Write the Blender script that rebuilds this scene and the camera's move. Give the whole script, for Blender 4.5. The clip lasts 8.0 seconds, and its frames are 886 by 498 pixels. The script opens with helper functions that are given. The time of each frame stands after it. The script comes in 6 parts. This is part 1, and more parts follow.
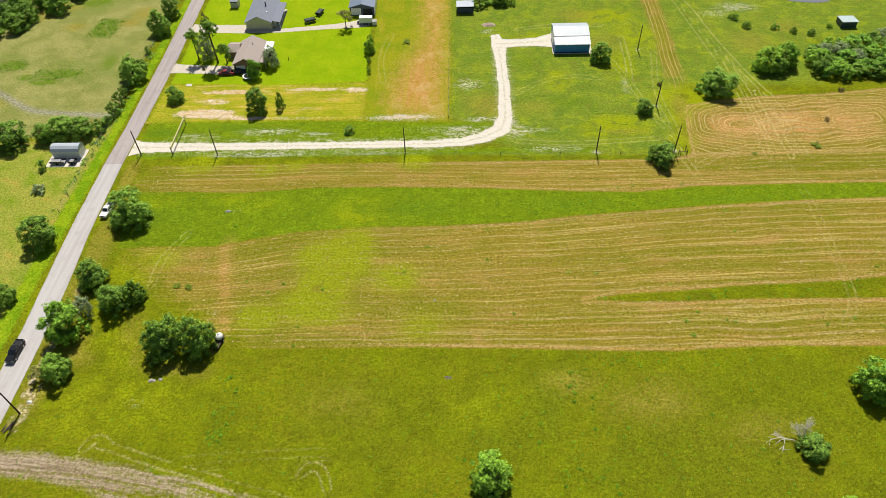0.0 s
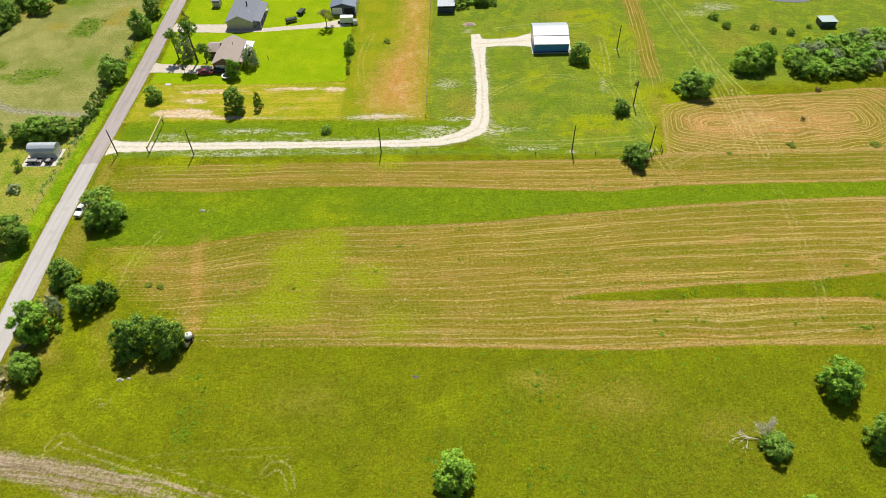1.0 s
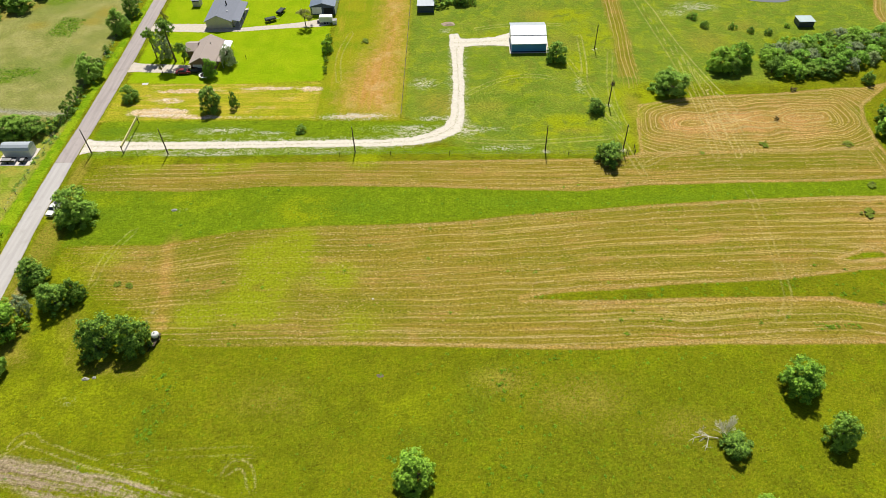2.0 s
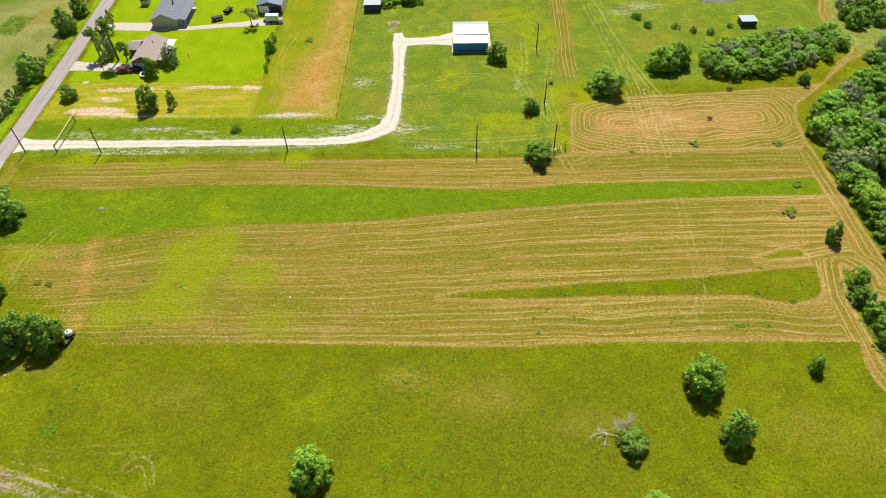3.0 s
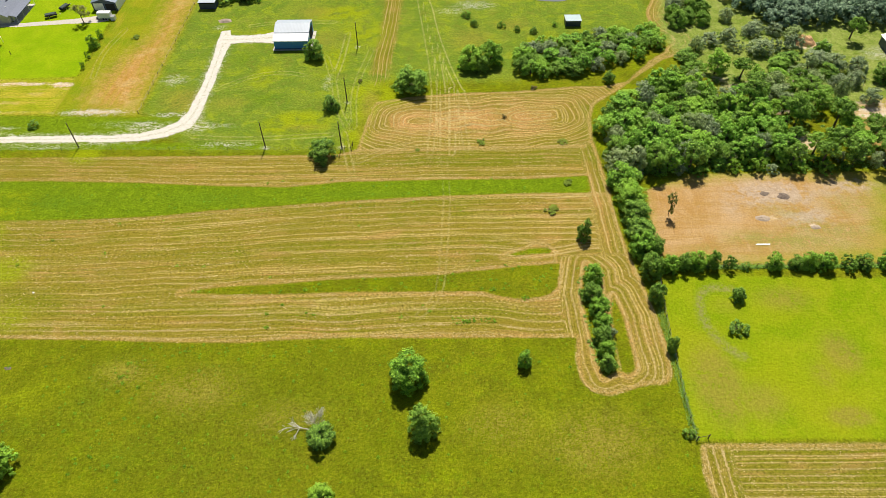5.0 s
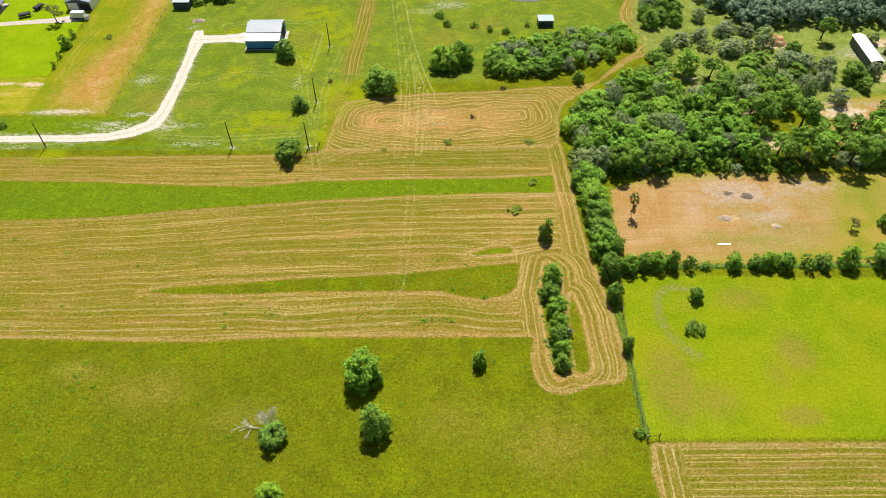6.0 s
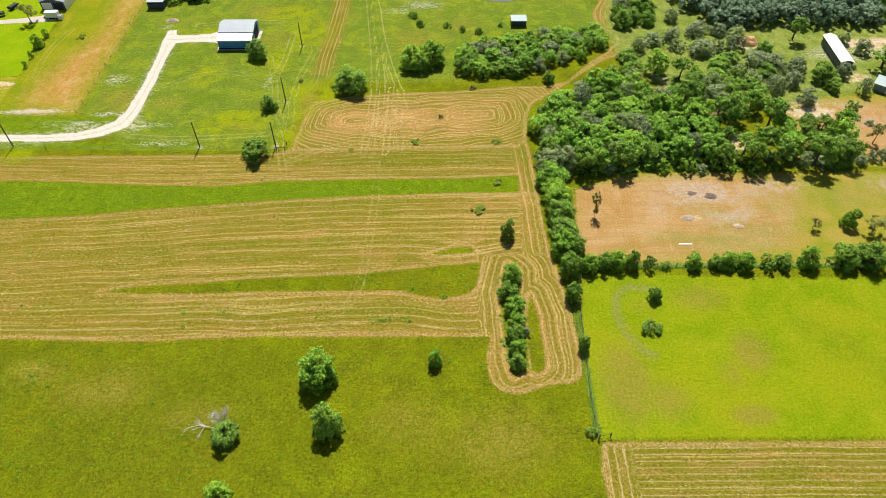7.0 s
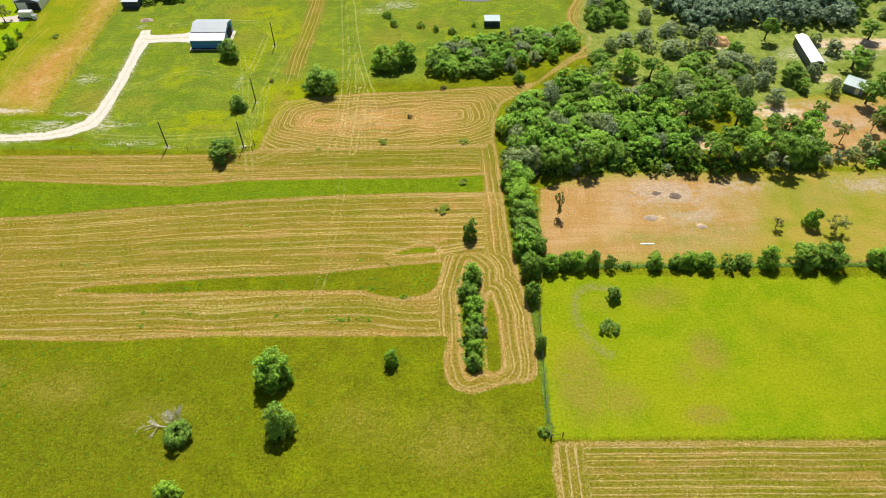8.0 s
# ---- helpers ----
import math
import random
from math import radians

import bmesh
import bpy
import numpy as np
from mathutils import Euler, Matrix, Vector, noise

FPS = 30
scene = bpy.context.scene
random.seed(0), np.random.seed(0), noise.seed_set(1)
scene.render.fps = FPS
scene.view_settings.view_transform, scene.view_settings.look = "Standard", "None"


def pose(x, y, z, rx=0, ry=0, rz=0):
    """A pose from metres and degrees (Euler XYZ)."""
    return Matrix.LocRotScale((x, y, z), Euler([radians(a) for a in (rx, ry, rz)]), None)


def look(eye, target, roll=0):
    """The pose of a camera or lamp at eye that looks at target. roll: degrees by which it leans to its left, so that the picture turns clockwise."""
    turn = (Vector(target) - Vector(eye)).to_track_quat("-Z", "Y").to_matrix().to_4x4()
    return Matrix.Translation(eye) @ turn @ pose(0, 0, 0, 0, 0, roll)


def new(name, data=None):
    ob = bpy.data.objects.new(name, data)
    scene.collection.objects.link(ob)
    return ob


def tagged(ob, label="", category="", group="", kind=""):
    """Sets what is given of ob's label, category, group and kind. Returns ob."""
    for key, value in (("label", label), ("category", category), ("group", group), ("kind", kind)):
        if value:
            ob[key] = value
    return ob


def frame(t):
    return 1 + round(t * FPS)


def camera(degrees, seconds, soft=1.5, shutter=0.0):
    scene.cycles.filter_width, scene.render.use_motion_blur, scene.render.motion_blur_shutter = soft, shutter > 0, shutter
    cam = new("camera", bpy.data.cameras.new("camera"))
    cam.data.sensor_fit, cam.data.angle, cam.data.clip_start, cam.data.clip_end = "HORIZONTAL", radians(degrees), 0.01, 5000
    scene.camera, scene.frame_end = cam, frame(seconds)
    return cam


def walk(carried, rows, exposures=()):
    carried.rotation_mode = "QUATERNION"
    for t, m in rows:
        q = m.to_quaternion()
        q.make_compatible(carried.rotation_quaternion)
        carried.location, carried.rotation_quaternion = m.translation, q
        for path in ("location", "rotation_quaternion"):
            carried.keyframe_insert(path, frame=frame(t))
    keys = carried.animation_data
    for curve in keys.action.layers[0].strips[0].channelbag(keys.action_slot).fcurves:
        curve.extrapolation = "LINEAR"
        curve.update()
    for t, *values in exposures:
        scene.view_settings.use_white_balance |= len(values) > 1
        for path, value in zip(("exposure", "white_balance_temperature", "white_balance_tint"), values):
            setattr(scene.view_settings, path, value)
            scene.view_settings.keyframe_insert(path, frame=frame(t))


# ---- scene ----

# ---- camera: a drone that slides along x, 115 m up ----
cam = camera(67.1, 8.0, soft=0.65)
# seconds, x, y, z, pitch, roll, yaw
PATH = [
    (0.0, 2.84, -0.14, 114.34, -47.09, -1.84, 1.69),
    (0.5, 6.00, -0.20, 114.38, -47.12, -1.80, 1.65),
    (1.0, 9.18, -0.27, 114.42, -47.15, -1.77, 1.61),
    (1.2, 10.45, -0.30, 114.44, -47.16, -1.75, 1.60),
    (2.3, 18.95, -0.49, 114.55, -47.23, -1.66, 1.50),
    (2.5, 21.50, -0.55, 114.58, -47.25, -1.63, 1.47),
    (2.7, 25.75, -0.64, 114.63, -47.28, -1.59, 1.42),
    (3.0, 34.10, -0.82, 114.72, -47.34, -1.50, 1.32),
    (3.5, 49.50, -1.15, 114.87, -47.43, -1.33, 1.15),
    (4.0, 65.00, -1.48, 115.01, -47.50, -1.17, 0.97),
    (4.5, 81.05, -1.83, 115.13, -47.56, -1.00, 0.78),
    (4.6, 83.90, -1.89, 115.14, -47.57, -0.97, 0.75),
    (4.7, 86.16, -1.94, 115.16, -47.57, -0.94, 0.72),
    (4.8, 87.81, -1.97, 115.17, -47.57, -0.93, 0.70),
    (5.0, 90.25, -2.03, 115.18, -47.58, -0.90, 0.68),
    (5.2, 92.17, -2.07, 115.20, -47.58, -0.88, 0.65),
    (6.3, 101.63, -2.27, 115.25, -47.60, -0.78, 0.54),
    (6.5, 103.40, -2.31, 115.26, -47.60, -0.76, 0.52),
    (7.0, 107.82, -2.41, 115.28, -47.60, -0.71, 0.47),
    (7.5, 112.15, -2.50, 115.29, -47.60, -0.67, 0.42),
    (8.0, 116.46, -2.59, 115.31, -47.60, -0.62, 0.37),
]
walk(cam, [(t, pose(x, y, z, 90 + p, 0, w) @ pose(0, 0, 0, 0, 0, r)) for t, x, y, z, p, r, w in PATH],
     exposures=[(0.0, 0.27), (2.5, 0.31), (5.0, 0.36), (8.0, 0.35)])

# ---- light: high midday sun beyond the fields, clear sky ----
SUN_ELEVATION, SUN_TURN = 57.0, 2.0
world = bpy.data.worlds.new("sky")
scene.world = world
world.use_nodes = True
sky = world.node_tree.nodes.new("ShaderNodeTexSky")
sky.sky_type, sky.sun_disc = "NISHITA", False
sky.sun_elevation, sky.sun_rotation = radians(SUN_ELEVATION), radians(SUN_TURN)
world.node_tree.links.new(sky.outputs[0], world.node_tree.nodes["Background"].inputs[0])
world.node_tree.nodes["Background"].inputs[1].default_value = 0.055
sun_data = bpy.data.lights.new("sun", "SUN")
sun_data.energy, sun_data.angle, sun_data.color = 5.0, radians(0.53), (1.0, 0.95, 0.86)
sun = new("sun", sun_data)
_e, _a = radians(SUN_ELEVATION), radians(SUN_TURN)
_to = Vector((math.sin(_a) * math.cos(_e), math.cos(_a) * math.cos(_e), math.sin(_e)))
sun.matrix_world = look(_to * 400, (0, 0, 0))


# ---- node helpers ----
class Tree:
    """Short calls for a node tree."""

    def __init__(self, name, rough=0.85, metal=0.0, spec=0.3):
        self.m = bpy.data.materials.new(name)
        self.m.use_nodes = True
        self.t = self.m.node_tree
        self.b = self.t.nodes["Principled BSDF"]
        self.b.inputs["Roughness"].default_value = rough
        self.b.inputs["Metallic"].default_value = metal
        self.b.inputs["Specular IOR Level"].default_value = spec

    def put(self, sock, v):
        if isinstance(v, bpy.types.NodeSocket):
            self.t.links.new(v, sock)
        elif isinstance(v, tuple) and len(v) == 3 and sock.type == "RGBA":
            sock.default_value = (*v, 1)
        else:
            sock.default_value = v

    def pos(self):
        return self.t.nodes.new("ShaderNodeNewGeometry").outputs["Position"]

    def local(self):
        return self.t.nodes.new("ShaderNodeTexCoord").outputs["Object"]

    def island(self):
        return self.t.nodes.new("ShaderNodeNewGeometry").outputs["Random Per Island"]

    def chance(self):
        return self.t.nodes.new("ShaderNodeObjectInfo").outputs["Random"]

    def attr(self, name):
        n = self.t.nodes.new("ShaderNodeAttribute")
        n.attribute_name = name
        return n.outputs["Fac"]

    def f(self, op, a, b=0.0, c=0.0, clamp=False):
        n = self.t.nodes.new("ShaderNodeMath")
        n.operation, n.use_clamp = op, clamp
        for s, v in zip(n.inputs, (a, b, c)):
            self.put(s, v)
        return n.outputs[0]

    def scaled(self, v, s):
        n = self.t.nodes.new("ShaderNodeVectorMath")
        n.operation = "MULTIPLY"
        self.put(n.inputs[0], v)
        n.inputs[1].default_value = s
        return n.outputs[0]

    def noise(self, v, scale, detail=2.0, rough=0.5, warp=0.0):
        n = self.t.nodes.new("ShaderNodeTexNoise")
        self.put(n.inputs["Vector"], v)
        n.inputs["Scale"].default_value, n.inputs["Detail"].default_value = scale, detail
        n.inputs["Roughness"].default_value, n.inputs["Distortion"].default_value = rough, warp
        return n.outputs[0]

    def step(self, v, lo, hi):
        n = self.t.nodes.new("ShaderNodeMapRange")
        n.interpolation_type = "SMOOTHSTEP"
        for s, x in zip(n.inputs, (v, lo, hi, 0.0, 1.0)):
            self.put(s, x)
        return n.outputs[0]

    def mix(self, fac, a, b, kind="MIX"):
        n = self.t.nodes.new("ShaderNodeMix")
        n.data_type, n.blend_type = "RGBA", kind
        self.put(n.inputs[0], fac)
        self.put(n.inputs[6], a)
        self.put(n.inputs[7], b)
        return n.outputs[2]

    def gain(self, c, g):
        n = self.t.nodes.new("ShaderNodeVectorMath")
        n.operation = "SCALE"
        self.put(n.inputs[0], c)
        self.put(n.inputs["Scale"], g)
        return n.outputs[0]

    def bump(self, h, strength, distance):
        n = self.t.nodes.new("ShaderNodeBump")
        n.inputs["Strength"].default_value, n.inputs["Distance"].default_value = strength, distance
        self.put(n.inputs["Height"], h)
        self.t.links.new(n.outputs[0], self.b.inputs["Normal"])

    def colour(self, c):
        self.put(self.b.inputs["Base Color"], c)
        return self.m


def painted(name, c, rough=0.5, metal=0.0, grime=0.12, scale=0.8, spec=0.4):
    """A plain painted or moulded surface with faint stains."""
    k = Tree(name, rough, metal, spec)
    p = k.local()
    n = k.noise(p, scale, 4.0, 0.6)
    g = k.noise(p, scale * 9, 2.0)
    v = k.f("MULTIPLY_ADD", n, grime * 2, 1.0 - grime)
    v = k.f("MULTIPLY", v, k.f("MULTIPLY_ADD", g, grime, 1.0 - grime * 0.5))
    k.bump(g, 0.15, 0.01)
    return k.colour(k.gain(c, v))


def sheet_metal(name, c, rough=0.35, axis=0, pitch=0.45):
    """Ribbed sheet roofing or siding; the ribs run across the given axis."""
    k = Tree(name, rough, 0.0, 0.5)
    p = k.local()
    sep = k.t.nodes.new("ShaderNodeSeparateXYZ")
    k.put(sep.inputs[0], p)
    w = k.f("PINGPONG", sep.outputs[axis], pitch / 2)
    rib = k.step(w, 0.0, 0.07)
    n = k.noise(p, 0.35, 4.0, 0.6)
    v = k.f("MULTIPLY_ADD", n, 0.22, 0.86)
    # groove shade is put into the colour too: 14% darker along each rib line
    v = k.f("MULTIPLY", v, k.f("MULTIPLY_ADD", rib, 0.14, 0.86))
    k.bump(rib, 0.4, 0.03)
    return k.colour(k.gain(c, v))


def leafy(name, a, b, c):
    """Leaves: three tones by leaf and tree, some light passing through."""
    k = Tree(name, 0.7, 0.0, 0.12)
    r, o = k.island(), k.chance()
    col = k.mix(k.step(r, 0.15, 0.85), a, b)
    col = k.mix(k.f("MULTIPLY", k.step(o, 0.35, 1.0), 0.6), col, c)
    col = k.gain(col, k.f("MULTIPLY_ADD", k.noise(k.local(), 0.45, 2.0), 0.9, 0.60))
    k.colour(col)
    tr = k.t.nodes.new("ShaderNodeBsdfTranslucent")
    k.put(tr.inputs[0], k.gain(col, 1.5))
    mx = k.t.nodes.new("ShaderNodeMixShader")
    mx.inputs[0].default_value = 0.15
    k.t.links.new(k.b.outputs[0], mx.inputs[1])
    k.t.links.new(tr.outputs[0], mx.inputs[2])
    k.t.links.new(mx.outputs[0], k.t.nodes["Material Output"].inputs[0])
    return k.m


# ---- materials of things ----
LEAF_OAK = leafy("oak leaves", (0.080, 0.165, 0.024), (0.250, 0.405, 0.050), (0.255, 0.420, 0.052))
LEAF_BRIGHT = leafy("bright leaves", (0.095, 0.215, 0.022), (0.285, 0.485, 0.046), (0.315, 0.490, 0.044))
LEAF_CANOPY = leafy("canopy leaves", (0.105, 0.235, 0.028), (0.300, 0.530, 0.060), (0.345, 0.530, 0.054))
LEAF_GREY = leafy("grey-green leaves", (0.170, 0.230, 0.110), (0.385, 0.455, 0.225), (0.33, 0.42, 0.11))
LEAF_FAR = leafy("far scrub leaves", (0.115, 0.185, 0.105), (0.285, 0.385, 0.225), (0.25, 0.35, 0.13))
LEAF_TUFT = leafy("uncut tuft leaves", (0.110, 0.165, 0.012), (0.190, 0.255, 0.018), (0.21, 0.23, 0.03))
LEAF_DEAD = leafy("withered leaves", (0.10, 0.075, 0.035), (0.17, 0.13, 0.06), (0.15, 0.13, 0.04))
LEAF_DRY = leafy("thin pale leaves", (0.20, 0.23, 0.05), (0.30, 0.31, 0.08), (0.26, 0.20, 0.08))
LEAF_WEED = leafy("weed leaves", (0.085, 0.190, 0.007), (0.165, 0.320, 0.009), (0.20, 0.34, 0.011))
BARK = painted("bark", (0.11, 0.085, 0.06), 0.9, 0, 0.35, 3.0, 0.1)
DEADWOOD = painted("bleached dead wood", (0.62, 0.58, 0.51), 0.85, 0, 0.2, 3.0, 0.1)
POLE_WOOD = painted("weathered pole wood", (0.075, 0.055, 0.042), 0.9, 0, 0.3, 2.0, 0.1)
WHITE = painted("white paint", (0.78, 0.78, 0.76), 0.45)
BLACK = painted("black paint", (0.012, 0.012, 0.014), 0.25)
RUBBER = painted("rubber", (0.018, 0.018, 0.018), 0.85)
CHROME = painted("bare steel", (0.5, 0.5, 0.5), 0.3, 0.9)
TINT = painted("dark window glass", (0.015, 0.02, 0.025), 0.06, 0, 0.05)
RED = painted("dark red paint", (0.22, 0.02, 0.03), 0.3)
# near-black for dark parts, and for panels painted as shaded bay openings
DARK = painted("dark parts and shaded bays", (0.02, 0.02, 0.022), 0.9)
GREYBOX = painted("grey sheet metal", (0.25, 0.25, 0.25), 0.5)
YELLOWRAIL = painted("yellowed rail paint", (0.55, 0.50, 0.20), 0.6)
CONCRETE = painted("concrete", (0.52, 0.48, 0.42), 0.9, 0, 0.2, 0.6, 0.2)
BEIGE = painted("beige siding", (0.58, 0.54, 0.46), 0.8)
BRICK = painted("brown brick", (0.24, 0.15, 0.11), 0.85, 0, 0.25, 3.0)
ROOF_SLATE = painted("slate-blue shingles", (0.19, 0.205, 0.245), 0.9, 0, 0.3, 2.5, 0.2)
ROOF_BROWN = painted("brown shingles", (0.34, 0.285, 0.255), 0.9, 0, 0.3, 2.5, 0.2)
ROOF_WHITE = sheet_metal("white metal roof", (0.40, 0.44, 0.48), 0.45, 0)
ROOF_CHALK = sheet_metal("chalk-white metal roof", (0.60, 0.62, 0.64), 0.45, 0)
ROOF_WHITE_Y = sheet_metal("white metal roof, long", (0.85, 0.85, 0.84), 0.35, 1)
ROOF_MINT = sheet_metal("pale green metal roof", (0.38, 0.47, 0.46), 0.45, 0)
ROOF_BLUE = sheet_metal("steel-blue metal roof", (0.13, 0.17, 0.24), 0.45, 0)
WALL_BLUE = sheet_metal("blue metal siding", (0.055, 0.26, 0.62), 0.5, 0, 0.3)
WALL_WHITE = sheet_metal("white metal siding", (0.72, 0.72, 0.70), 0.45, 0, 0.3)
WALL_PALEBLUE = sheet_metal("pale grey-blue siding", (0.20, 0.28, 0.36), 0.5, 0, 0.3)
WALL_DARKBLUE = sheet_metal("dark grey-blue siding", (0.045, 0.07, 0.11), 0.5, 0, 0.3)
STRAWDUST = painted("pale spoil", (0.35, 0.275, 0.20), 0.95, 0, 0.3, 1.5, 0.1)
ASH = painted("ash and char", (0.17, 0.13, 0.10), 0.95, 0, 0.5, 1.5, 0.1)
SAND = painted("orange sand", (0.58, 0.34, 0.17), 0.95, 0, 0.25, 1.0, 0.1)
ROCK = painted("grey field stone", (0.34, 0.32, 0.27), 0.95, 0, 0.35, 2.5, 0.1)
TARP = painted("dark green tarpaulin", (0.035, 0.055, 0.045), 0.8)

# ---- plan of the land ----
def outline(poly, X, Y):
    """Metres inside (+) or outside (-) of a closed outline."""
    d = np.full(X.shape, 1e9)
    inside = np.zeros(X.shape, bool)
    n = len(poly)
    for i in range(n):
        (ax, ay), (bx, by) = poly[i], poly[(i + 1) % n]
        ex, ey = bx - ax, by - ay
        k = np.clip(((X - ax) * ex + (Y - ay) * ey) / (ex * ex + ey * ey), 0, 1)
        d = np.minimum(d, np.hypot(X - ax - k * ex, Y - ay - k * ey))
        if ay != by:
            inside ^= ((ay > Y) != (by > Y)) & (X < ex * (Y - ay) / ey + ax)
    return np.where(inside, d, -d)


def lateral(line, X, Y):
    """Signed metres across the nearest stretch of a line, and plain metres from it."""
    best, side = np.full(X.shape, 1e9), np.zeros(X.shape)
    for (ax, ay), (bx, by) in zip(line, line[1:]):
        ex, ey = bx - ax, by - ay
        k = np.clip(((X - ax) * ex + (Y - ay) * ey) / (ex * ex + ey * ey), 0, 1)
        d = np.hypot(X - ax - k * ex, Y - ay - k * ey)
        s = np.sign(ex * (Y - ay) - ey * (X - ax))
        near = d < best
        best, side = np.where(near, d, best), np.where(near, s * d, side)
    return side, best


STRIP_TOP = [(-82, 127.3), (-66, 127.1), (-51.6, 126.4), (-33, 128.2), (-12.6, 128), (9, 127.2), (30.5, 125.7), (49, 125), (63, 126.9), (88, 127.5), (111, 127.5), (125.8, 128.5)]
STRIP_LOW = [(-77, 107.4), (-69, 107.8), (-54.4, 107.6), (-46.7, 109.7), (-36, 112), (-20, 113.5), (2, 113.9), (20, 115), (31, 116.7), (47, 118.1), (64, 119.8), (85.5, 121.2), (109, 122.1), (125.5, 122.1)]
BAND_A = [(-80, 137.5), (60, 137.8), (66, 140), (130, 141), (130.8, 128.6)] + STRIP_TOP[::-1]
BAND_B = STRIP_LOW + [(131, 122), (131.4, 110), (132.3, 99.6), (133.7, 92), (134.6, 83.5), (135.2, 75), (134.7, 69), (133, 66.7), (129, 66.6), (125.5, 65.4),
                      (121.4, 64.4), (117.8, 65.2), (116, 67.8), (115.8, 72.4), (116.6, 78), (93, 78), (70.6, 78.2), (58, 78), (47.6, 77.1), (30.5, 77.4), (13, 78.1),
                      (-10, 78.6), (-31, 78.5), (-41, 78.8), (-48, 80), (-54, 85), (-63, 91), (-76, 99)]
FIELD_C = [(65.5, 138.9), (66.7, 149.6), (68.7, 161.7), (78.4, 163.9), (91.7, 165.7), (110, 166.4), (128.8, 168.8), (136.4, 168.7), (144.2, 171), (154, 182.7), (162, 190), (166, 193),
           (168.5, 193), (165, 186.3), (158, 183), (149.7, 175.4), (141, 166.6), (133, 159.7), (130.9, 153), (129.8, 140.4)]
HEADLAND = [(126.3, 121), (126.6, 142), (130.2, 142), (131.5, 121)]
WEDGE = [(30.7, 90.6), (36, 91.6), (40.4, 92.2), (52.3, 92.8), (63.2, 94), (73.2, 94.5), (83.7, 95.1), (89.4, 95.4), (107.5, 97.8), (115.6, 98.5), (115.1, 95.5), (114.2, 91.1), (111.4, 89.1), (106.4, 88.3),
         (101.5, 89.1), (97.9, 90.4), (89.2, 90.5), (76.8, 90.6), (64, 90.5), (53, 90.1), (41.2, 90.1)]
WEDGE_TIP = [(102.7, 100.7), (109.5, 103.3), (113.5, 103.3), (114.6, 101.8), (107.9, 101.2)]
HEDGE_BED = [(121.7, 98.4), (119.4, 89.3), (119.6, 80.2), (120.2, 71.8), (120.9, 68.5), (124, 70), (124, 77.3), (123.6, 86.2), (124, 95.9)]
LOOP_BED = [(124.6, 70), (124.6, 77.3), (125.2, 84.6), (126.2, 89.3), (127.3, 83.1), (127.5, 75.9), (127.5, 70.4), (125.8, 69)]
PADDOCK = [(138.3, 92.6), (136.7, 83.1), (135.8, 77.2), (135.7, 64), (136.2, 55.1), (330, 55), (330, 93), (181, 93.6), (156, 94.6), (141, 94.6)]
HAY_SOUTH = [(136.2, 54.4), (135.2, 49.1), (135.6, 43.8), (136, 0), (330, 0), (330, 54.2)]
YARD = [(140.5, 123), (138, 101), (155, 98), (182, 97.4), (207, 97.8), (330, 99), (330, 130), (205, 129), (177, 129), (154, 129)]
YARD_CORE = [(140, 124), (137.5, 99.5), (157, 99.5), (172, 101), (188, 104), (193, 113), (196, 124), (178, 128), (161, 127.5)]
GLADE = [(160, 199), (164, 182), (172, 170), (190, 160), (204, 157), (230, 164), (300, 166), (300, 246), (170, 246)]
YARD_NORTH = [(204, 155), (200, 133), (231, 130), (290, 130), (290, 166), (245, 163), (226, 163), (210, 160)]
LAWN = [(-84.5, 176.6), (-53, 175.2), (-24, 176.4), (-25.2, 205), (-26, 240), (-86, 240), (-85.5, 212), (-84.6, 186)]
SOUTH_LOT = [(-85.5, 176), (-24, 176), (-22, 157), (-86, 157)]
FIELD_T = [(-24.6, 245), (1.6, 245), (1.4, 156), (-24.5, 156.6), (-23.6, 190)]
FIELD_T_CORE = [(-12, 192), (-8, 203), (-10, 222), (-6, 244), (1.2, 244), (1.2, 210), (1.2, 190), (1.0, 157), (-14, 158), (-19, 165), (-17, 178), (-15, 186)]
WEST = [(-97, 160), (-99, 250), (-400, 250), (-400, 145), (-125, 150), (-112, 152)]
SOUTHWEST = [(-93.5, 160), (-92.5, 40), (-400, 40), (-400, 150), (-112, 149)]
DIRT = [(-84.6, 56), (-75.3, 55.6), (-64.3, 54), (-53.3, 52.4), (-43.7, 50.6), (-36, 48.6), (-20, 43), (-20, 40), (-44, 40), (-63.7, 49.2), (-73.6, 51), (-84.6, 52)]
SHOULDER = [(-84.6, 60), (-84.3, 72), (-84.2, 96), (-80, 98), (-79.5, 78), (-78.5, 66), (-80, 58)]
DITCH = [(-85, 157.5), (-30, 156.5), (0, 155), (14, 156), (15, 152), (8, 147.5), (0, 143.5), (40, 143), (40, 140.5), (-85, 140.5)]
VERGE = [(-92.3, 40), (-92.6, 140), (-92.4, 236), (-94.6, 236), (-95.2, 150), (-96.2, 120), (-95.5, 40)]
NORTH_LOT = [(1.2, 158), (20, 140.5), (62, 140), (64, 150), (70, 172), (90, 172), (112, 172), (112, 178), (118, 196), (130, 198), (160, 198), (160, 240), (1.2, 240)]
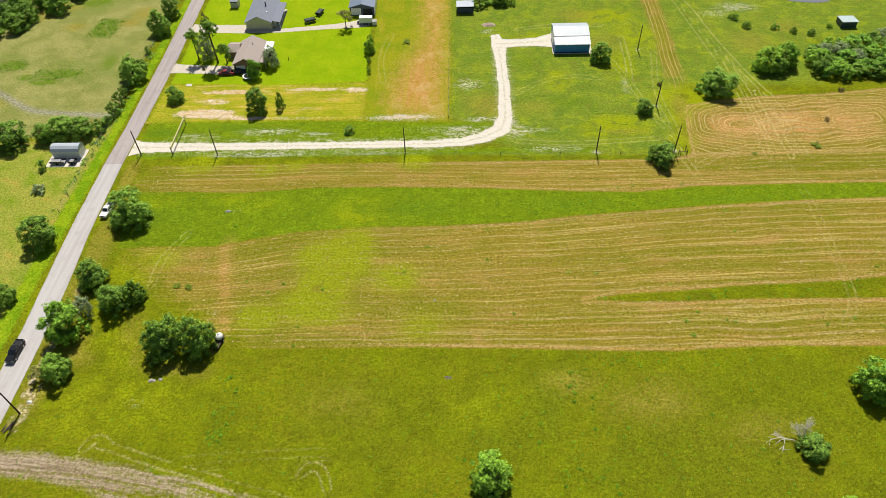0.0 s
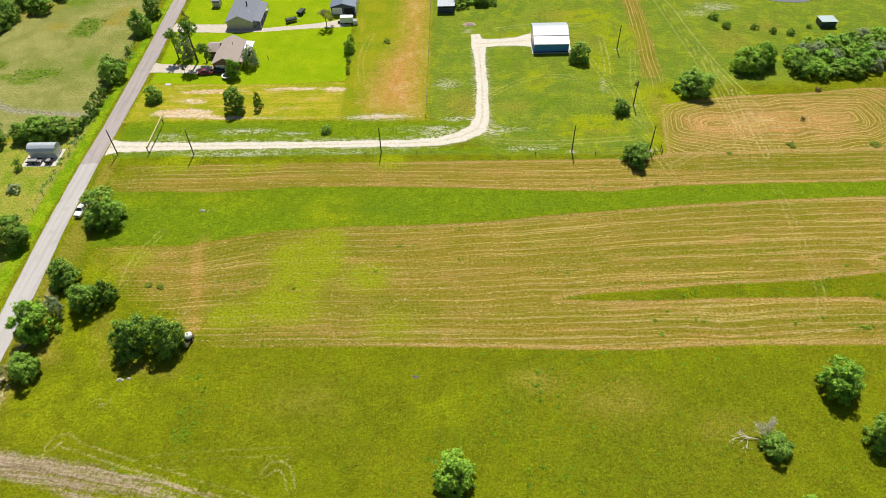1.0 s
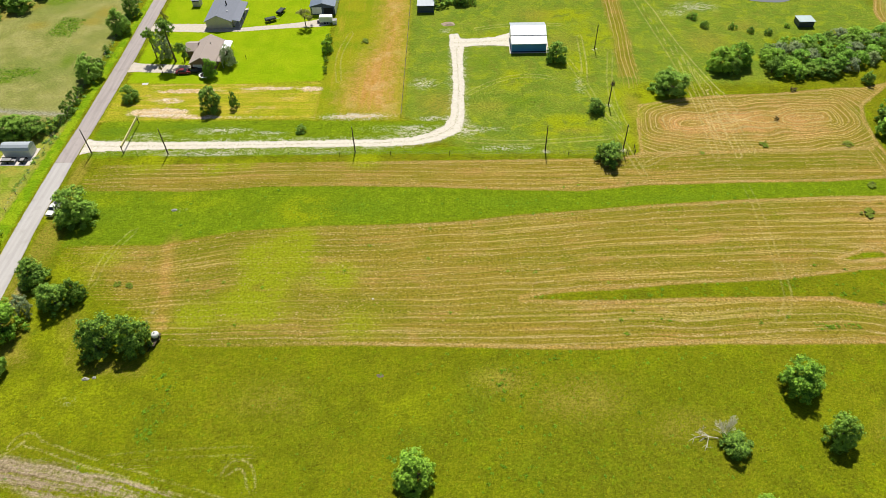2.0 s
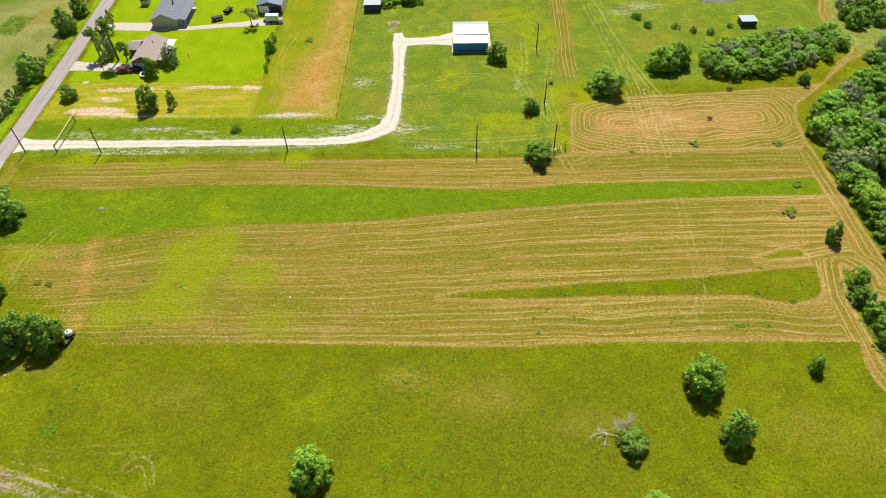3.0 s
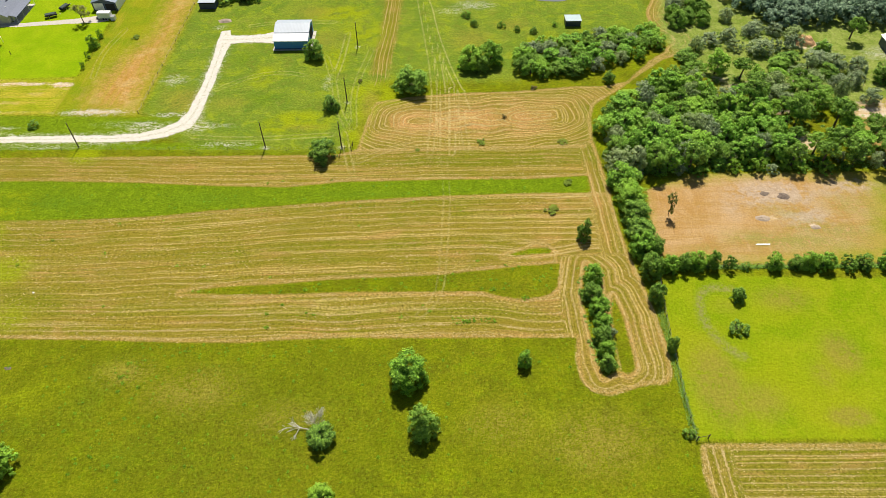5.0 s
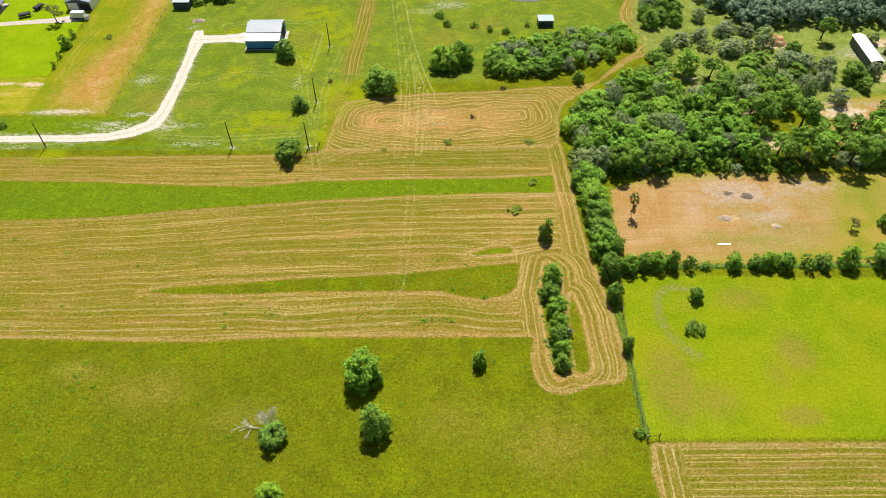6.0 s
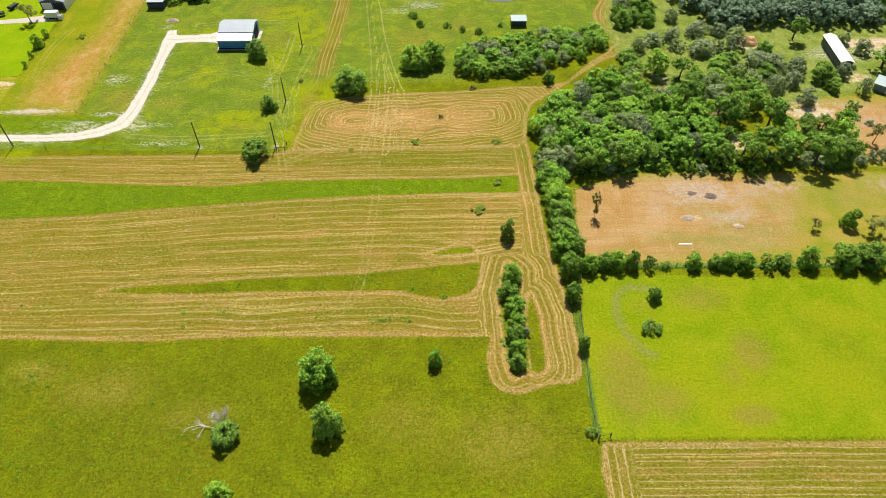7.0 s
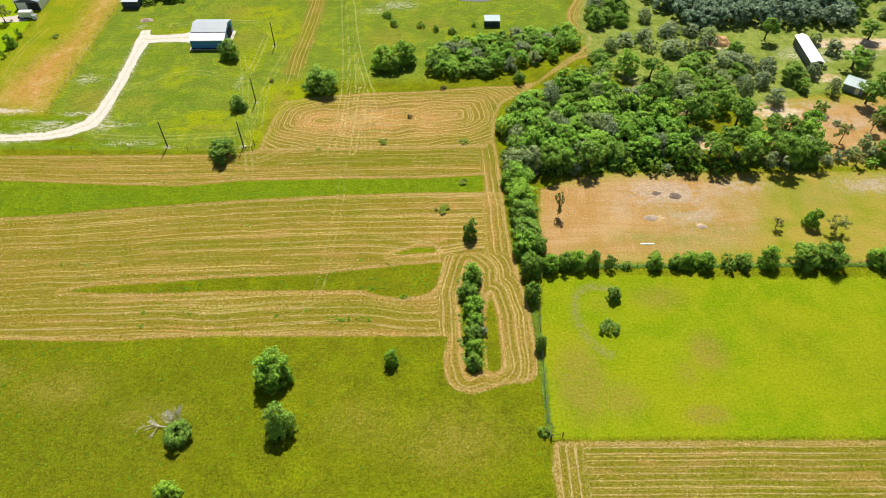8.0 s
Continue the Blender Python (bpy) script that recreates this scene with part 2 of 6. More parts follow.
# wheel marks: strength, then the line
WHEEL_LINES = [
    (.9, [(82, 232), (82.5, 222), (85.2, 199.7), (87.9, 179.4), (89.1, 165.7), (89.1, 140.6)]), (.3, [(89.1, 140.6), (90, 120)]), (.5, [(90, 120), (89, 97), (88, 89), (84, 84)]),
    (.7, [(79.5, 236), (81, 220), (83.4, 200), (85.6, 180), (86.4, 167)]),
    (1.2, [(91.6, 168), (91.8, 150), (91.4, 138)]), (.8, [(94.6, 167), (94.2, 152), (95.5, 140)]), (.9, [(86.4, 166), (86.2, 150), (85.5, 138)]),
    (1, [(76, 240), (83.7, 224), (86.5, 200), (91, 178), (94.5, 166), (96, 158)]), (.8, [(57.5, 200), (57, 184), (55.5, 172)]),
    (1.0, [(-66.6, 56.6), (-65.6, 58.4), (-63.6, 58.6), (-62, 57)]), (1.0, [(-64, 57.4), (-60, 56.4), (-55, 54.6), (-48, 52.6), (-40, 50.4)]), (.9, [(-25.4, 51.6), (-23.8, 53.2), (-21.6, 52.4), (-20.4, 49)]),
    (.8, [(65, 131), (63, 139), (61.5, 147)]), (.8, [(66.5, 135), (74, 140), (84, 143)]), (.7, [(24, 206), (34, 208.5), (52, 208)]),
    (.35, [(-48, 54), (-38, 55), (-22, 55.6)]), (.6, [(-42, 50.5), (-30, 47.5), (-20, 44)]), (.7, [(20, 146), (34, 144.6), (58, 146.5)]), (.5, [(-19, 176), (-21, 190), (-18, 204)]),
    (.5, [(-62, 112), (-66, 104), (-66, 96)]), (.6, [(62, 150), (58, 160), (56, 172), (52, 186)]), (.5, [(20, 168), (30, 176), (40, 178), (46, 176)]), (.5, [(64, 150), (62, 168), (66, 190)]),
]
BROWN_STRIP = [(72.4, 260), (71.6, 223), (71.0, 200), (69.9, 186.5), (69.4, 175), (68.4, 166), (67.2, 150)]
NORTH_TRACK = [(163, 188), (167, 192.5), (166.2, 199), (161.6, 204.5), (161.4, 212), (165, 219), (167.5, 228), (168, 250)]
# soft patches: x, y, half-length, half-width, strength
YELLOW = [(-21.4, 107, 4.6, 6.5, 1.0), (-20.5, 119, 8, 5, .9), (-29.7, 104, 5, 5, 1), (-11, 97.5, 6, 5, .8), (-27.4, 86.8, 9, 3.5, .7), (-47.5, 135.6, 4, 3, .7), (-8, 138, 5, 3, .9), (73, 166, 5, 7, .8), (54, 184, 7, 9, .7), (-52, 124, 9, 3, .5), (64, 146, 5, 5, .7), (-64.6, 139.5, 5, 2.5, 1), (-71, 123.5, 6, 3, .45), (-45.6, 121.7, 12, 4, .35), (-23.5, 103, 7, 8, 1.1), (-27, 95, 6, 7, 1.1), (-31, 89.5, 6, 5, .9), (-40, 86.5, 6, 4, .8), (-66, 104, 7, 4, .6), (43.5, 150.9, 7, 4, 1), (34, 176, 5, 7, .6), (66.6, 158, 4, 6, .9), (54, 214, 12, 7, .7), (28, 200, 8, 5, .5), (20, 230, 9, 6, .6), (-68, 66, 11, 8, .7), (-62, 80, 12, 9, .6), (-58, 62, 12, 5, .5), (-40, 70, 12, 4, .5), (90, 62, 7, 6, .4), (108, 60, 5, 4, .4), (8, 64, 7, 5, .6), (155, 70, 8, 9, .5), (185, 66, 12, 8, .6), (160, 84, 10, 5, .4),
          (-22, 100, 6, 6, .6), (-66, 137, 5, 3, .9), (-40, 137, 4, 3, .6), (-5, 84, 7, 5, .5), (-25, 88, 8, 5, .5), (70, 77, 5, 3, .5), (48, 152, 9, 6, .9), (66, 166, 6, 7, .8),
          (62, 200, 10, 12, .6), (-72, 98, 8, 5, .5), (-62, 66, 16, 8, .7), (-72, 88, 8, 9, .5)]
PALE = [(-50, 152, 9, 1.6, 1), (-36, 150.6, 6, 1.2, .7), (-70, 150.5, 7, 1.6, .6), (-50, 141.6, 14, 0.9, .9), (-20, 141.6, 12, 0.7, .6), (4, 151.5, 6, 2.6, .9), (10, 156.3, 5, 1.1, 1.2),
        (7, 174, 5, 3.5, .8), (30, 142.5, 10, 1.4, .8), (26, 151, 8, 1.5, .5), (-12, 157.8, 11, 1.7, 1.3), (-45, 158.2, 14, 0.8, .8), (14, 205, 3, 2, .7), (54, 172, 2, 6, .6), (100, 219, 9, 4, .8),
        (232, 185, 12, 5, 1.0), (247, 186, 10, 4, .9), (-52, 119.7, 2, 1, .5), (-60, 66, 3, 1.5, .5), (-1.5, 152, 12, 2, .5), (92, 215, 7, 4, .6), (72, 56, 8, 6, .2), (40.6, 141, 1.3, 1, 1), (61.4, 141, 1.3, 1, 1), (60.9, 161.6, 1.1, .9, 1), (61.4, 192, 1.2, 1, 1), (-61.8, 141.6, 1, .8, .8)]
BARE = [(-69, 166.6, 7, 2.2, .62), (-56, 158.4, 6, 1.2, .8), (-12, 158, 10, 1.2, .8), (-70, 161, 9.5, 2.3, 1.2), (-64, 171.8, 12, 1.2, 1), (-40, 172.6, 12, 1.1, .8), (-27, 172, 5, 1.8, .8), (-60, 158.6, 14, 1.3, .7), (-41, 163, 5, 2, .4), (168, 112.5, 2.6, 1.2, .8), (178, 110, 2, 1, .8), (-58, 116, 3, 1, .2),
        (205, 191, 5, 3, .9), (176, 156, 13, 4.5, 1.1), (186, 142, 6, 5, .9), (250, 191, 16, 4, 1.2), (232, 172, 8, 4, .6), (-55, 101, 3, 6, .4), (-50, 88, 3, 7, .4), (-78, 64, 2.6, 4, .3), (172, 172, 5, 3, .6), (178, 166, 7, 3, .5), (211, 155, 10, 5, .8)]

# darker weed beds, and browned grass
WEEDY = [(-117.5, 211.6, 4.5, 6, 1), (-121, 183.5, 6, 2, 1), (-125, 179, 5, 2, .9), (-139, 188.4, 5, 3, .8), (-131.6, 181.4, 4, 2, .7), (-128, 232, 8, 5, .8), (-108, 190, 3, 6, .5), (-43, 61, 2.5, 5, .3), (-41, 57, 2, 2, .35), (-72, 118, 9, 4, .4),
         (-10, 120, 16, 3, .5), (30, 121, 14, 3, .4), (70, 122, 16, 2, .4), (20, 66, 5, 8, .25), (30, 52, 6, 4, .25), (9, 58, 4, 3, .25), (-80, 152, 5, 2, .8), (-60, 154, 9, 1.4, .7), (-76, 160, 3, 3, .6), (36, 164, 8, 5, .4), (26, 186, 5, 8, .4)]
DEEP = [(189, 75, 5, 4, .9), (194, 69, 4, 5, .7), (184, 80, 4, 2.5, .6), (205, 66, 8, 5, .5), (52, 56, 24, 15, 1), (12, 60, 16, 9, .6), (-14, 62, 14, 10, .5), (-40, 66, 9, 7, .4), (68, 70, 20, 5, .6)]
BROWNED = [(-83.4, 134, 1.8, 6, .9), (-83.2, 124, 1.8, 8, 1), (-82.6, 110, 2.0, 8, 1), (-82.4, 96, 2.2, 9, 1), (-82.0, 82, 2.2, 8, 1), (-81, 70, 2.6, 6, 1), (-75, 76, 3, 2.5, .8), (-56, 73.6, 6, 1.6, .8), (-63, 78, 1.6, 4, .8), (143, 67, 5, 9, .8), (150, 63, 6, 5, .5), (163, 88, 7, 4, .5), (67.8, 160, 3, 8, .6), (67, 147, 2.5, 6, .4), (-51.3, 104.6, 2.2, 6, 1), (-49.6, 96, 1.8, 6, 1), (-47.5, 87, 2, 5, 1), (-109.5, 215.2, 4, 3, .8), (-146, 220.5, 7, 4, .9), (-107, 222, 4, 5, .7), (-140, 227, 9, 4, .7), (-128, 213, 5, 3, .6), (-136, 168, 10, 4, .4), (118, 55, 12, 7, .6), (100, 58, 9, 5, .5), (40, 66, 12, 6, .5), (25, 70, 8, 4, .5), (58, 60, 10, 5, .4),
           (-20, 66, 10, 6, .4), (170, 74, 4, 5, .7), (144, 63.8, 2.5, 5, .7), (166, 59.7, 4, 2, .9), (164.4, 69, 3, 4, .4), (50, 150, 8, 1.6, .4), (12.5, 163, 7, 8, .5), (26, 162, 8, 4, .35), (50, 196, 8, 9, .35), (44, 215, 9, 6, .4), (98, 196, 9, 10, .4),
           (-81, 108, 3, 9, .5), (-74, 129, 5, 2.5, .5), (-82, 120, 2, 8, .5), (-59, 75, 4, 3, .5), (-50, 73, 4, 2.5, .6), (-77, 78, 3, 8, .6), (-66, 84, 3, 5, .5), (112, 205, 8, 5, .4), (150, 86, 4, 3, .3)]
FLUSH = [(172, 105, 14, 3, 1), (184, 108, 8, 3, .9), (163, 106, 8, 2.5, .9), (178, 109, 8, 3, .8), (172, 115, 6, 3, .5), (190, 117, 8, 5, .7), (150, 103, 5, 1.5, .5), (208, 120, 10, 5, .9), (215, 142, 6, 5, .6)]
ASHY = [(172, 121, 13, 6, 1), (177, 113, 8, 5, .9), (160, 117, 5, 6, .5), (192, 124, 8, 4, .8), (186, 122, 6, 4, .6), (213, 157, 9, 4, 1), (228, 150, 10, 5, .7), (222, 158, 8, 3, .8), (225, 124, 12, 4, .9), (180, 168, 8, 5, .9), (196, 170, 6, 5, .8)]


DRIVE_LINE = [(-84, 145.5), (-4, 145.5), (5, 146.1), (11, 148.2), (15.5, 151.5), (17, 156), (17.7, 171), (17.3, 197), (24, 197.4), (33, 198)]


def smoothed(line, times=3):
    """The same line with its corners cut round."""
    for _ in range(times):
        cut = [line[0]]
        for (ax, ay), (bx, by) in zip(line, line[1:]):
            cut += [(ax * .75 + bx * .25, ay * .75 + by * .25), (ax * .25 + bx * .75, ay * .25 + by * .75)]
        line = cut + [line[-1]]
    return line


def rounded(poly, times=3):
    """A closed outline with its corners cut round."""
    for _ in range(times):
        cut = []
        for (ax, ay), (bx, by) in zip(poly, poly[1:] + poly[:1]):
            cut += [(ax * .75 + bx * .25, ay * .75 + by * .25), (ax * .25 + bx * .75, ay * .25 + by * .75)]
        poly = cut
    return poly


def patches(blobs, X, Y):
    v = np.zeros(X.shape)
    for x, y, a, b, s in blobs:
        v = np.maximum(v, s * np.exp(-((X - x) / a) ** 2 - ((Y - y) / b) ** 2))
    return v


def graded(lo, hi, step, far):
    """Even steps from lo to hi, then ever longer ones out to far."""
    mid = list(np.arange(lo, hi + step / 2, step))
    left, right, d = [], [], step
    while not left or left[-1] > -far:
        d *= 1.35
        left.append((left[-1] if left else lo) - d)
        right.append((right[-1] if right else hi) + d)
    return np.array(left[::-1] + mid + right)


def wander(X, Y, size, seed):
    """Smooth uneven values from -1 to 1 with humps of the given size."""
    g = np.random.default_rng(seed).uniform(-1, 1, (64, 64))
    u, v = X / size, Y / size
    i, j = np.floor(u).astype(int), np.floor(v).astype(int)
    u, v = u - i, v - j
    u, v = u * u * (3 - 2 * u), v * v * (3 - 2 * v)
    i, j, i1, j1 = i % 64, j % 64, (i + 1) % 64, (j + 1) % 64
    return (g[i, j] * (1 - u) + g[i1, j] * u) * (1 - v) + (g[i, j1] * (1 - u) + g[i1, j1] * u) * v


LAND = {}


def sampled(name, x, y):
    """A layer of the land at loose points."""
    gx, gy, v = LAND["gx"], LAND["gy"], LAND[name]
    i = np.clip(np.searchsorted(gx, x) - 1, 0, len(gx) - 2)
    j = np.clip(np.searchsorted(gy, y) - 1, 0, len(gy) - 2)
    a, b = (x - gx[i]) / (gx[i + 1] - gx[i]), (y - gy[j]) / (gy[j + 1] - gy[j])
    return (v[j, i] * (1 - a) + v[j, i + 1] * a) * (1 - b) + (v[j + 1, i] * (1 - a) + v[j + 1, i + 1] * a) * b


def ground_sheet():
    gx, gy = graded(-172, 288, 0.85, 3000), graded(36, 244, 0.85, 3000)
    X, Y = np.meshgrid(gx, gy)
    nx, ny = len(gx), len(gy)
    co = np.stack([X, Y, np.zeros_like(X)], -1).reshape(-1, 3).astype(np.float32)
    i = np.arange(nx * ny).reshape(ny, nx)
    quads = np.stack([i[:-1, :-1], i[:-1, 1:], i[1:, 1:], i[1:, :-1]], -1).reshape(-1, 4)
    me = bpy.data.meshes.new("ground")
    me.vertices.add(len(co))
    me.vertices.foreach_set("co", co.ravel())
    me.loops.add(quads.size)
    me.loops.foreach_set("vertex_index", quads.ravel().astype(np.int32))
    me.polygons.add(len(quads))
    me.polygons.foreach_set("loop_start", np.arange(0, quads.size, 4, dtype=np.int32))
    me.update()
    c = outline(FIELD_C, X, Y)
    b, a = outline(BAND_B, X, Y), outline(BAND_A, X, Y)
    head_col = outline(HEADLAND, X, Y)
    hay = outline(HAY_SOUTH, X, Y)
    north = 3.3 - lateral(smoothed(NORTH_TRACK, 2), X, Y)[1]
    brown = 3.2 - lateral(BROWN_STRIP, X, Y)[1]
    beds = np.maximum.reduce([outline(WEDGE, X, Y), outline(WEDGE_TIP, X, Y), outline(HEDGE_BED, X, Y), outline(LOOP_BED, X, Y)])
    mown = np.maximum.reduce([a, b, c, hay, head_col, north, np.minimum(brown * 0.35 - 0.1, (Y - 170) * 0.12)])
    mown = np.minimum(mown, -beds)
    # the western end of the hay peters out, and rows and rims are plainer in some fields
    start = np.interp(Y, [78, 84, 92, 100, 108, 126.9, 127, 138], [-47, -53, -66, -76, -80, -80, -84, -82])
    fade = np.clip((X - start) / np.where(Y < 110, 15, 10), 0, 1)
    rim = np.clip((X + 30) / 30, 0, 1) * np.where((Y > 100) & (X < 60), 0.7, 1.0)
    lines = np.where(hay > -1, 1.3, np.where(c > -1, 1.2, np.where(X > 112, 0.95, 0.42 + 0.2 * np.clip((X - 40) / 50, 0, 1))))
    lines = np.where((a > 0) & (c < 0), 0.55, lines)
    lines = np.where((b > 0) & (Y < 87) & (X < 112), 0.72, lines)
    lines = np.where((brown > 0) & (c < 0) & (Y > 142), 1.2, lines)
    # the coordinate along which the mower's rows repeat
    top = np.interp(X, [p[0] for p in STRIP_LOW], [p[1] for p in STRIP_LOW])
    row = (Y - 78) / (top - 78) * 34
    bend = np.clip((X - 96) / 14, 0, 1) * (Y < 105)
    loop = -np.maximum(outline(HEDGE_BED, X, Y), outline(LOOP_BED, X, Y))
    row = np.where((X > 114.5) & (Y < 101), loop, row + bend * np.sin((X - 96) / 7) * 1.2)
    row = np.where((a > 0) & (Y > 122), Y + 0.6 * np.sin(X / 23), row)
    whole_c = outline(rounded([(66, 141), (69, 162), (92, 166), (128, 168), (133, 160), (130, 142)], 3), X, Y)
    two = np.maximum(outline(rounded([(67, 141), (69.5, 162), (93, 165), (97, 152), (94, 141)], 3), X, Y), outline(rounded([(97, 142), (99, 166), (128, 168), (132, 160), (130, 142)], 3), X, Y))
    whole_c = np.where(whole_c < 5.5, whole_c, np.maximum(two, 0.55 * whole_c + 2.4))
    rows_c = 1.2 * whole_c + 0.5 * np.sin(X / 5.3 + 0.6 * np.sin(Y / 3)) * np.sin(Y / 4.1) + 0.45 * np.sin(X / 2.3 + Y / 3.7) * np.sin(Y / 2.9 - X / 6) + 0.8 * np.sin(X / 11 + 1) * np.sin(Y / 6)
    row = np.where(c > 0, rows_c, row)
    row = np.where((X > 125.6) & (Y >= 101) & (Y < 142), X * 0.95 + 0.04 * Y, row)
    row = np.where(hay > 0, np.where(X < 141.5, X, Y * 1.28), row)
    row = np.where(north > 0, lateral(smoothed(NORTH_TRACK, 2), X, Y)[0], row)
    row = np.where((brown > 0) & (c < 0), 1.25 * lateral(BROWN_STRIP, X, Y)[0], row)
    row = row + np.where(hay > 0, 0.35, 1.0) * (0.42 * wander(X, Y, 17, 1) + 0.26 * wander(X, Y, 6.5, 2) + 0.10 * wander(X, Y, 2.4, 3))
    dry = np.where(c > -1, 0.9, np.where(a > -1, 0.50 - 0.5 * np.clip((-62 - X) / 14, 0, 1), 0.46))
    dry = np.where((a > 0) & (c < 0) & (X > 60), 0.5 - 0.28 * np.clip((Y - 132.5) / 2, 0, 1), dry)
    dry = np.where((b > 0) & (X < 20), 0.46 - 0.22 * np.clip((20 - X) / 50, 0, 1) + 0.6 * np.exp(-((X + 27.2 + 0.23 * Y) / 2.2) ** 2) + 0.25 * np.clip((-50 - X) / 6, 0, 1), dry)
    dry = np.where((b > 0) & (X > 100), 0.46 + 0.24 * np.clip((X - 100) / 16, 0, 1), dry)
    dry = np.where(hay > 0, 0.22 - 0.2 * np.clip((X - 165) / 40, 0, 1), dry)
    dry = np.where(north > 0, 0.7, dry)
    dry = np.where((brown > 0) & (c < 0), 0.34, dry)
    rim = np.where((brown > -1) & (c < 0) & (Y > 142), 0.0, rim)
    fade = np.where((brown > -1) & (c < 0) & (Y > 142) & (np.abs(X - 70) < 8), np.clip((Y - 166) / 22, 0, 1), fade)
    dry = np.where(c > 0, np.interp(c, [0, 3, 9], [0.44, 0.66, 0.95]) - 0.2 * np.clip((X - 112) / 16, 0, 1), dry)
    strip = np.minimum(outline(STRIP_TOP + STRIP_LOW[::-1], X, Y), 9)
    lush = np.maximum.reduce([strip, outline(VERGE, X, Y), outline(DITCH, X, Y)])
    trk, near = np.zeros(X.shape), np.full(X.shape, 99.0)
    force = np.zeros(X.shape)
    for f, line in WHEEL_LINES:
        s, d = lateral(smoothed(line, 2), X, Y)
        trk, force, near = np.where(d < near, s, trk), np.where(d < near, f, force), np.minimum(d, near)
    layers = {
        "mown": mown, "row": row, "dry": dry, "lush": lush,
        "lawn": outline(LAWN, X, Y), "north": outline(NORTH_LOT, X, Y), "lot": outline(SOUTH_LOT, X, Y), "tan": outline(FIELD_T, X, Y), "tan_core": outline(FIELD_T_CORE, X, Y),
        "pad": outline(PADDOCK, X, Y), "yard": np.maximum(outline(YARD, X, Y), outline(YARD_NORTH, X, Y)),
        "yard_core": np.maximum(outline(YARD_CORE, X, Y), outline(YARD_NORTH, X, Y) - 4),
        "west": outline(WEST, X, Y), "southwest": outline(SOUTHWEST, X, Y), "dirt": outline(DIRT, X, Y),
        "dirt_row": lateral([(-95, 54.2), (-64, 51.6), (-44, 47.8), (-20, 40)], X, Y)[0],
        "yellow": patches(YELLOW, X, Y), "flush": patches(FLUSH, X, Y), "ashy": patches(ASHY, X, Y), "arc": np.exp(-(lateral(smoothed([(152.5, 90.5), (147, 91.5), (144.2, 87), (144.2, 81), (146.5, 76), (150, 73)], 3), X, Y)[1] / 0.85) ** 2),
        "pale": np.maximum(patches(PALE, X, Y) + 0.95 * np.exp(-(lateral(DRIVE_LINE, X, Y)[1] / 3.0) ** 2) + 0.6 * np.exp(-(np.hypot(X - 20, Y - 150.5) / 4) ** 2), 0.0), "bare": np.maximum(patches(BARE, X, Y), 0.46 * np.clip(outline(SHOULDER, X, Y) / 1.2, 0, 1)), "trk": np.clip(trk, -4, 4), "trk_near": near, "trk_force": force,
        "fade": fade, "rim": rim, "lines": lines, "weedy": patches(WEEDY, X, Y), "deep": patches(DEEP, X, Y), "brown": patches(BROWNED, X, Y), "edge_x": (X + 75) / 30, "verge": outline(VERGE, X, Y), "glade": outline(GLADE, X, Y),
        "creek": np.exp(-(lateral(smoothed([(-150, 180), (-136, 173), (-126, 165.6), (-121.7, 163.5), (-116, 162.5), (-98, 160.6)], 2), X, Y)[1] / 1.1) ** 2),
    }
    LAND.update(layers, gx=gx, gy=gy, mown=mown)
    for name, v in layers.items():
        at = me.attributes.new(name, "FLOAT", "POINT")
        v = np.clip(v, -12, 12) if name not in ("row", "dirt_row") else v
        at.data.foreach_set("value", v.ravel().astype(np.float32))
    return me


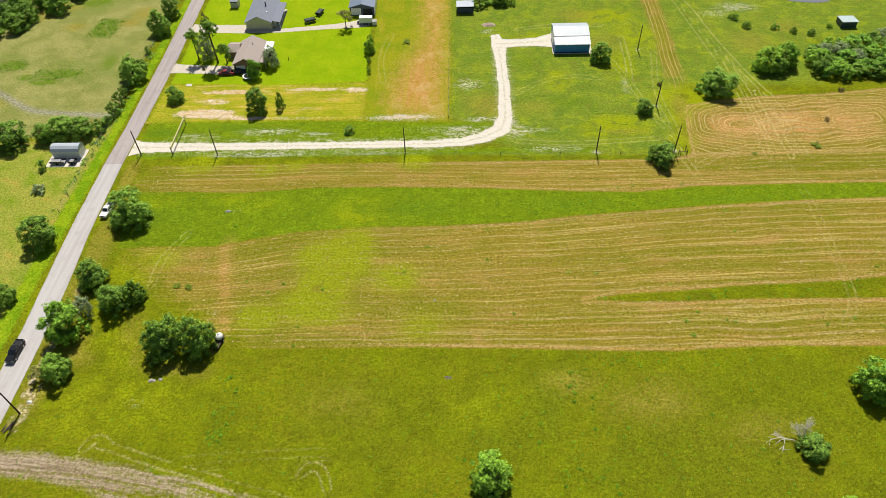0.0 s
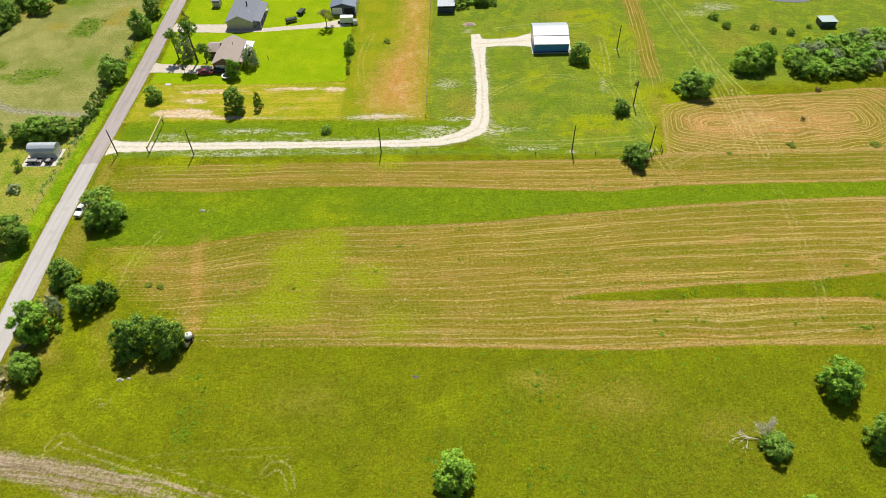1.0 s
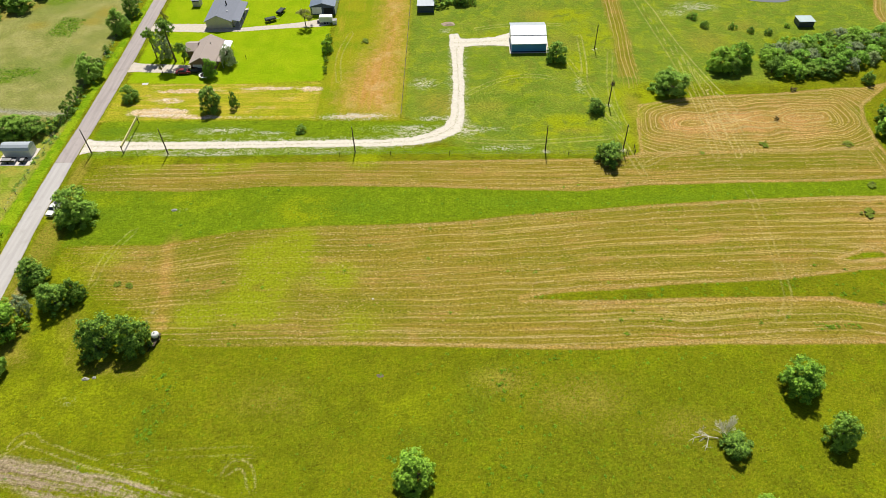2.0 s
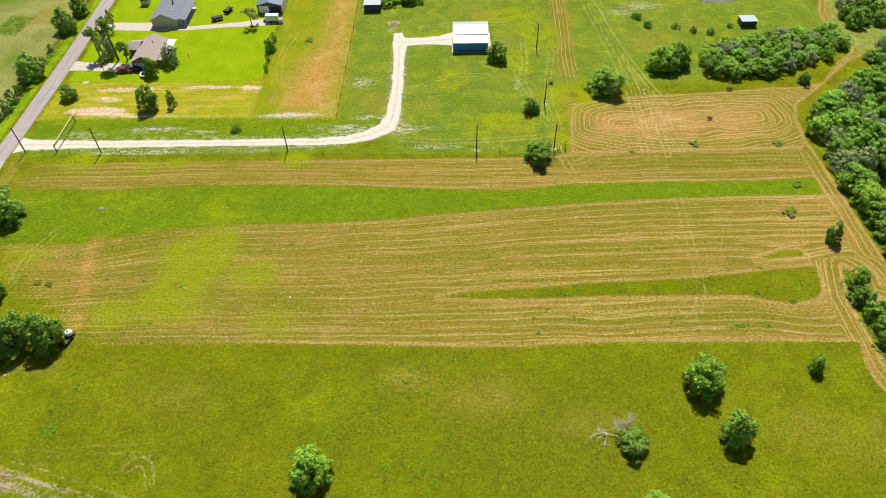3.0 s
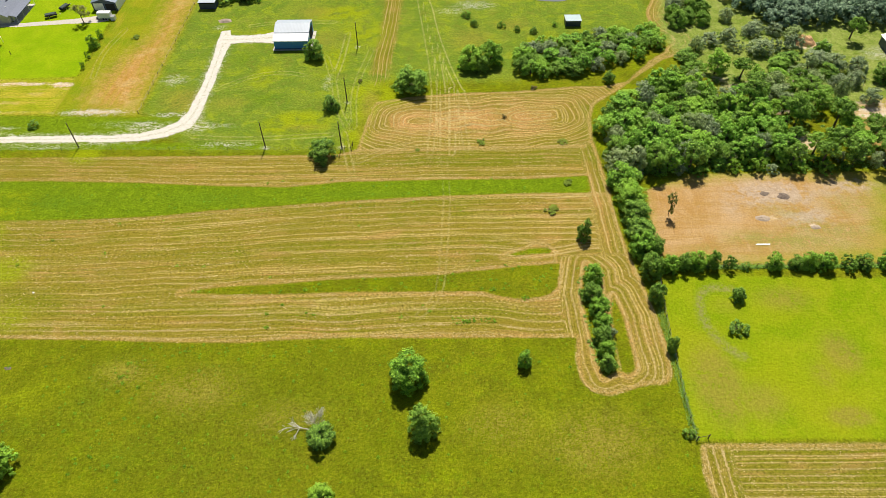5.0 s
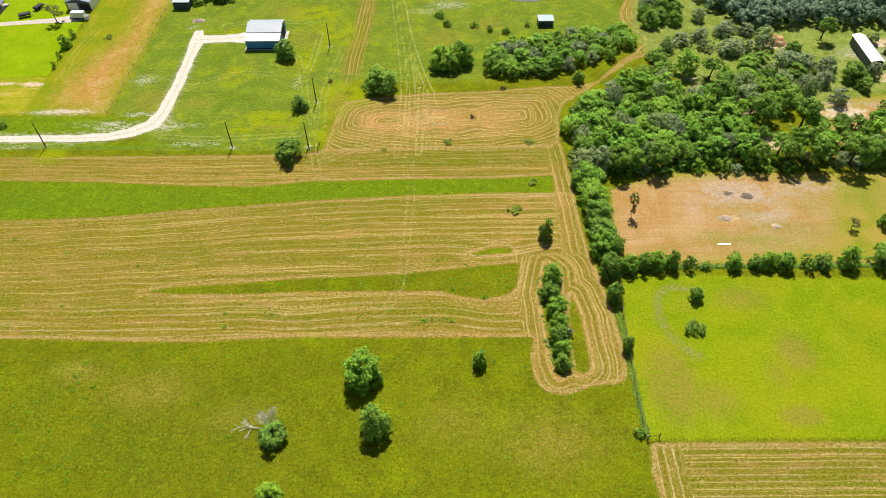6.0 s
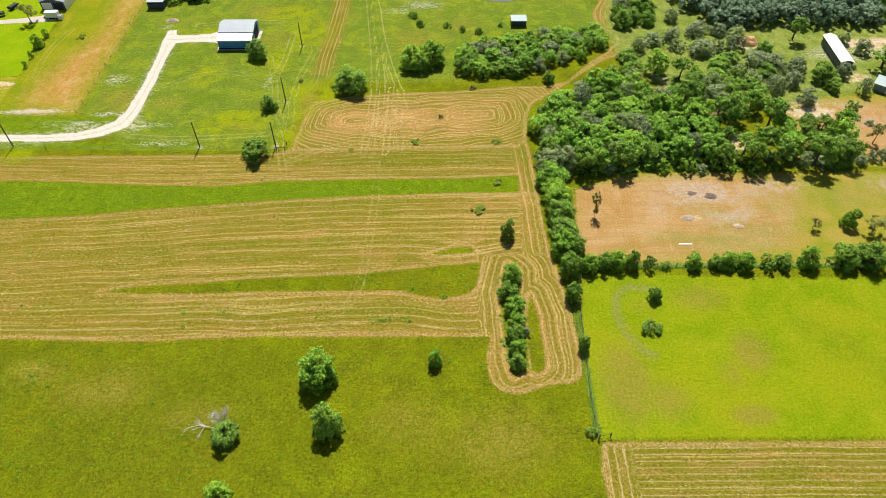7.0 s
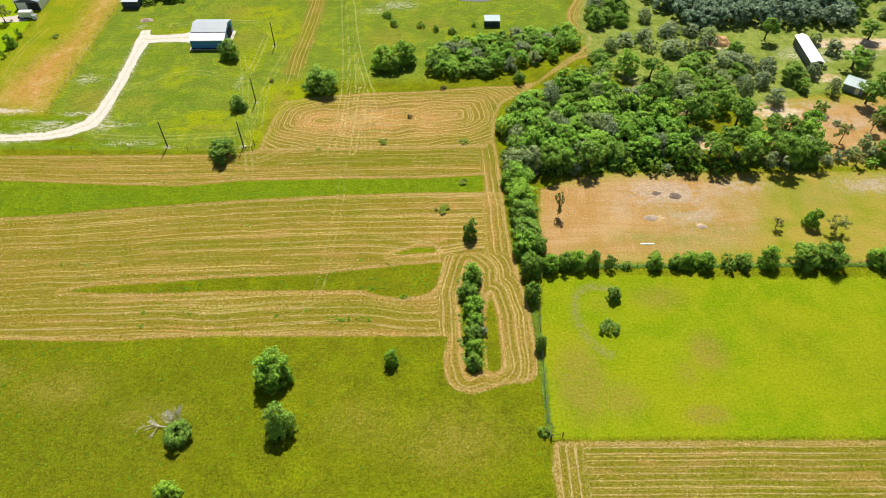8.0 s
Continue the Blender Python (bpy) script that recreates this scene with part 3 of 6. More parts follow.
def ground_material():
    k = Tree("grassland", 0.97, 0.0, 0.01)
    p = k.pos()
    n30, n8 = k.noise(p, 0.035, 3.0, 0.55), k.noise(p, 0.13, 3.0, 0.6, 0.4)
    n2, n06 = k.noise(p, 0.55, 3.0, 0.6), k.noise(p, 1.9, 3.0, 0.65)
    n02 = k.noise(p, 5.0, 4.0, 0.75)
    n1 = k.noise(p, 1.0, 4.0, 0.7, 0.6)
    along = k.noise(k.scaled(p, (0.05, 0.55, 1)), 1.0, 4.0, 0.6)
    rag = k.f("ADD", k.f("MULTIPLY", k.f("SUBTRACT", n2, 0.5), 2.4), k.f("MULTIPLY", k.f("SUBTRACT", n06, 0.5), 1.6))

    def edge(name, soft=1.0, ragged=1.0, shift=0.0):
        v = k.f("ADD", k.f("MULTIPLY_ADD", rag, ragged, k.attr(name)), shift)
        return k.step(v, -soft / 2, soft / 2)

    def part_of(v, s):
        return k.f("MULTIPLY", v, s)

    n4 = k.noise(p, 0.26, 4.0, 0.62, 0.5)
    weeds, browned, yellow = k.attr("weedy"), k.attr("brown"), k.attr("yellow")
    gust = k.noise(k.scaled(p, (0.35, 0.9, 1)), 1.0, 4.0, 0.7, 0.8)
    # rough meadow
    col = k.mix(k.step(n8, 0.38, 0.64), (0.112, 0.131, 0.005), (0.162, 0.184, 0.005))
    col = k.mix(part_of(k.step(n30, 0.44, 0.60), 0.65), col, (0.172, 0.172, 0.008))
    col = k.mix(part_of(k.step(n4, 0.50, 0.68), 0.6), col, (0.165, 0.220, 0.003))
    col = k.mix(part_of(k.f("MULTIPLY", k.step(k.attr("deep"), 0.05, 0.8), k.step(n8, 0.25, 0.55)), 0.55), col, (0.094, 0.112, 0.007))
    col = k.mix(part_of(k.step(n4, 0.48, 0.36), 0.3), col, (0.105, 0.112, 0.008))
    col = k.mix(part_of(k.step(gust, 0.55, 0.68), 0.30), col, (0.180, 0.170, 0.010))
    col = k.mix(part_of(k.step(gust, 0.45, 0.34), 0.40), col, (0.098, 0.104, 0.008))
    col = k.mix(part_of(k.step(n2, 0.54, 0.66), 0.38), col, (0.100, 0.165, 0.005))
    col = k.mix(part_of(k.step(n1, 0.53, 0.66), 0.4), col, (0.195, 0.200, 0.008))
    col = k.mix(part_of(k.step(n1, 0.46, 0.34), 0.4), col, (0.092, 0.088, 0.008))
    dab = k.noise(p, 1.35, 2.0, 0.5, 0.3)
    col = k.mix(part_of(k.step(dab, 0.62, 0.69), 0.45), col, (0.110, 0.205, 0.005))
    # the lot behind the drive
    lotn = k.mix(k.step(n8, 0.42, 0.60), (0.118, 0.182, 0.018), (0.160, 0.212, 0.020))
    lotn = k.mix(part_of(k.step(n4, 0.50, 0.66), 0.8), lotn, (0.208, 0.258, 0.014))
    lotn = k.mix(part_of(k.step(n4, 0.47, 0.34), 0.6), lotn, (0.152, 0.165, 0.020))
    lotn = k.mix(part_of(k.step(gust, 0.54, 0.68), 0.55), lotn, (0.228, 0.250, 0.042))
    lotn = k.mix(part_of(k.step(gust, 0.46, 0.33), 0.5), lotn, (0.090, 0.142, 0.014))
    col = k.mix(part_of(edge("north", 6.0, 2.0), 0.92), col, lotn)
    # grazed land beyond the road
    w = k.mix(k.step(n8, 0.35, 0.65), (0.185, 0.200, 0.050), (0.262, 0.255, 0.085))
    w = k.mix(part_of(k.step(n30, 0.48, 0.60), 0.6), w, (0.145, 0.185, 0.035))
    w = k.mix(part_of(k.step(n4, 0.52, 0.66), 0.5), w, (0.235, 0.235, 0.055))
    w = k.mix(part_of(k.step(n1, 0.52, 0.64), 0.4), w, (0.130, 0.150, 0.030))
    col = k.mix(edge("west", 3.0), col, w)
    sw = k.mix(k.step(n8, 0.3, 0.7), (0.190, 0.238, 0.026), (0.268, 0.265, 0.045))
    sw = k.mix(part_of(k.step(n4, 0.53, 0.70), 0.7), sw, (0.32, 0.25, 0.045))
    sw = k.mix(part_of(k.step(n4, 0.46, 0.34), 0.6), sw, (0.140, 0.220, 0.006))
    col = k.mix(edge("southwest", 2.0, 0.6), col, sw)
    # unmown green strips
    lush = k.mix(k.step(n2, 0.3, 0.7), (0.104, 0.160, 0.006), (0.146, 0.214, 0.007))
    lush = k.mix(part_of(k.step(n4, 0.50, 0.66), 0.6), lush, (0.172, 0.245, 0.008))
    lush = k.mix(part_of(k.step(gust, 0.46, 0.33), 0.6), lush, (0.090, 0.118, 0.008))
    lush = k.mix(part_of(k.step(gust, 0.55, 0.68), 0.25), lush, (0.190, 0.205, 0.016))
    col = k.mix(edge("lush", 1.5), col, lush)
    col = k.mix(edge("verge", 1.0, 0.5), col, k.mix(k.step(n4, 0.4, 0.6), (0.125, 0.225, 0.006), (0.205, 0.290, 0.009)))
    # lots round the houses
    lawn = k.mix(k.step(n8, 0.3, 0.7), (0.182, 0.284, 0.004), (0.240, 0.325, 0.006))
    lawn = k.mix(part_of(k.step(n4, 0.52, 0.68), 0.5), lawn, (0.240, 0.305, 0.010))
    lot = k.mix(k.step(along, 0.35, 0.65), (0.245, 0.270, 0.011), (0.375, 0.300, 0.034))
    lot = k.mix(part_of(k.step(n8, 0.4, 0.6), 0.6), lot, (0.20, 0.24, 0.010))
    lot = k.mix(part_of(k.step(k.f("ADD", along, k.f("MULTIPLY", k.f("SUBTRACT", n4, 0.5), 0.6)), 0.56, 0.70), 0.6), lot, (0.44, 0.33, 0.10))
    col = k.mix(edge("lot", 2.0), col, lot)
    down = k.noise(k.scaled(p, (0.55, 0.04, 1)), 1.0, 4.0, 0.65)
    tan = k.mix(k.step(n8, 0.35, 0.65), (0.165, 0.215, 0.008), (0.225, 0.235, 0.010))
    tan = k.mix(part_of(k.step(down, 0.52, 0.66), 0.55), tan, (0.31, 0.25, 0.025))
    tc = k.mix(k.step(n2, 0.3, 0.7), (0.37, 0.185, 0.040), (0.46, 0.245, 0.090))
    tc = k.mix(part_of(k.step(down, 0.48, 0.64), 0.6), tc, (0.33, 0.25, 0.035))
    tc = k.mix(part_of(k.step(n8, 0.52, 0.66), 0.5), tc, (0.50, 0.34, 0.16))
    tan = k.mix(part_of(edge("tan_core", 13.0, 4.0, -2.5), 0.85), tan, tc)
    col = k.mix(edge("tan", 2.2, 0.6), col, tan)
    col = k.mix(edge("lawn", 1.2, 0.4), col, lawn)
    # the paddock
    pad = k.mix(k.step(n8, 0.3, 0.7), (0.158, 0.232, 0.004), (0.212, 0.262, 0.007))
    pad = k.mix(part_of(k.step(n30, 0.5, 0.62), 0.7), pad, (0.240, 0.260, 0.008))
    pad = k.mix(part_of(k.step(n4, 0.52, 0.68), 0.45), pad, (0.255, 0.285, 0.010))
    pad = k.mix(part_of(k.f("MULTIPLY", k.attr("deep"), k.step(n4, 0.3, 0.6)), 0.9), pad, (0.135, 0.195, 0.006))
    pad = k.mix(part_of(k.step(n1, 0.53, 0.68), 0.35), pad, (0.250, 0.235, 0.020))
    col = k.mix(edge("pad", 1.2, 0.4), col, pad)
    # flushes, weed beds and browned grass
    col = k.mix(part_of(k.f("MULTIPLY", k.step(yellow, 0.05, 0.7), k.step(n4, 0.30, 0.56)), 0.85), col, (0.225, 0.262, 0.006))
    col = k.mix(part_of(k.f("MULTIPLY", k.step(weeds, 0.05, 0.6), k.step(k.f("ADD", n1, k.f("MULTIPLY", n4, 0.4)), 0.54, 0.72)), 0.9), col, (0.098, 0.165, 0.009))
    col = k.mix(part_of(k.f("MULTIPLY", k.step(browned, 0.05, 0.6), k.step(k.f("ADD", n1, k.f("MULTIPLY", n4, 0.5)), 0.50, 0.78)), 0.75), col, (0.236, 0.196, 0.030))
    # mown hay ground with its rows
    sep = k.t.nodes.new("ShaderNodeSeparateXYZ")
    k.put(sep.inputs[0], p)
    run = k.f("ADD", sep.outputs[0], k.f("MULTIPLY", sep.outputs[1], 0.7))

    def streak(across, lengthwise, detail, lane=None):
        v = k.t.nodes.new("ShaderNodeCombineXYZ")
        k.put(v.inputs[0], k.f("MULTIPLY", lane or k.attr("row"), across))
        k.put(v.inputs[1], k.f("MULTIPLY", run, lengthwise))
        return k.noise(v.outputs[0], 1.0, detail, 0.6)

    wide, thin_s, hair = streak(0.22, 0.010, 3.0), streak(1.5, 0.012, 2.0), streak(4.2, 0.07, 2.0)
    r = k.f("MULTIPLY_ADD", k.f("SUBTRACT", n2, 0.5), 0.35, k.attr("row"))
    saw = k.f("PINGPONG", r, 0.80)
    line = k.step(saw, 0.54, 0.80)
    dry = k.attr("dry")
    uneven = k.f("SUBTRACT", 1.0, k.step(streak(0.42, 0.010, 2.0), 0.40, 0.60))
    strength = k.f("SUBTRACT", k.attr("lines"), k.f("MULTIPLY", uneven, k.f("MULTIPLY_ADD", k.attr("lines"), -0.9, 1.2)), clamp=True)
    patchy = k.f("ADD", dry, k.f("ADD", k.f("MULTIPLY", k.f("SUBTRACT", wide, 0.5), 1.5), k.f("MULTIPLY", k.f("SUBTRACT", n8, 0.5), 0.7)))
    stub = k.mix(k.step(patchy, 0.05, 0.70), (0.156, 0.156, 0.012), (0.212, 0.163, 0.021))
    stub = k.mix(k.step(patchy, 0.60, 1.15), stub, (0.405, 0.228, 0.078))
    thin = k.f("MULTIPLY", k.step(n06, 0.26, 0.50), k.step(patchy, -0.15, 0.6))
    stub = k.mix(part_of(k.f("MULTIPLY", k.step(thin_s, 0.57, 0.68), thin), 0.65), stub, (0.46, 0.35, 0.12))
    stub = k.mix(part_of(k.f("SUBTRACT", 1.0, k.step(thin_s, 0.30, 0.44)), 0.65), stub, (0.130, 0.128, 0.010))
    stub = k.mix(part_of(k.f("MULTIPLY", line, k.f("MULTIPLY", thin, strength)), 0.7), stub, (0.53, 0.39, 0.165))
    stub = k.mix(part_of(k.f("MULTIPLY", k.step(hair, 0.55, 0.7), thin), 0.5), stub, (0.47, 0.36, 0.13))
    stub = k.mix(part_of(k.step(n4, 0.54, 0.70), 0.4), stub, (0.185, 0.172, 0.014))
    stub = k.mix(part_of(k.f("MULTIPLY", k.step(k.noise(k.scaled(p, (0.05, 0.16, 1)), 1.0, 4.0, 0.6, 0.5), 0.50, 0.66), k.step(thin_s, 0.40, 0.56)), 0.55), stub, (0.330, 0.195, 0.062))
    stub = k.mix(part_of(k.f("MULTIPLY", k.step(yellow, 0.05, 0.7), k.step(n4, 0.22, 0.50)), 0.8), stub, (0.205, 0.242, 0.008))
    m = edge("mown", 0.8, 0.45)
    m = k.f("MULTIPLY", m, k.step(k.f("ADD", k.attr("fade"), k.f("ADD", k.f("MULTIPLY", k.f("SUBTRACT", n4, 0.5), 1.6), k.f("MULTIPLY", k.f("SUBTRACT", thin_s, 0.5), 1.2))), 0.12, 0.75))
    col = k.mix(m, col, stub)
    # a swath of straw along the mown edge
    rim = k.f("MULTIPLY", k.step(k.attr("mown"), -0.1, 0.5), k.f("SUBTRACT", 1.0, k.step(k.attr("mown"), 0.7, 1.5)))
    rim = k.f("MULTIPLY", rim, k.f("MULTIPLY", k.attr("rim"), k.attr("fade")))
    col = k.mix(part_of(k.f("MULTIPLY", rim, k.step(n06, 0.22, 0.60)), 0.42), col, (0.45, 0.27, 0.10))
    # thin lawn among the scrub
    glade = k.mix(k.step(n4, 0.38, 0.62), (0.150, 0.205, 0.028), (0.220, 0.262, 0.055))
    glade = k.mix(part_of(k.step(n1, 0.52, 0.66), 0.5), glade, (0.28, 0.24, 0.12))
    glade = k.mix(part_of(k.step(n2, 0.46, 0.34), 0.6), glade, (0.125, 0.165, 0.020))
    col = k.mix(edge("glade", 5.0, 2.0), col, glade)
    # bare ground
    yard = k.mix(k.step(n8, 0.3, 0.7), (0.33, 0.25, 0.05), (0.22, 0.235, 0.018))
    core = k.mix(k.step(n8, 0.3, 0.7), (0.365, 0.212, 0.070), (0.43, 0.280, 0.130))
    core = k.mix(part_of(k.step(n2, 0.55, 0.75), 0.5), core, (0.35, 0.25, 0.13))
    core = k.mix(part_of(k.step(k.noise(k.scaled(p, (0.9, 0.09, 1)), 1.0, 4.0, 0.65, 0.4), 0.50, 0.64), 0.45), core, (0.47, 0.31, 0.15))
    core = k.mix(part_of(k.step(along, 0.45, 0.65), 0.5), core, (0.32, 0.185, 0.040))
    col = k.mix(edge("yard", 1.5, 0.8), col, k.mix(edge("yard_core", 7.0, 2.0), yard, core))
    ash = k.f("MULTIPLY", k.attr("ashy"), k.step(k.f("ADD", n2, k.f("MULTIPLY", k.f("SUBTRACT", n8, 0.5), 0.8)), 0.25, 0.6))
    col = k.mix(part_of(k.step(ash, 0.1, 0.9), 0.8), col, k.mix(k.step(n1, 0.35, 0.65), (0.35, 0.265, 0.185), (0.45, 0.355, 0.265)))
    core_green = k.f("MULTIPLY", k.attr("flush"), k.step(k.f("ADD", n1, k.f("MULTIPLY", n4, 0.5)), 0.52, 0.82))
    col = k.mix(part_of(core_green, 0.8), col, (0.225, 0.225, 0.045))
    b = k.f("MULTIPLY", k.attr("bare"), k.f("MULTIPLY_ADD", n2, 1.6, 0.15))
    col = k.mix(k.step(b, 0.32, 0.62), col, k.mix(k.step(k.f("ADD", k.f("MULTIPLY", along, 0.7), k.f("MULTIPLY", n2, 0.3)), 0.38, 0.62), (0.46, 0.32, 0.15), (0.54, 0.45, 0.33)))
    pl = k.f("MULTIPLY", k.attr("pale"), k.step(k.f("ADD", k.f("MULTIPLY_ADD", gust, 0.6, k.f("MULTIPLY", n2, 0.4)), k.f("MULTIPLY", k.f("SUBTRACT", n06, 0.5), 0.8)), 0.38, 0.62))
    col = k.mix(k.f("MULTIPLY", k.step(pl, 0.15, 0.85), 0.8), col, (0.43, 0.40, 0.32))
    col = k.mix(k.f("MULTIPLY", k.attr("creek"), k.f("MULTIPLY_ADD", k.step(n1, 0.3, 0.6), 0.5, 0.4)), col, k.mix(k.step(n06, 0.4, 0.6), (0.17, 0.16, 0.13), (0.31, 0.295, 0.25)))
    # tracks
    lane = k.f("MULTIPLY_ADD", k.f("SUBTRACT", n4, 0.5), 1.2, k.attr("dirt_row"))
    soil, cut = streak(1.3, 0.05, 4.0, lane), streak(0.65, 0.035, 3.0, lane)
    d = k.mix(k.step(soil, 0.36, 0.62), (0.19, 0.135, 0.085), (0.35, 0.275, 0.195))
    d = k.mix(part_of(k.step(n06, 0.5, 0.7), 0.4), d, (0.30, 0.25, 0.17))
    worn = k.f("MULTIPLY_ADD", k.f("SUBTRACT", cut, 0.5), 1.8, k.f("MULTIPLY_ADD", k.attr("edge_x"), -0.5, 0.75))
    worn = k.step(k.f("MULTIPLY_ADD", k.f("SUBTRACT", n1, 0.5), 1.2, worn), 0.15, 0.65)
    col = k.mix(part_of(k.f("MULTIPLY", edge("dirt", 2.4, 1.2), worn), 0.92), col, d)
    col = k.mix(part_of(k.f("MULTIPLY", k.attr("arc"), k.step(n1, 0.35, 0.6)), 0.7), col, (0.22, 0.185, 0.085))
    rut = k.f("SUBTRACT", 1.0, k.step(k.f("ABSOLUTE", k.f("SUBTRACT", k.f("ABSOLUTE", k.attr("trk")), 0.8)), 0.05, 0.42))
    rut = k.f("MULTIPLY", rut, k.f("SUBTRACT", 1.0, k.step(k.attr("trk_near"), 1.6, 2.2)))
    rut = k.f("MULTIPLY", rut, k.f("MULTIPLY", k.attr("trk_force"), k.step(k.f("ADD", n1, k.f("MULTIPLY", n4, 0.5)), 0.55, 0.85)))
    col = k.mix(k.f("MULTIPLY", k.f("MULTIPLY", rut, k.step(n06, 0.05, 0.55)), 0.45, clamp=True), col, (0.46, 0.39, 0.17))
    # blade-scale mottling
    v = k.f("MULTIPLY", k.f("MULTIPLY_ADD", n02, 1.9, 0.06), k.f("MULTIPLY_ADD", n06, 1.9, 0.07))
    v = k.f("MULTIPLY", v, k.f("MULTIPLY_ADD", n1, 0.4, 0.80))
    v = k.f("ADD", k.f("MULTIPLY", k.f("SUBTRACT", v, 1.0), k.f("MULTIPLY_ADD", k.f("MAXIMUM", edge("yard", 1.5, 0.8), k.f("MULTIPLY", k.f("MAXIMUM", edge("lawn", 1.2, 0.4), k.f("MAXIMUM", edge("tan", 1.2, 0.4), edge("pad", 1.2, 0.4))), 0.7)), -0.6, 1.0)), 1.0)
    k.bump(k.f("ADD", n02, k.f("MULTIPLY", n06, 1.5)), 0.55, 0.25)
    return k.colour(k.gain(col, v))


ground = new("ground", ground_sheet())
ground.data.materials.append(ground_material())
tagged(ground, "grassy fields with mown hay rows, lawns and bare patches", "ground", kind="structure")


# ---- building helpers ----
def part(name, bm, material, parent, label=""):
    me = bpy.data.meshes.new(name)
    bmesh.ops.recalc_face_normals(bm, faces=bm.faces)
    bm.to_mesh(me)
    bm.free()
    me.materials.append(material)
    ob = new(name, me)
    ob.parent = parent
    if label:
        ob["label"] = label
    return ob


def thing(name, m, label, category, group="", kind=""):
    ob = new(name)
    ob.empty_display_size = 0.2
    ob.matrix_world = m
    return tagged(ob, label, category, group, kind)


def box(bm, x0, x1, y0, y1, z0, z1, bevel=0.0):
    vs = [bm.verts.new((x, y, z)) for z in (z0, z1) for x, y in ((x0, y0), (x1, y0), (x1, y1), (x0, y1))]
    fs = [bm.faces.new([vs[i] for i in q]) for q in ((0, 1, 2, 3), (4, 5, 6, 7), (0, 1, 5, 4), (1, 2, 6, 5), (2, 3, 7, 6), (3, 0, 4, 7))]
    if bevel:
        es = list({e for f in fs for e in f.edges})
        bmesh.ops.bevel(bm, geom=es, offset=bevel, segments=2, affect="EDGES", profile=0.5)
    return bm


def boxed(*a, **k):
    return box(bmesh.new(), *a, **k)


def slab(bm, pts, thick):
    """A flat plate on the given corners, thick metres deep below them."""
    top = [bm.verts.new(p) for p in pts]
    low = [bm.verts.new((p[0], p[1], p[2] - thick)) for p in pts]
    bm.faces.new(top)
    bm.faces.new(low[::-1])
    n = len(pts)
    for i in range(n):
        bm.faces.new((top[i], top[(i + 1) % n], low[(i + 1) % n], low[i]))
    return bm


def extruded(bm, profile, x0, x1):
    """A (y, z) profile pushed along x."""
    a = [bm.verts.new((x0, y, z)) for y, z in profile]
    b = [bm.verts.new((x1, y, z)) for y, z in profile]
    bm.faces.new(a)
    bm.faces.new(b[::-1])
    n = len(profile)
    for i in range(n):
        bm.faces.new((a[i], b[i], b[(i + 1) % n], a[(i + 1) % n]))
    return bm


def rod(bm, a, b, ra, rb, sides=6, cap=True):
    a, b = Vector(a), Vector(b)
    q = (b - a).to_track_quat("Z", "Y")
    rings = []
    for c, r in ((a, ra), (b, rb)):
        rings.append([bm.verts.new(c + q @ Vector((r * math.cos(t), r * math.sin(t), 0))) for t in (2 * math.pi * i / sides for i in range(sides))])
    for i in range(sides):
        bm.faces.new((rings[0][i], rings[0][(i + 1) % sides], rings[1][(i + 1) % sides], rings[1][i]))
    if cap:
        bm.faces.new(rings[0][::-1])
        bm.faces.new(rings[1])
    return bm


# ---- road and drives ----
def ribbon(name, rows, z, ragged, material, label, category, cells=6, step=0.6):
    """A strip along (x, y, width) rows with an uneven edge."""
    pts = []
    for (ax, ay, aw), (bx, by, bw) in zip(rows, rows[1:]):
        n = max(1, int(math.hypot(bx - ax, by - ay) / step))
        pts += [(ax + (bx - ax) * i / n, ay + (by - ay) * i / n, aw + (bw - aw) * i / n) for i in range(n)]
    pts.append(rows[-1])
    bm = bmesh.new()
    across = []
    last = None
    for i, (x, y, w) in enumerate(pts):
        a, b = pts[max(0, i - 3)], pts[min(len(pts) - 1, i + 3)]
        t = Vector((b[0] - a[0], b[1] - a[1])).normalized()
        nrm = Vector((-t.y, t.x))
        line = []
        for j in range(cells + 1):
            s = j / cells - 0.5
            wob = ragged * (0.7 * noise.noise((x * 1.7, y * 1.7, j * 3.1)) + 0.5 * noise.noise((x * 0.25, y * 0.25, 9 + j * 2)) + 0.35 * noise.noise((x * 4.1, y * 4.1, j))) if j in (0, cells) else 0
            d = w * s + wob * (1 if s > 0 else -1)
            across.append(2 * s)
            line.append(bm.verts.new((x + nrm.x * d, y + nrm.y * d, z + (0.02 * (1 - abs(2 * s)) if ragged < 0.3 else 0))))
        if last:
            for j in range(cells):
                bm.faces.new((last[j], last[j + 1], line[j + 1], line[j]))
        last = line
    me = bpy.data.meshes.new(name)
    bmesh.ops.recalc_face_normals(bm, faces=bm.faces)
    bm.to_mesh(me)
    bm.free()
    if me.polygons[0].normal.z < 0:
        me.flip_normals()
    at = me.attributes.new("across", "FLOAT", "POINT")
    at.data.foreach_set("value", np.array(across, np.float32))
    me.materials.append(material)
    return tagged(new(name, me), label, category, kind="structure")


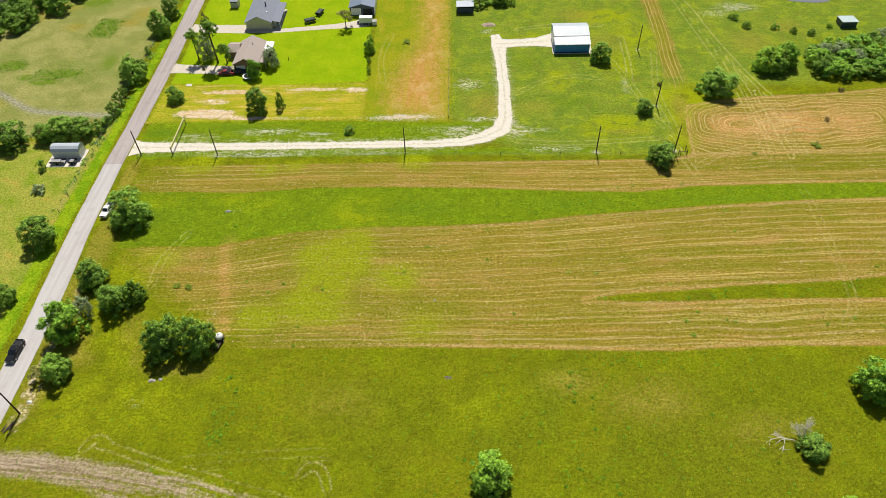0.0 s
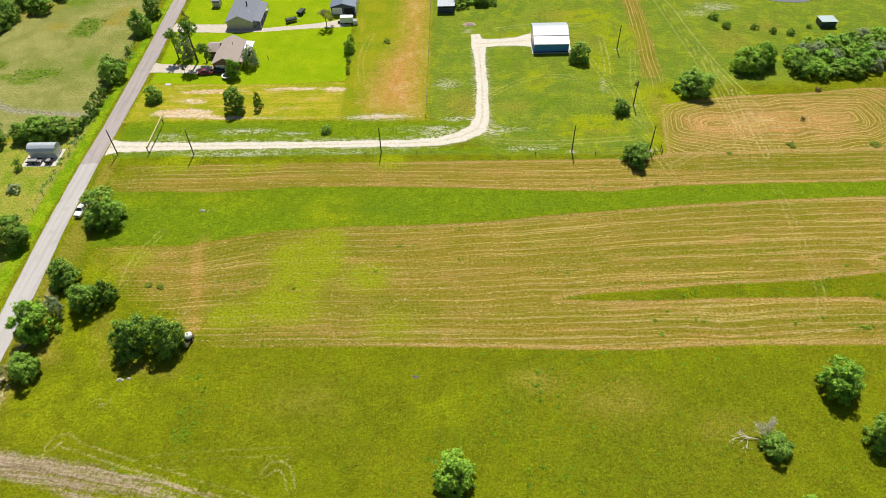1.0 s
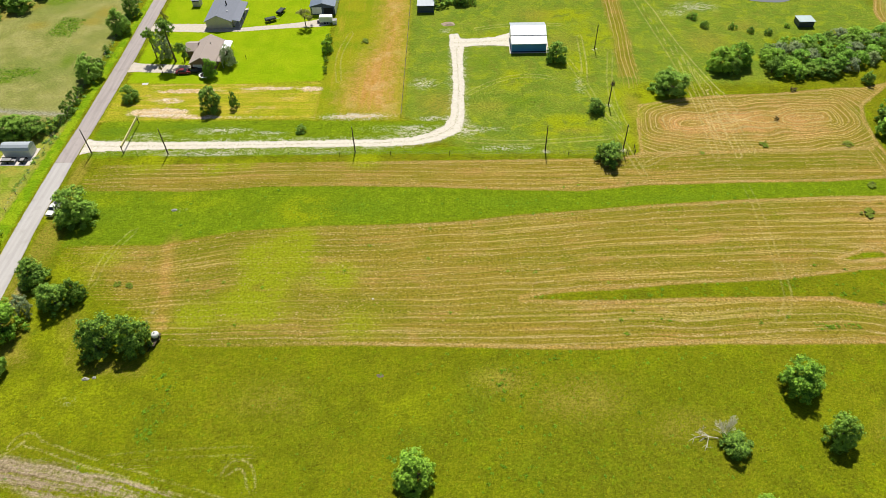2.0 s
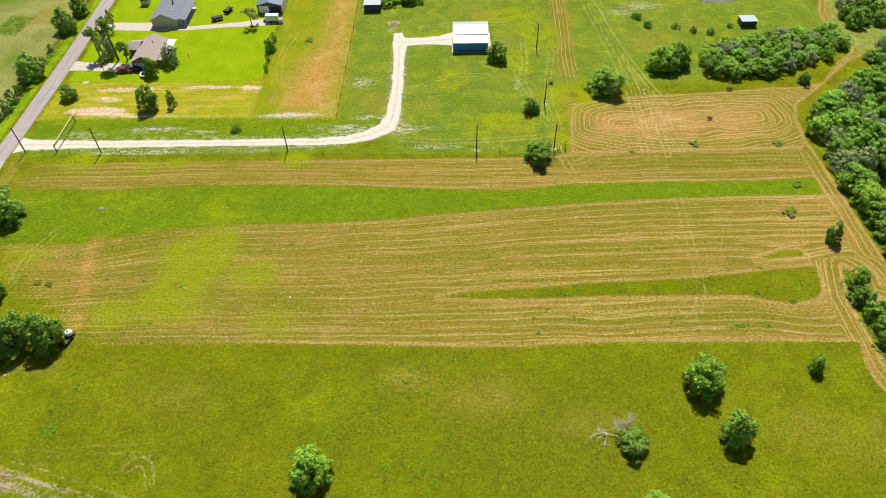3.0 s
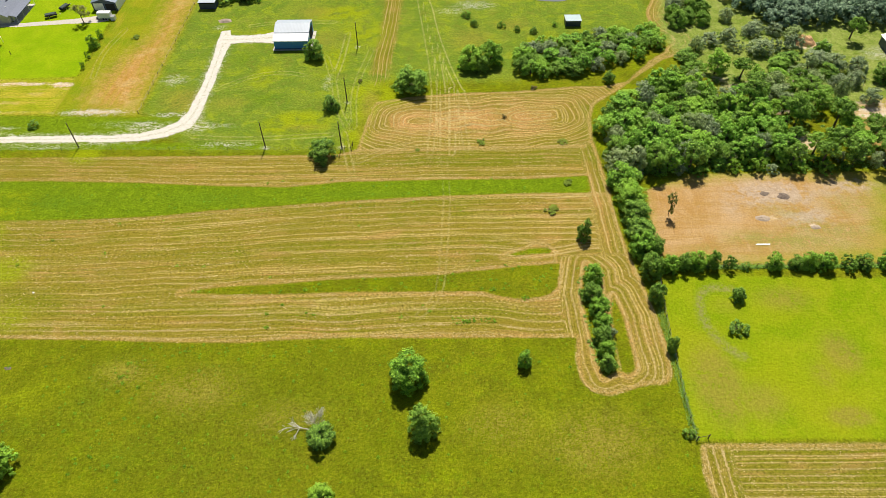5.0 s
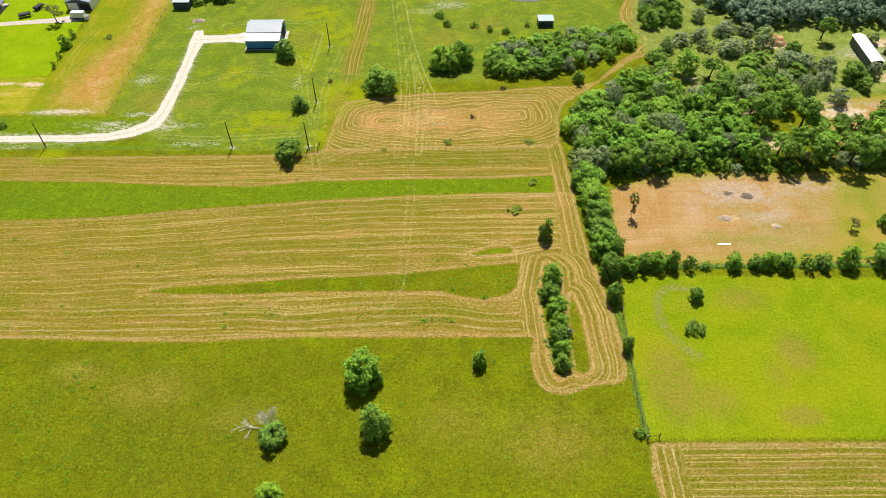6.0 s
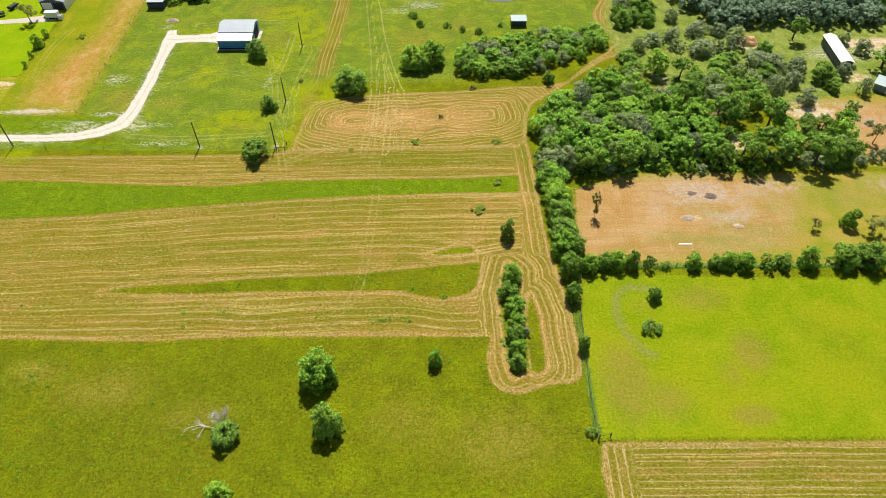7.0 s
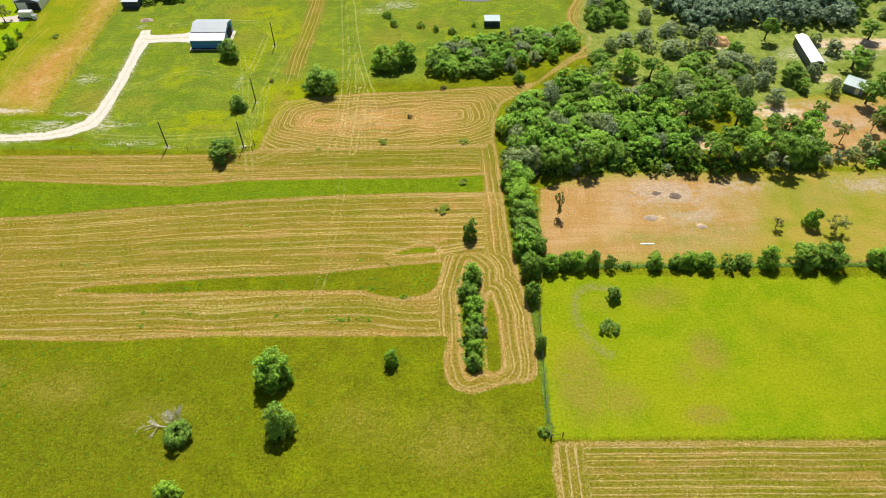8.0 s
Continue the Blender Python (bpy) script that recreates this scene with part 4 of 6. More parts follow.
def road_material(name, a, b, crack):
    k = Tree(name, 0.9, 0.0, 0.2)
    p = k.pos()
    off = k.f("ABSOLUTE", k.attr("across"))
    lane = k.noise(k.scaled(p, (1.3, 0.05, 1)), 1.0, 3.0)
    g = k.noise(p, 9.0, 3.0, 0.7)
    st = k.noise(p, 0.35, 4.0, 0.6)
    c = k.mix(k.step(lane, 0.3, 0.7), a, b)
    c = k.mix(k.f("MULTIPLY", k.step(st, 0.52, 0.7), 0.45), c, crack)
    path = k.f("SUBTRACT", 1.0, k.step(k.f("ABSOLUTE", k.f("SUBTRACT", off, 0.45)), 0.08, 0.24))
    c = k.mix(k.f("MULTIPLY", path, k.f("MULTIPLY_ADD", lane, 0.5, 0.1)), c, b)
    dusty = k.step(k.f("ADD", off, k.f("MULTIPLY", k.f("SUBTRACT", st, 0.5), 0.5)), 0.84, 1.02)
    c = k.mix(k.f("MULTIPLY", dusty, 0.6), c, (0.30, 0.255, 0.17))
    k.bump(g, 0.3, 0.02)
    return k.colour(k.gain(c, k.f("MULTIPLY_ADD", g, 0.4, 0.8)))


def gravel_material(name, a, b, grass):
    k = Tree(name, 0.95, 0.0, 0.15)
    p = k.pos()
    n, g, s = k.noise(p, 1.1, 3.0, 0.65), k.noise(p, 7.0, 3.0, 0.7), k.noise(p, 2.2, 3.0, 0.6)
    c = k.mix(k.step(n, 0.3, 0.7), a, b)
    off = k.f("ABSOLUTE", k.attr("across"))
    crown = k.f("SUBTRACT", 1.0, k.step(off, 0.05, 0.32))
    rim = k.step(off, 0.72, 1.0)
    tuft = k.step(k.f("ADD", s, k.f("ADD", k.f("MULTIPLY", crown, 0.10), k.f("MULTIPLY", rim, 0.08))), 0.57, 0.68)
    c = k.mix(k.f("MULTIPLY", tuft, grass), c, (0.20, 0.20, 0.06))
    k.bump(g, 0.6, 0.06)
    return k.colour(k.gain(c, k.f("MULTIPLY_ADD", g, 0.45, 0.78)))


ASPHALT_SOUTH = road_material("pale chip-seal", (0.37, 0.35, 0.335), (0.43, 0.41, 0.395), (0.31, 0.29, 0.27))
ASPHALT_NORTH = road_material("grey chip-seal", (0.285, 0.250, 0.240), (0.355, 0.315, 0.300), (0.23, 0.20, 0.19))
CALICHE = gravel_material("white caliche gravel", (0.51, 0.47, 0.40), (0.62, 0.57, 0.49), 0.6)
DRIVE = gravel_material("beige driveway concrete", (0.44, 0.39, 0.32), (0.52, 0.47, 0.40), 0.1)

ribbon("road_south", [(-87.6, -400, 5.6), (-87.4, 40, 5.6), (-87.3, 62, 5.6), (-87.35, 85, 5.6), (-88.0, 98, 5.7), (-88.8, 112, 5.3), (-89.1, 126, 5.2), (-89.3, 138.6, 5.0)], 0.05, 0.12, ASPHALT_SOUTH,
       "pale grey chip-sealed country road between grass verges", "road")
ribbon("road_north", [(-89.3, 138.62, 5.0), (-88.9, 155, 4.9), (-88.9, 172, 5.1), (-89.0, 193, 5.1), (-89.4, 206, 5.0), (-90.0, 231, 4.9), (-90.6, 900, 4.9)], 0.054, 0.12, ASPHALT_NORTH,
       "darker grey chip-sealed stretch of country road", "road")
ribbon("gravel_driveway", [(-86.4, 145.5, 7), (-83, 145.5, 4.6), (-70, 145.5, 3.4), (-45, 145.4, 2.8), (-21, 145.5, 2.9), (-4, 145.5, 3.0), (5, 146.1, 3.5), (11, 148.2, 4.5), (15.5, 151.5, 5.2), (17, 156, 4.4),
                           (17.4, 162, 3.7), (17.7, 171, 3.4), (17.4, 187, 3.4), (17.3, 196, 4.8), (16.4, 203, 2.8)], 0.03, 0.5, CALICHE, "white caliche gravel driveway with grass tufts", "driveway", 8, 0.25)
ribbon("gravel_apron", [(16.5, 197.4, 5.5), (20, 197.2, 5.2), (25, 197.5, 4.4), (30, 198, 5.5), (35.5, 198.6, 9)], 0.042, 0.45, CALICHE, "white gravel apron in front of the blue barn", "driveway", 8, 0.45)
ribbon("house_driveway", [(-86.6, 185.5, 5.8), (-84, 185.2, 4.8), (-70, 184, 4.8), (-63.5, 183.7, 4.6)], 0.03, 0.1, DRIVE, "beige concrete driveway leading to the brown house", "driveway")
ribbon("farm_driveway", [(-87, 210.5, 6), (-84, 210.2, 5), (-68, 209.3, 5.6), (-56, 208.0, 2.6), (-48, 208.9, 2.6), (-38, 210.2, 3.2), (-30, 211.5, 5), (-27, 213, 6)], 0.03, 0.25, DRIVE, "pale driveway past the slate-roofed house", "driveway")


# ---- trees ----
def leaf_mesh(name, seed, width, height, low, puffs, leaves, size, material, loose=0.0, skirt=0.2):
    """A crown of boughs: uneven lobes round the stem, leaf clumps on their outsides, leaves in each clump."""
    rng = np.random.default_rng(seed)
    rx, tall = width / 2, height - low
    mid = low + tall * 0.42
    lobes = []
    n_mid, n_low = int(rng.integers(4, 7)), int(round(7 * skirt))
    turn = rng.random() * 6.3
    for i in range(n_mid):
        t = turn + 6.283 * (i + 0.5 * rng.random()) / n_mid
        d, r = rx * rng.uniform(0.38, 0.58), rx * rng.uniform(0.34, 0.50)
        lobes.append((d * math.cos(t), d * math.sin(t), low + tall * rng.uniform(0.36, 0.62), r, tall * rng.uniform(0.20, 0.30)))
    for i in range(n_low):
        t = turn + 6.283 * (i + 0.6 * rng.random()) / n_low
        d, r = rx * rng.uniform(0.54, 0.68), rx * rng.uniform(0.32, 0.40)
        lobes.append((d * math.cos(t), d * math.sin(t), low + tall * rng.uniform(0.08, 0.20), r, tall * rng.uniform(0.14, 0.22)))
    for i in range(2):
        t, d = rng.random() * 6.3, rx * rng.uniform(0.02, 0.26)
        r = rx * rng.uniform(0.32, 0.44)
        lobes.append((d * math.cos(t), d * math.sin(t), low + tall * (0.74 - 0.1 * i), r, tall * rng.uniform(0.22, 0.26)))
    L = np.array(lobes)
    many = puffs * 5
    k = rng.choice(len(L), many, p=L[:, 3] ** 2 / (L[:, 3] ** 2).sum())
    d = rng.normal(size=(many, 3))
    d /= np.linalg.norm(d, axis=1)[:, None]
    d[:, 2] = np.where((d[:, 2] < -0.3) & (rng.random(many) < 0.7), -d[:, 2], d[:, 2])
    reach = np.sqrt(rng.uniform(0.45, 1.0, many))[:, None]
    at = L[k, :3] + d * reach * L[k][:, [3, 3, 4]]
    depth = np.linalg.norm((at[:, None, :] - L[None, :, :3]) / L[None][:, :, [3, 3, 4]], axis=2)
    depth[np.arange(many), k] = 9
    keep = np.flatnonzero((depth.min(1) > 0.72) & (at[:, 2] > 0.15))[:puffs]
    if len(keep) < puffs:
        keep = np.concatenate([keep, rng.choice(many, puffs - len(keep))])
    centre, hub = at[keep], L[k[keep], :3]
    rad = (0.09 + 0.13 * rng.random(puffs) ** 1.5) * (rx * 0.75 + tall * 0.14)
    n = puffs * leaves
    u = rng.normal(size=(n, 3))
    u /= np.linalg.norm(u, axis=1)[:, None]
    rr = np.repeat(rad, leaves) * (0.25 + 0.8 * rng.random(n) ** 0.7 + loose * rng.random(n))
    c = np.repeat(centre, leaves, 0) + u * rr[:, None] * np.array([1, 1, 0.8])
    c[:, 2] = np.maximum(c[:, 2], 0.12 + 0.2 * rng.random(n))
    out = c - np.repeat(hub * 0.7 + np.array([0, 0, mid]) * 0.3, leaves, 0)
    out /= np.linalg.norm(out, axis=1)[:, None]
    nrm = u * 0.45 + out * 0.75 + rng.normal(size=(n, 3)) * 0.42 + np.array([0, 0, 0.25])
    nrm /= np.linalg.norm(nrm, axis=1)[:, None]
    a = np.cross(nrm, rng.normal(size=(n, 3)))
    a /= np.linalg.norm(a, axis=1)[:, None]
    b = np.cross(nrm, a)
    s = size * (0.55 + 0.9 * rng.random(n))[:, None]
    co = np.stack([c - a * s, c + a * s * 0.6 + b * s * 0.62, c + a * s * 0.6 - b * s * 0.62], 1).reshape(-1, 3)
    me = bpy.data.meshes.new(name)
    me.vertices.add(len(co))
    me.vertices.foreach_set("co", co.astype(np.float32).ravel())
    me.loops.add(n * 3)
    me.loops.foreach_set("vertex_index", np.arange(n * 3, dtype=np.int32))
    me.polygons.add(n)
    me.polygons.foreach_set("loop_start", np.arange(0, n * 3, 3, dtype=np.int32))
    me.update()
    me.materials.append(material)
    return me, centre


def trunk_mesh(name, seed, height, low, centres, girth, material):
    rng = random.Random(seed)
    bm = bmesh.new()
    fork = Vector((rng.uniform(-0.3, 0.3), rng.uniform(-0.3, 0.3), max(0.5, low + (height - low) * 0.22)))
    knee = Vector((fork.x * 0.4, fork.y * 0.5, fork.z * 0.5))
    rod(bm, (0, 0, -0.15), knee, girth * 1.35, girth, 7)
    rod(bm, knee, fork, girth, girth * 0.85, 7)
    top = Vector((fork.x * 1.5, fork.y * 1.5, height * 0.8))
    rod(bm, fork, top, girth * 0.8, girth * 0.2, 6)
    for i, c in enumerate(sorted((Vector(c) for c in centres), key=lambda v: v.z)[:: max(1, len(centres) // 11)]):
        k = rng.uniform(0.0, 0.6)
        a = fork.lerp(top, k)
        m = a.lerp(c, 0.5) + Vector((0, 0, rng.uniform(0.0, 0.4)))
        rod(bm, a, m, girth * 0.45, girth * 0.28, 5)
        rod(bm, m, c, girth * 0.28, girth * 0.08, 5)
    me = bpy.data.meshes.new(name)
    bm.to_mesh(me)
    bm.free()
    me.materials.append(material)
    return me


STOCK = {}


def stock(kind, count, width, height, low, puffs, leaves, size, material, girth=0.22, loose=0.0, skirt=0.2):
    made = []
    for i in range(count):
        crown, centres = leaf_mesh(kind + "_crown", hash_of(kind) + i, width, height, low, puffs, leaves, size, material, loose, skirt)
        made.append((crown, trunk_mesh(kind + "_trunk", hash_of(kind) + i, height, low, centres, girth, BARK), width, height))
    STOCK[kind] = made


def hash_of(s):
    return sum(ord(ch) * (i + 3) for i, ch in enumerate(s)) % 9973


stock("oak", 7, 8, 9, -0.2, 160, 46, 0.24, LEAF_OAK, 0.26, 0.15, 1.0)
stock("bright", 6, 8, 9, -0.2, 160, 46, 0.24, LEAF_BRIGHT, 0.24, 0.15, 1.0)
stock("canopy", 6, 8, 9, 0.4, 96, 36, 0.29, LEAF_OAK, 0.22, 0.15, 0.5)
stock("canopy_bright", 6, 8, 9, 0.4, 96, 36, 0.29, LEAF_CANOPY, 0.22, 0.15, 0.5)
stock("grey", 6, 8, 7, 0.5, 110, 30, 0.25, LEAF_GREY, 0.2, 0.35, 0.5)
stock("far", 4, 8, 7, 0.3, 52, 30, 0.38, LEAF_GREY, 0.2, 0.2, 0.6)
stock("thin", 4, 6, 8, 1.5, 40, 34, 0.22, LEAF_DRY, 0.14, 0.5)
stock("open", 4, 8, 9, 3.2, 80, 42, 0.25, LEAF_OAK, 0.26, 0.3)
stock("tall", 3, 8, 16, 9.0, 84, 40, 0.25, LEAF_OAK, 0.3, 0.35)
stock("shrub", 4, 4, 3.2, 0.1, 44, 36, 0.18, LEAF_OAK, 0.08, 0.2, 0.8)
stock("shrub_bright", 4, 4, 3.2, 0.1, 44, 36, 0.18, LEAF_BRIGHT, 0.08, 0.2, 0.8)
stock("shrub_grey", 3, 4, 3, 0.1, 36, 36, 0.18, LEAF_GREY, 0.07, 0.3, 0.8)
stock("withered", 2, 4, 3, 0.1, 30, 36, 0.18, LEAF_DEAD, 0.07, 0.3, 0.8)
stock("tuft", 3, 4, 3.2, 0.1, 30, 44, 0.2, LEAF_TUFT, 0.06, 0.4)

LABELS = {
    "oak": "dense dark-green broadleaf tree standing in grass",
    "bright": "leafy bright-green broadleaf tree in full sun",
    "canopy": "dark-green broadleaf tree closing the wood's canopy",
    "canopy_bright": "bright-green broadleaf tree closing the wood's canopy",
    "grey": "grey-green small-leaved tree with an airy crown",
    "thin": "thin, half-bare tree with pale yellowish leaves",
    "open": "tall tree with a bare trunk and high crown",
    "tall": "tall tree with a long bare trunk and rounded high crown",
    "shrub": "rounded dark-green shrub growing close to the ground",
    "shrub_bright": "rounded bright-green shrub growing close to the ground",
    "shrub_grey": "low grey-green scrub bush",
}
planter = random.Random(7)


def plant(kind, x, y, w, h, group="", label=""):
    low = kind.startswith(("shrub", "tuft", "withered"))
    crown, trunk, w0, h0 = planter.choice(STOCK[kind])
    sx = w / w0 * planter.uniform(1.0, 1.1)
    m = pose(x, y, 0, 0, 0, planter.uniform(0, 360)) @ Matrix.Diagonal((sx, sx, h / h0, 1))
    ob = thing("bush" if low else "tree", m, label or LABELS[kind], "bush" if low else "tree", group)
    for nm, me in (("foliage" if low else "crown", crown), ("stems" if low else "trunk", trunk)):
        o = new(nm, me)
        o.parent = ob
    return ob


def plant_all(rows, group=""):
    for kind, x, y, w, h in rows:
        plant(kind, x, y - 0.05 * h, w, h * 1.08, group)


ROADSIDE = [("oak", -77, 117.6, 9.8, 8.6), ("oak", -79, 97, 6.9, 6.6), ("oak", -71.5, 90, 6.8, 7), ("oak", -67.5, 92, 4.6, 6.2), ("bright", -79.5, 83.2, 8.7, 8.8),
            ("grey", -77.6, 87.8, 4.2, 5.6), ("oak", -77.4, 72.9, 5.9, 6), ("thin", -80.6, 72.0, 4, 3.5), ("oak", -57.3, 78.9, 8.4, 9.2), ("oak", -50.5, 79.4, 7.4, 8.9)]
WEST_SIDE = [("oak", -96.1, 109.8, 8.4, 7.6), ("oak", -97.1, 92.1, 5.4, 5), ("oak", -96.5, 180, 8.7, 8), ("oak", -96.5, 208, 7.4, 8), ("oak", -96, 219, 5.6, 7), ("shrub", -96.5, 161, 4, 4),
             ("shrub", -96.6, 166, 3.4, 4.2), ("shrub", -97, 171, 3, 3), ("shrub", -97, 157, 3, 2.6), ("oak", -107.6, 151, 8.6, 6.6), ("oak", -102.4, 151.5, 7.8, 5.6), ("shrub", -98.8, 154, 6, 3.4),
             ("oak", -112, 150, 6, 5), ("oak", -120.5, 148, 9, 7), ("shrub", -107.6, 137, 2.6, 3), ("shrub_grey", -104.9, 128, 4.6, 1.9), ("shrub", -97.2, 195, 2.4, 2.4), ("shrub", -97, 188, 2.2, 2)]
FIELD_TREES = [("bright", 8.4, 50.4, 7.3, 7.4), ("bright", 82, 68.4, 7.5, 7.6), ("oak", 85.3, 57.5, 6.1, 7.4), ("oak", 66.4, 55.9, 5.4, 3.8), ("bright", 105.4, 71.8, 2.9, 4.1),
               ("oak", 122.2, 106.7, 3.6, 5.5), ("oak", 135.7, 75, 2.6, 4.2), ("bright", 67.9, 44.4, 4.4, 5), ("oak", 48.4, 186.2, 6.4, 6), ("oak", 56.7, 159, 4.9, 4), ("oak", 56.8, 136.9, 7.2, 5.4),
               ("oak", 79.4, 168.6, 10.7, 7), ("bright", 97.5, 180, 8.2, 6.8), ("bright", 103.8, 182, 7.6, 7.4), ("oak", 100.6, 177.6, 5, 5), ("oak", 138.8, 171.4, 3.6, 3.6), ("shrub", -27, 151.5, 3.6, 1.9)]
HOUSE_TREES = [("tall", -72.7, 189.2, 6.4, 14), ("grey", -76.6, 191.5, 6.5, 8), ("tall", -79.4, 191.2, 4.6, 10), ("open", -69.6, 188.4, 5.4, 6.6), ("grey", -54.6, 186.2, 6, 6.8), ("bright", -58.9, 180, 4.6, 6), ("oak", -54.4, 162.6, 6.7, 7.4),
               ("shrub", -48.2, 163.6, 3.1, 5.4), ("oak", -80.4, 168, 5.2, 4.6), ("thin", -33.8, 209.5, 5.8, 6.6), ("bright", -24.4, 193.5, 3.6, 4.8), ("shrub", -23.7, 181.2, 1.5, 2.4),
               ("thin", -75, 182, 2.2, 3.4), ("shrub_bright", -24.6, 199.4, 2.6, 3), ("thin", -80.5, 207.6, 3, 7.5), ("shrub", -24.2, 186.6, 1.6, 2.4), ("shrub", 12, 223, 8, 4), ("oak", 19, 224.5, 6, 5), ("shrub", 23, 223, 3, 2.6)]
PADDOCK_TREES = [("oak", 152.9, 88.1, 3.2, 3.4), ("shrub", 150.5, 79.6, 4.4, 1.9), ("thin", 143.9, 114.5, 3.2, 7), ("thin", 195.3, 109, 2.8, 3.2), ("bright", 203.8, 110, 4, 5.6), ("thin", 208.8, 107.6, 5.4, 5)]
HEDGE_SOUTH = [("bright", 140.1, 96.6, 3.9, 4.4), ("oak", 143.4, 97.4, 4, 4.4), ("bright", 146.4, 97.6, 4.6, 4.6), ("oak", 149.8, 97.4, 3, 5), ("shrub", 153.6, 97, 3, 3.6), ("shrub", 157.4, 97, 2.6, 1.6),
               ("bright", 163.7, 97.3, 3.9, 3.9), ("oak", 168.6, 97.2, 3.4, 3.2), ("bright", 171.4, 97.4, 4.4, 4), ("bright", 175, 97.2, 4.6, 4.2), ("shrub", 180.4, 97, 4.4, 3), ("oak", 183.8, 97.2, 4, 3.4),
               ("bright", 189.6, 97.6, 4.6, 5.4), ("oak", 197.6, 98, 6.6, 5.8), ("oak", 203.6, 98, 7, 6.4), ("bright", 215, 97.6, 6, 5)]
FENCE_COLUMN = [("bright", 134.6, 125.4, 8.3, 5.8), ("bright", 135, 119, 8.6, 5.8), ("oak", 135.2, 112.6, 7.4, 5.4), ("oak", 135.6, 107.4, 7.4, 4.8), ("bright", 134.8, 101.8, 6.2, 6), ("oak", 137.4, 102.2, 5, 5),
                ("oak", 135.6, 95.6, 5.4, 6.2), ("oak", 135.2, 88.3, 4.1, 5), ("shrub", 138.5, 96.8, 3, 3.4)]
LOOP_HEDGE = [("bright", 122.3, 93.4, 5, 5), ("oak", 121.2, 88.8, 4.8, 4.4), ("bright", 122.3, 84.6, 4.8, 4.6), ("bright", 122.6, 81, 4, 3.6), ("oak", 121.9, 77.6, 4, 4), ("bright", 122.2, 74.2, 3.6, 3.8), ("oak", 122, 71, 3.4, 3.4),
              ("shrub_grey", 123.8, 79, 3, 2)]
plant_all(ROADSIDE, "trees by the road")
plant_all(WEST_SIDE)
plant_all(FIELD_TREES, "trees in the field")
plant_all(HOUSE_TREES, "trees round the houses")
plant_all(PADDOCK_TREES)
plant_all(HEDGE_SOUTH, "hedgerow of the paddock")
plant_all(FENCE_COLUMN, "trees of the fence line")
plant_all(LOOP_HEDGE, "hedge inside the mown loop")


def scatter(poly, spacing, tries, kinds, wlo, whi, hlo, hhi, group, seed, gaps=0.0, clear=()):
    """Trees of one wood, no two nearer than the spacing, with clearings."""
    rng = random.Random(seed)
    xs, ys = [p[0] for p in poly], [p[1] for p in poly]
    put = []
    for _ in range(tries):
        x, y = rng.uniform(min(xs), max(xs)), rng.uniform(min(ys), max(ys))
        if outline(poly, np.array(x), np.array(y)) < 0 or any((x - a) ** 2 + (y - b) ** 2 < spacing ** 2 for a, b in put):
            continue
        put.append((x, y))
        if gaps and noise.noise((x * 0.07, y * 0.07, seed)) > gaps or any(math.hypot(x - a, y - b) < r for a, b, r in clear):
            continue
        w = rng.uniform(wlo, whi)
        plant(rng.choice(kinds), x, y, w, rng.uniform(hlo, hhi) * (0.75 + 0.25 * w / whi), group)
    return put


WOOD = [(133, 155), (133.6, 137), (134.5, 128.5), (142, 129), (152, 132), (166, 134), (178, 134.5), (180, 146), (172, 154), (165, 159), (161, 172.5), (153, 167.5), (144, 160), (137, 156)]
WOOD_EAST = [(180, 135), (205, 134), (213, 136), (217, 146), (210, 157), (202, 163), (192, 169), (182, 173), (172, 176), (164, 173), (161, 172), (165, 160), (173, 155), (181, 147)]
RIM_EAST = [(206, 131), (234, 131), (236, 136), (206, 137)]
THICKET = [(111, 178), (113, 173.5), (120, 173), (133, 176.5), (146, 179.5), (155, 188), (160, 192), (157, 198), (146, 197), (137, 195.5), (126, 194), (114, 189)]
SCRUB = [(163, 181), (173, 188), (186, 189), (192, 176), (199, 163), (212, 167), (214, 174), (209, 190), (196, 199), (180, 199), (172, 196)]
NORTH_WOOD = [(197, 202), (193, 212), (188, 222), (185, 246), (290, 246), (290, 224), (253, 222), (250, 203), (232, 203), (222, 205), (206, 203)]
NORTH_CLUMP = [(164.5, 203), (168.5, 219.4), (178, 219.3), (176.6, 203)]
SOUTH_RIM = [(139, 128), (139, 130.6), (160, 134.5), (188, 134.8), (214, 135), (214, 131), (188, 129.4), (160, 129.4)]
scatter(WOOD, 3.5, 4500, ("canopy_bright", "canopy_bright", "canopy", "canopy_bright", "canopy", "canopy_bright", "grey"), 5.2, 7.8, 5.0, 8.4, "trees of the wood", 3)
scatter(WOOD_EAST, 4.4, 3000, ("canopy", "canopy_bright", "open", "open", "grey", "grey", "canopy_bright"), 4.6, 8.0, 5.0, 8.6, "trees of the wood", 4, 0.22, ((172, 170, 4), (178, 163.5, 4.5), (183, 163, 3)))
scatter(SOUTH_RIM, 3.4, 1400, ("grey", "shrub_bright", "canopy_bright", "shrub_bright", "shrub_grey", "shrub_bright"), 2.8, 5.0, 1.8, 4.6, "trees of the wood", 5)
scatter(RIM_EAST, 3.6, 500, ("shrub_bright", "thin", "grey", "shrub_grey"), 2.6, 4.6, 1.8, 4.6, "trees of the wood", 15)
scatter(THICKET, 3.4, 2500, ("canopy", "canopy_bright", "grey", "canopy_bright", "canopy"), 4.5, 6.6, 3.4, 5.6, "thicket north of the hay field", 6)
scatter(SCRUB, 5.4, 1200, ("grey", "grey", "oak", "shrub_grey"), 5.0, 8.5, 3.5, 6.0, "grey-green scrub trees", 8, 0.22)


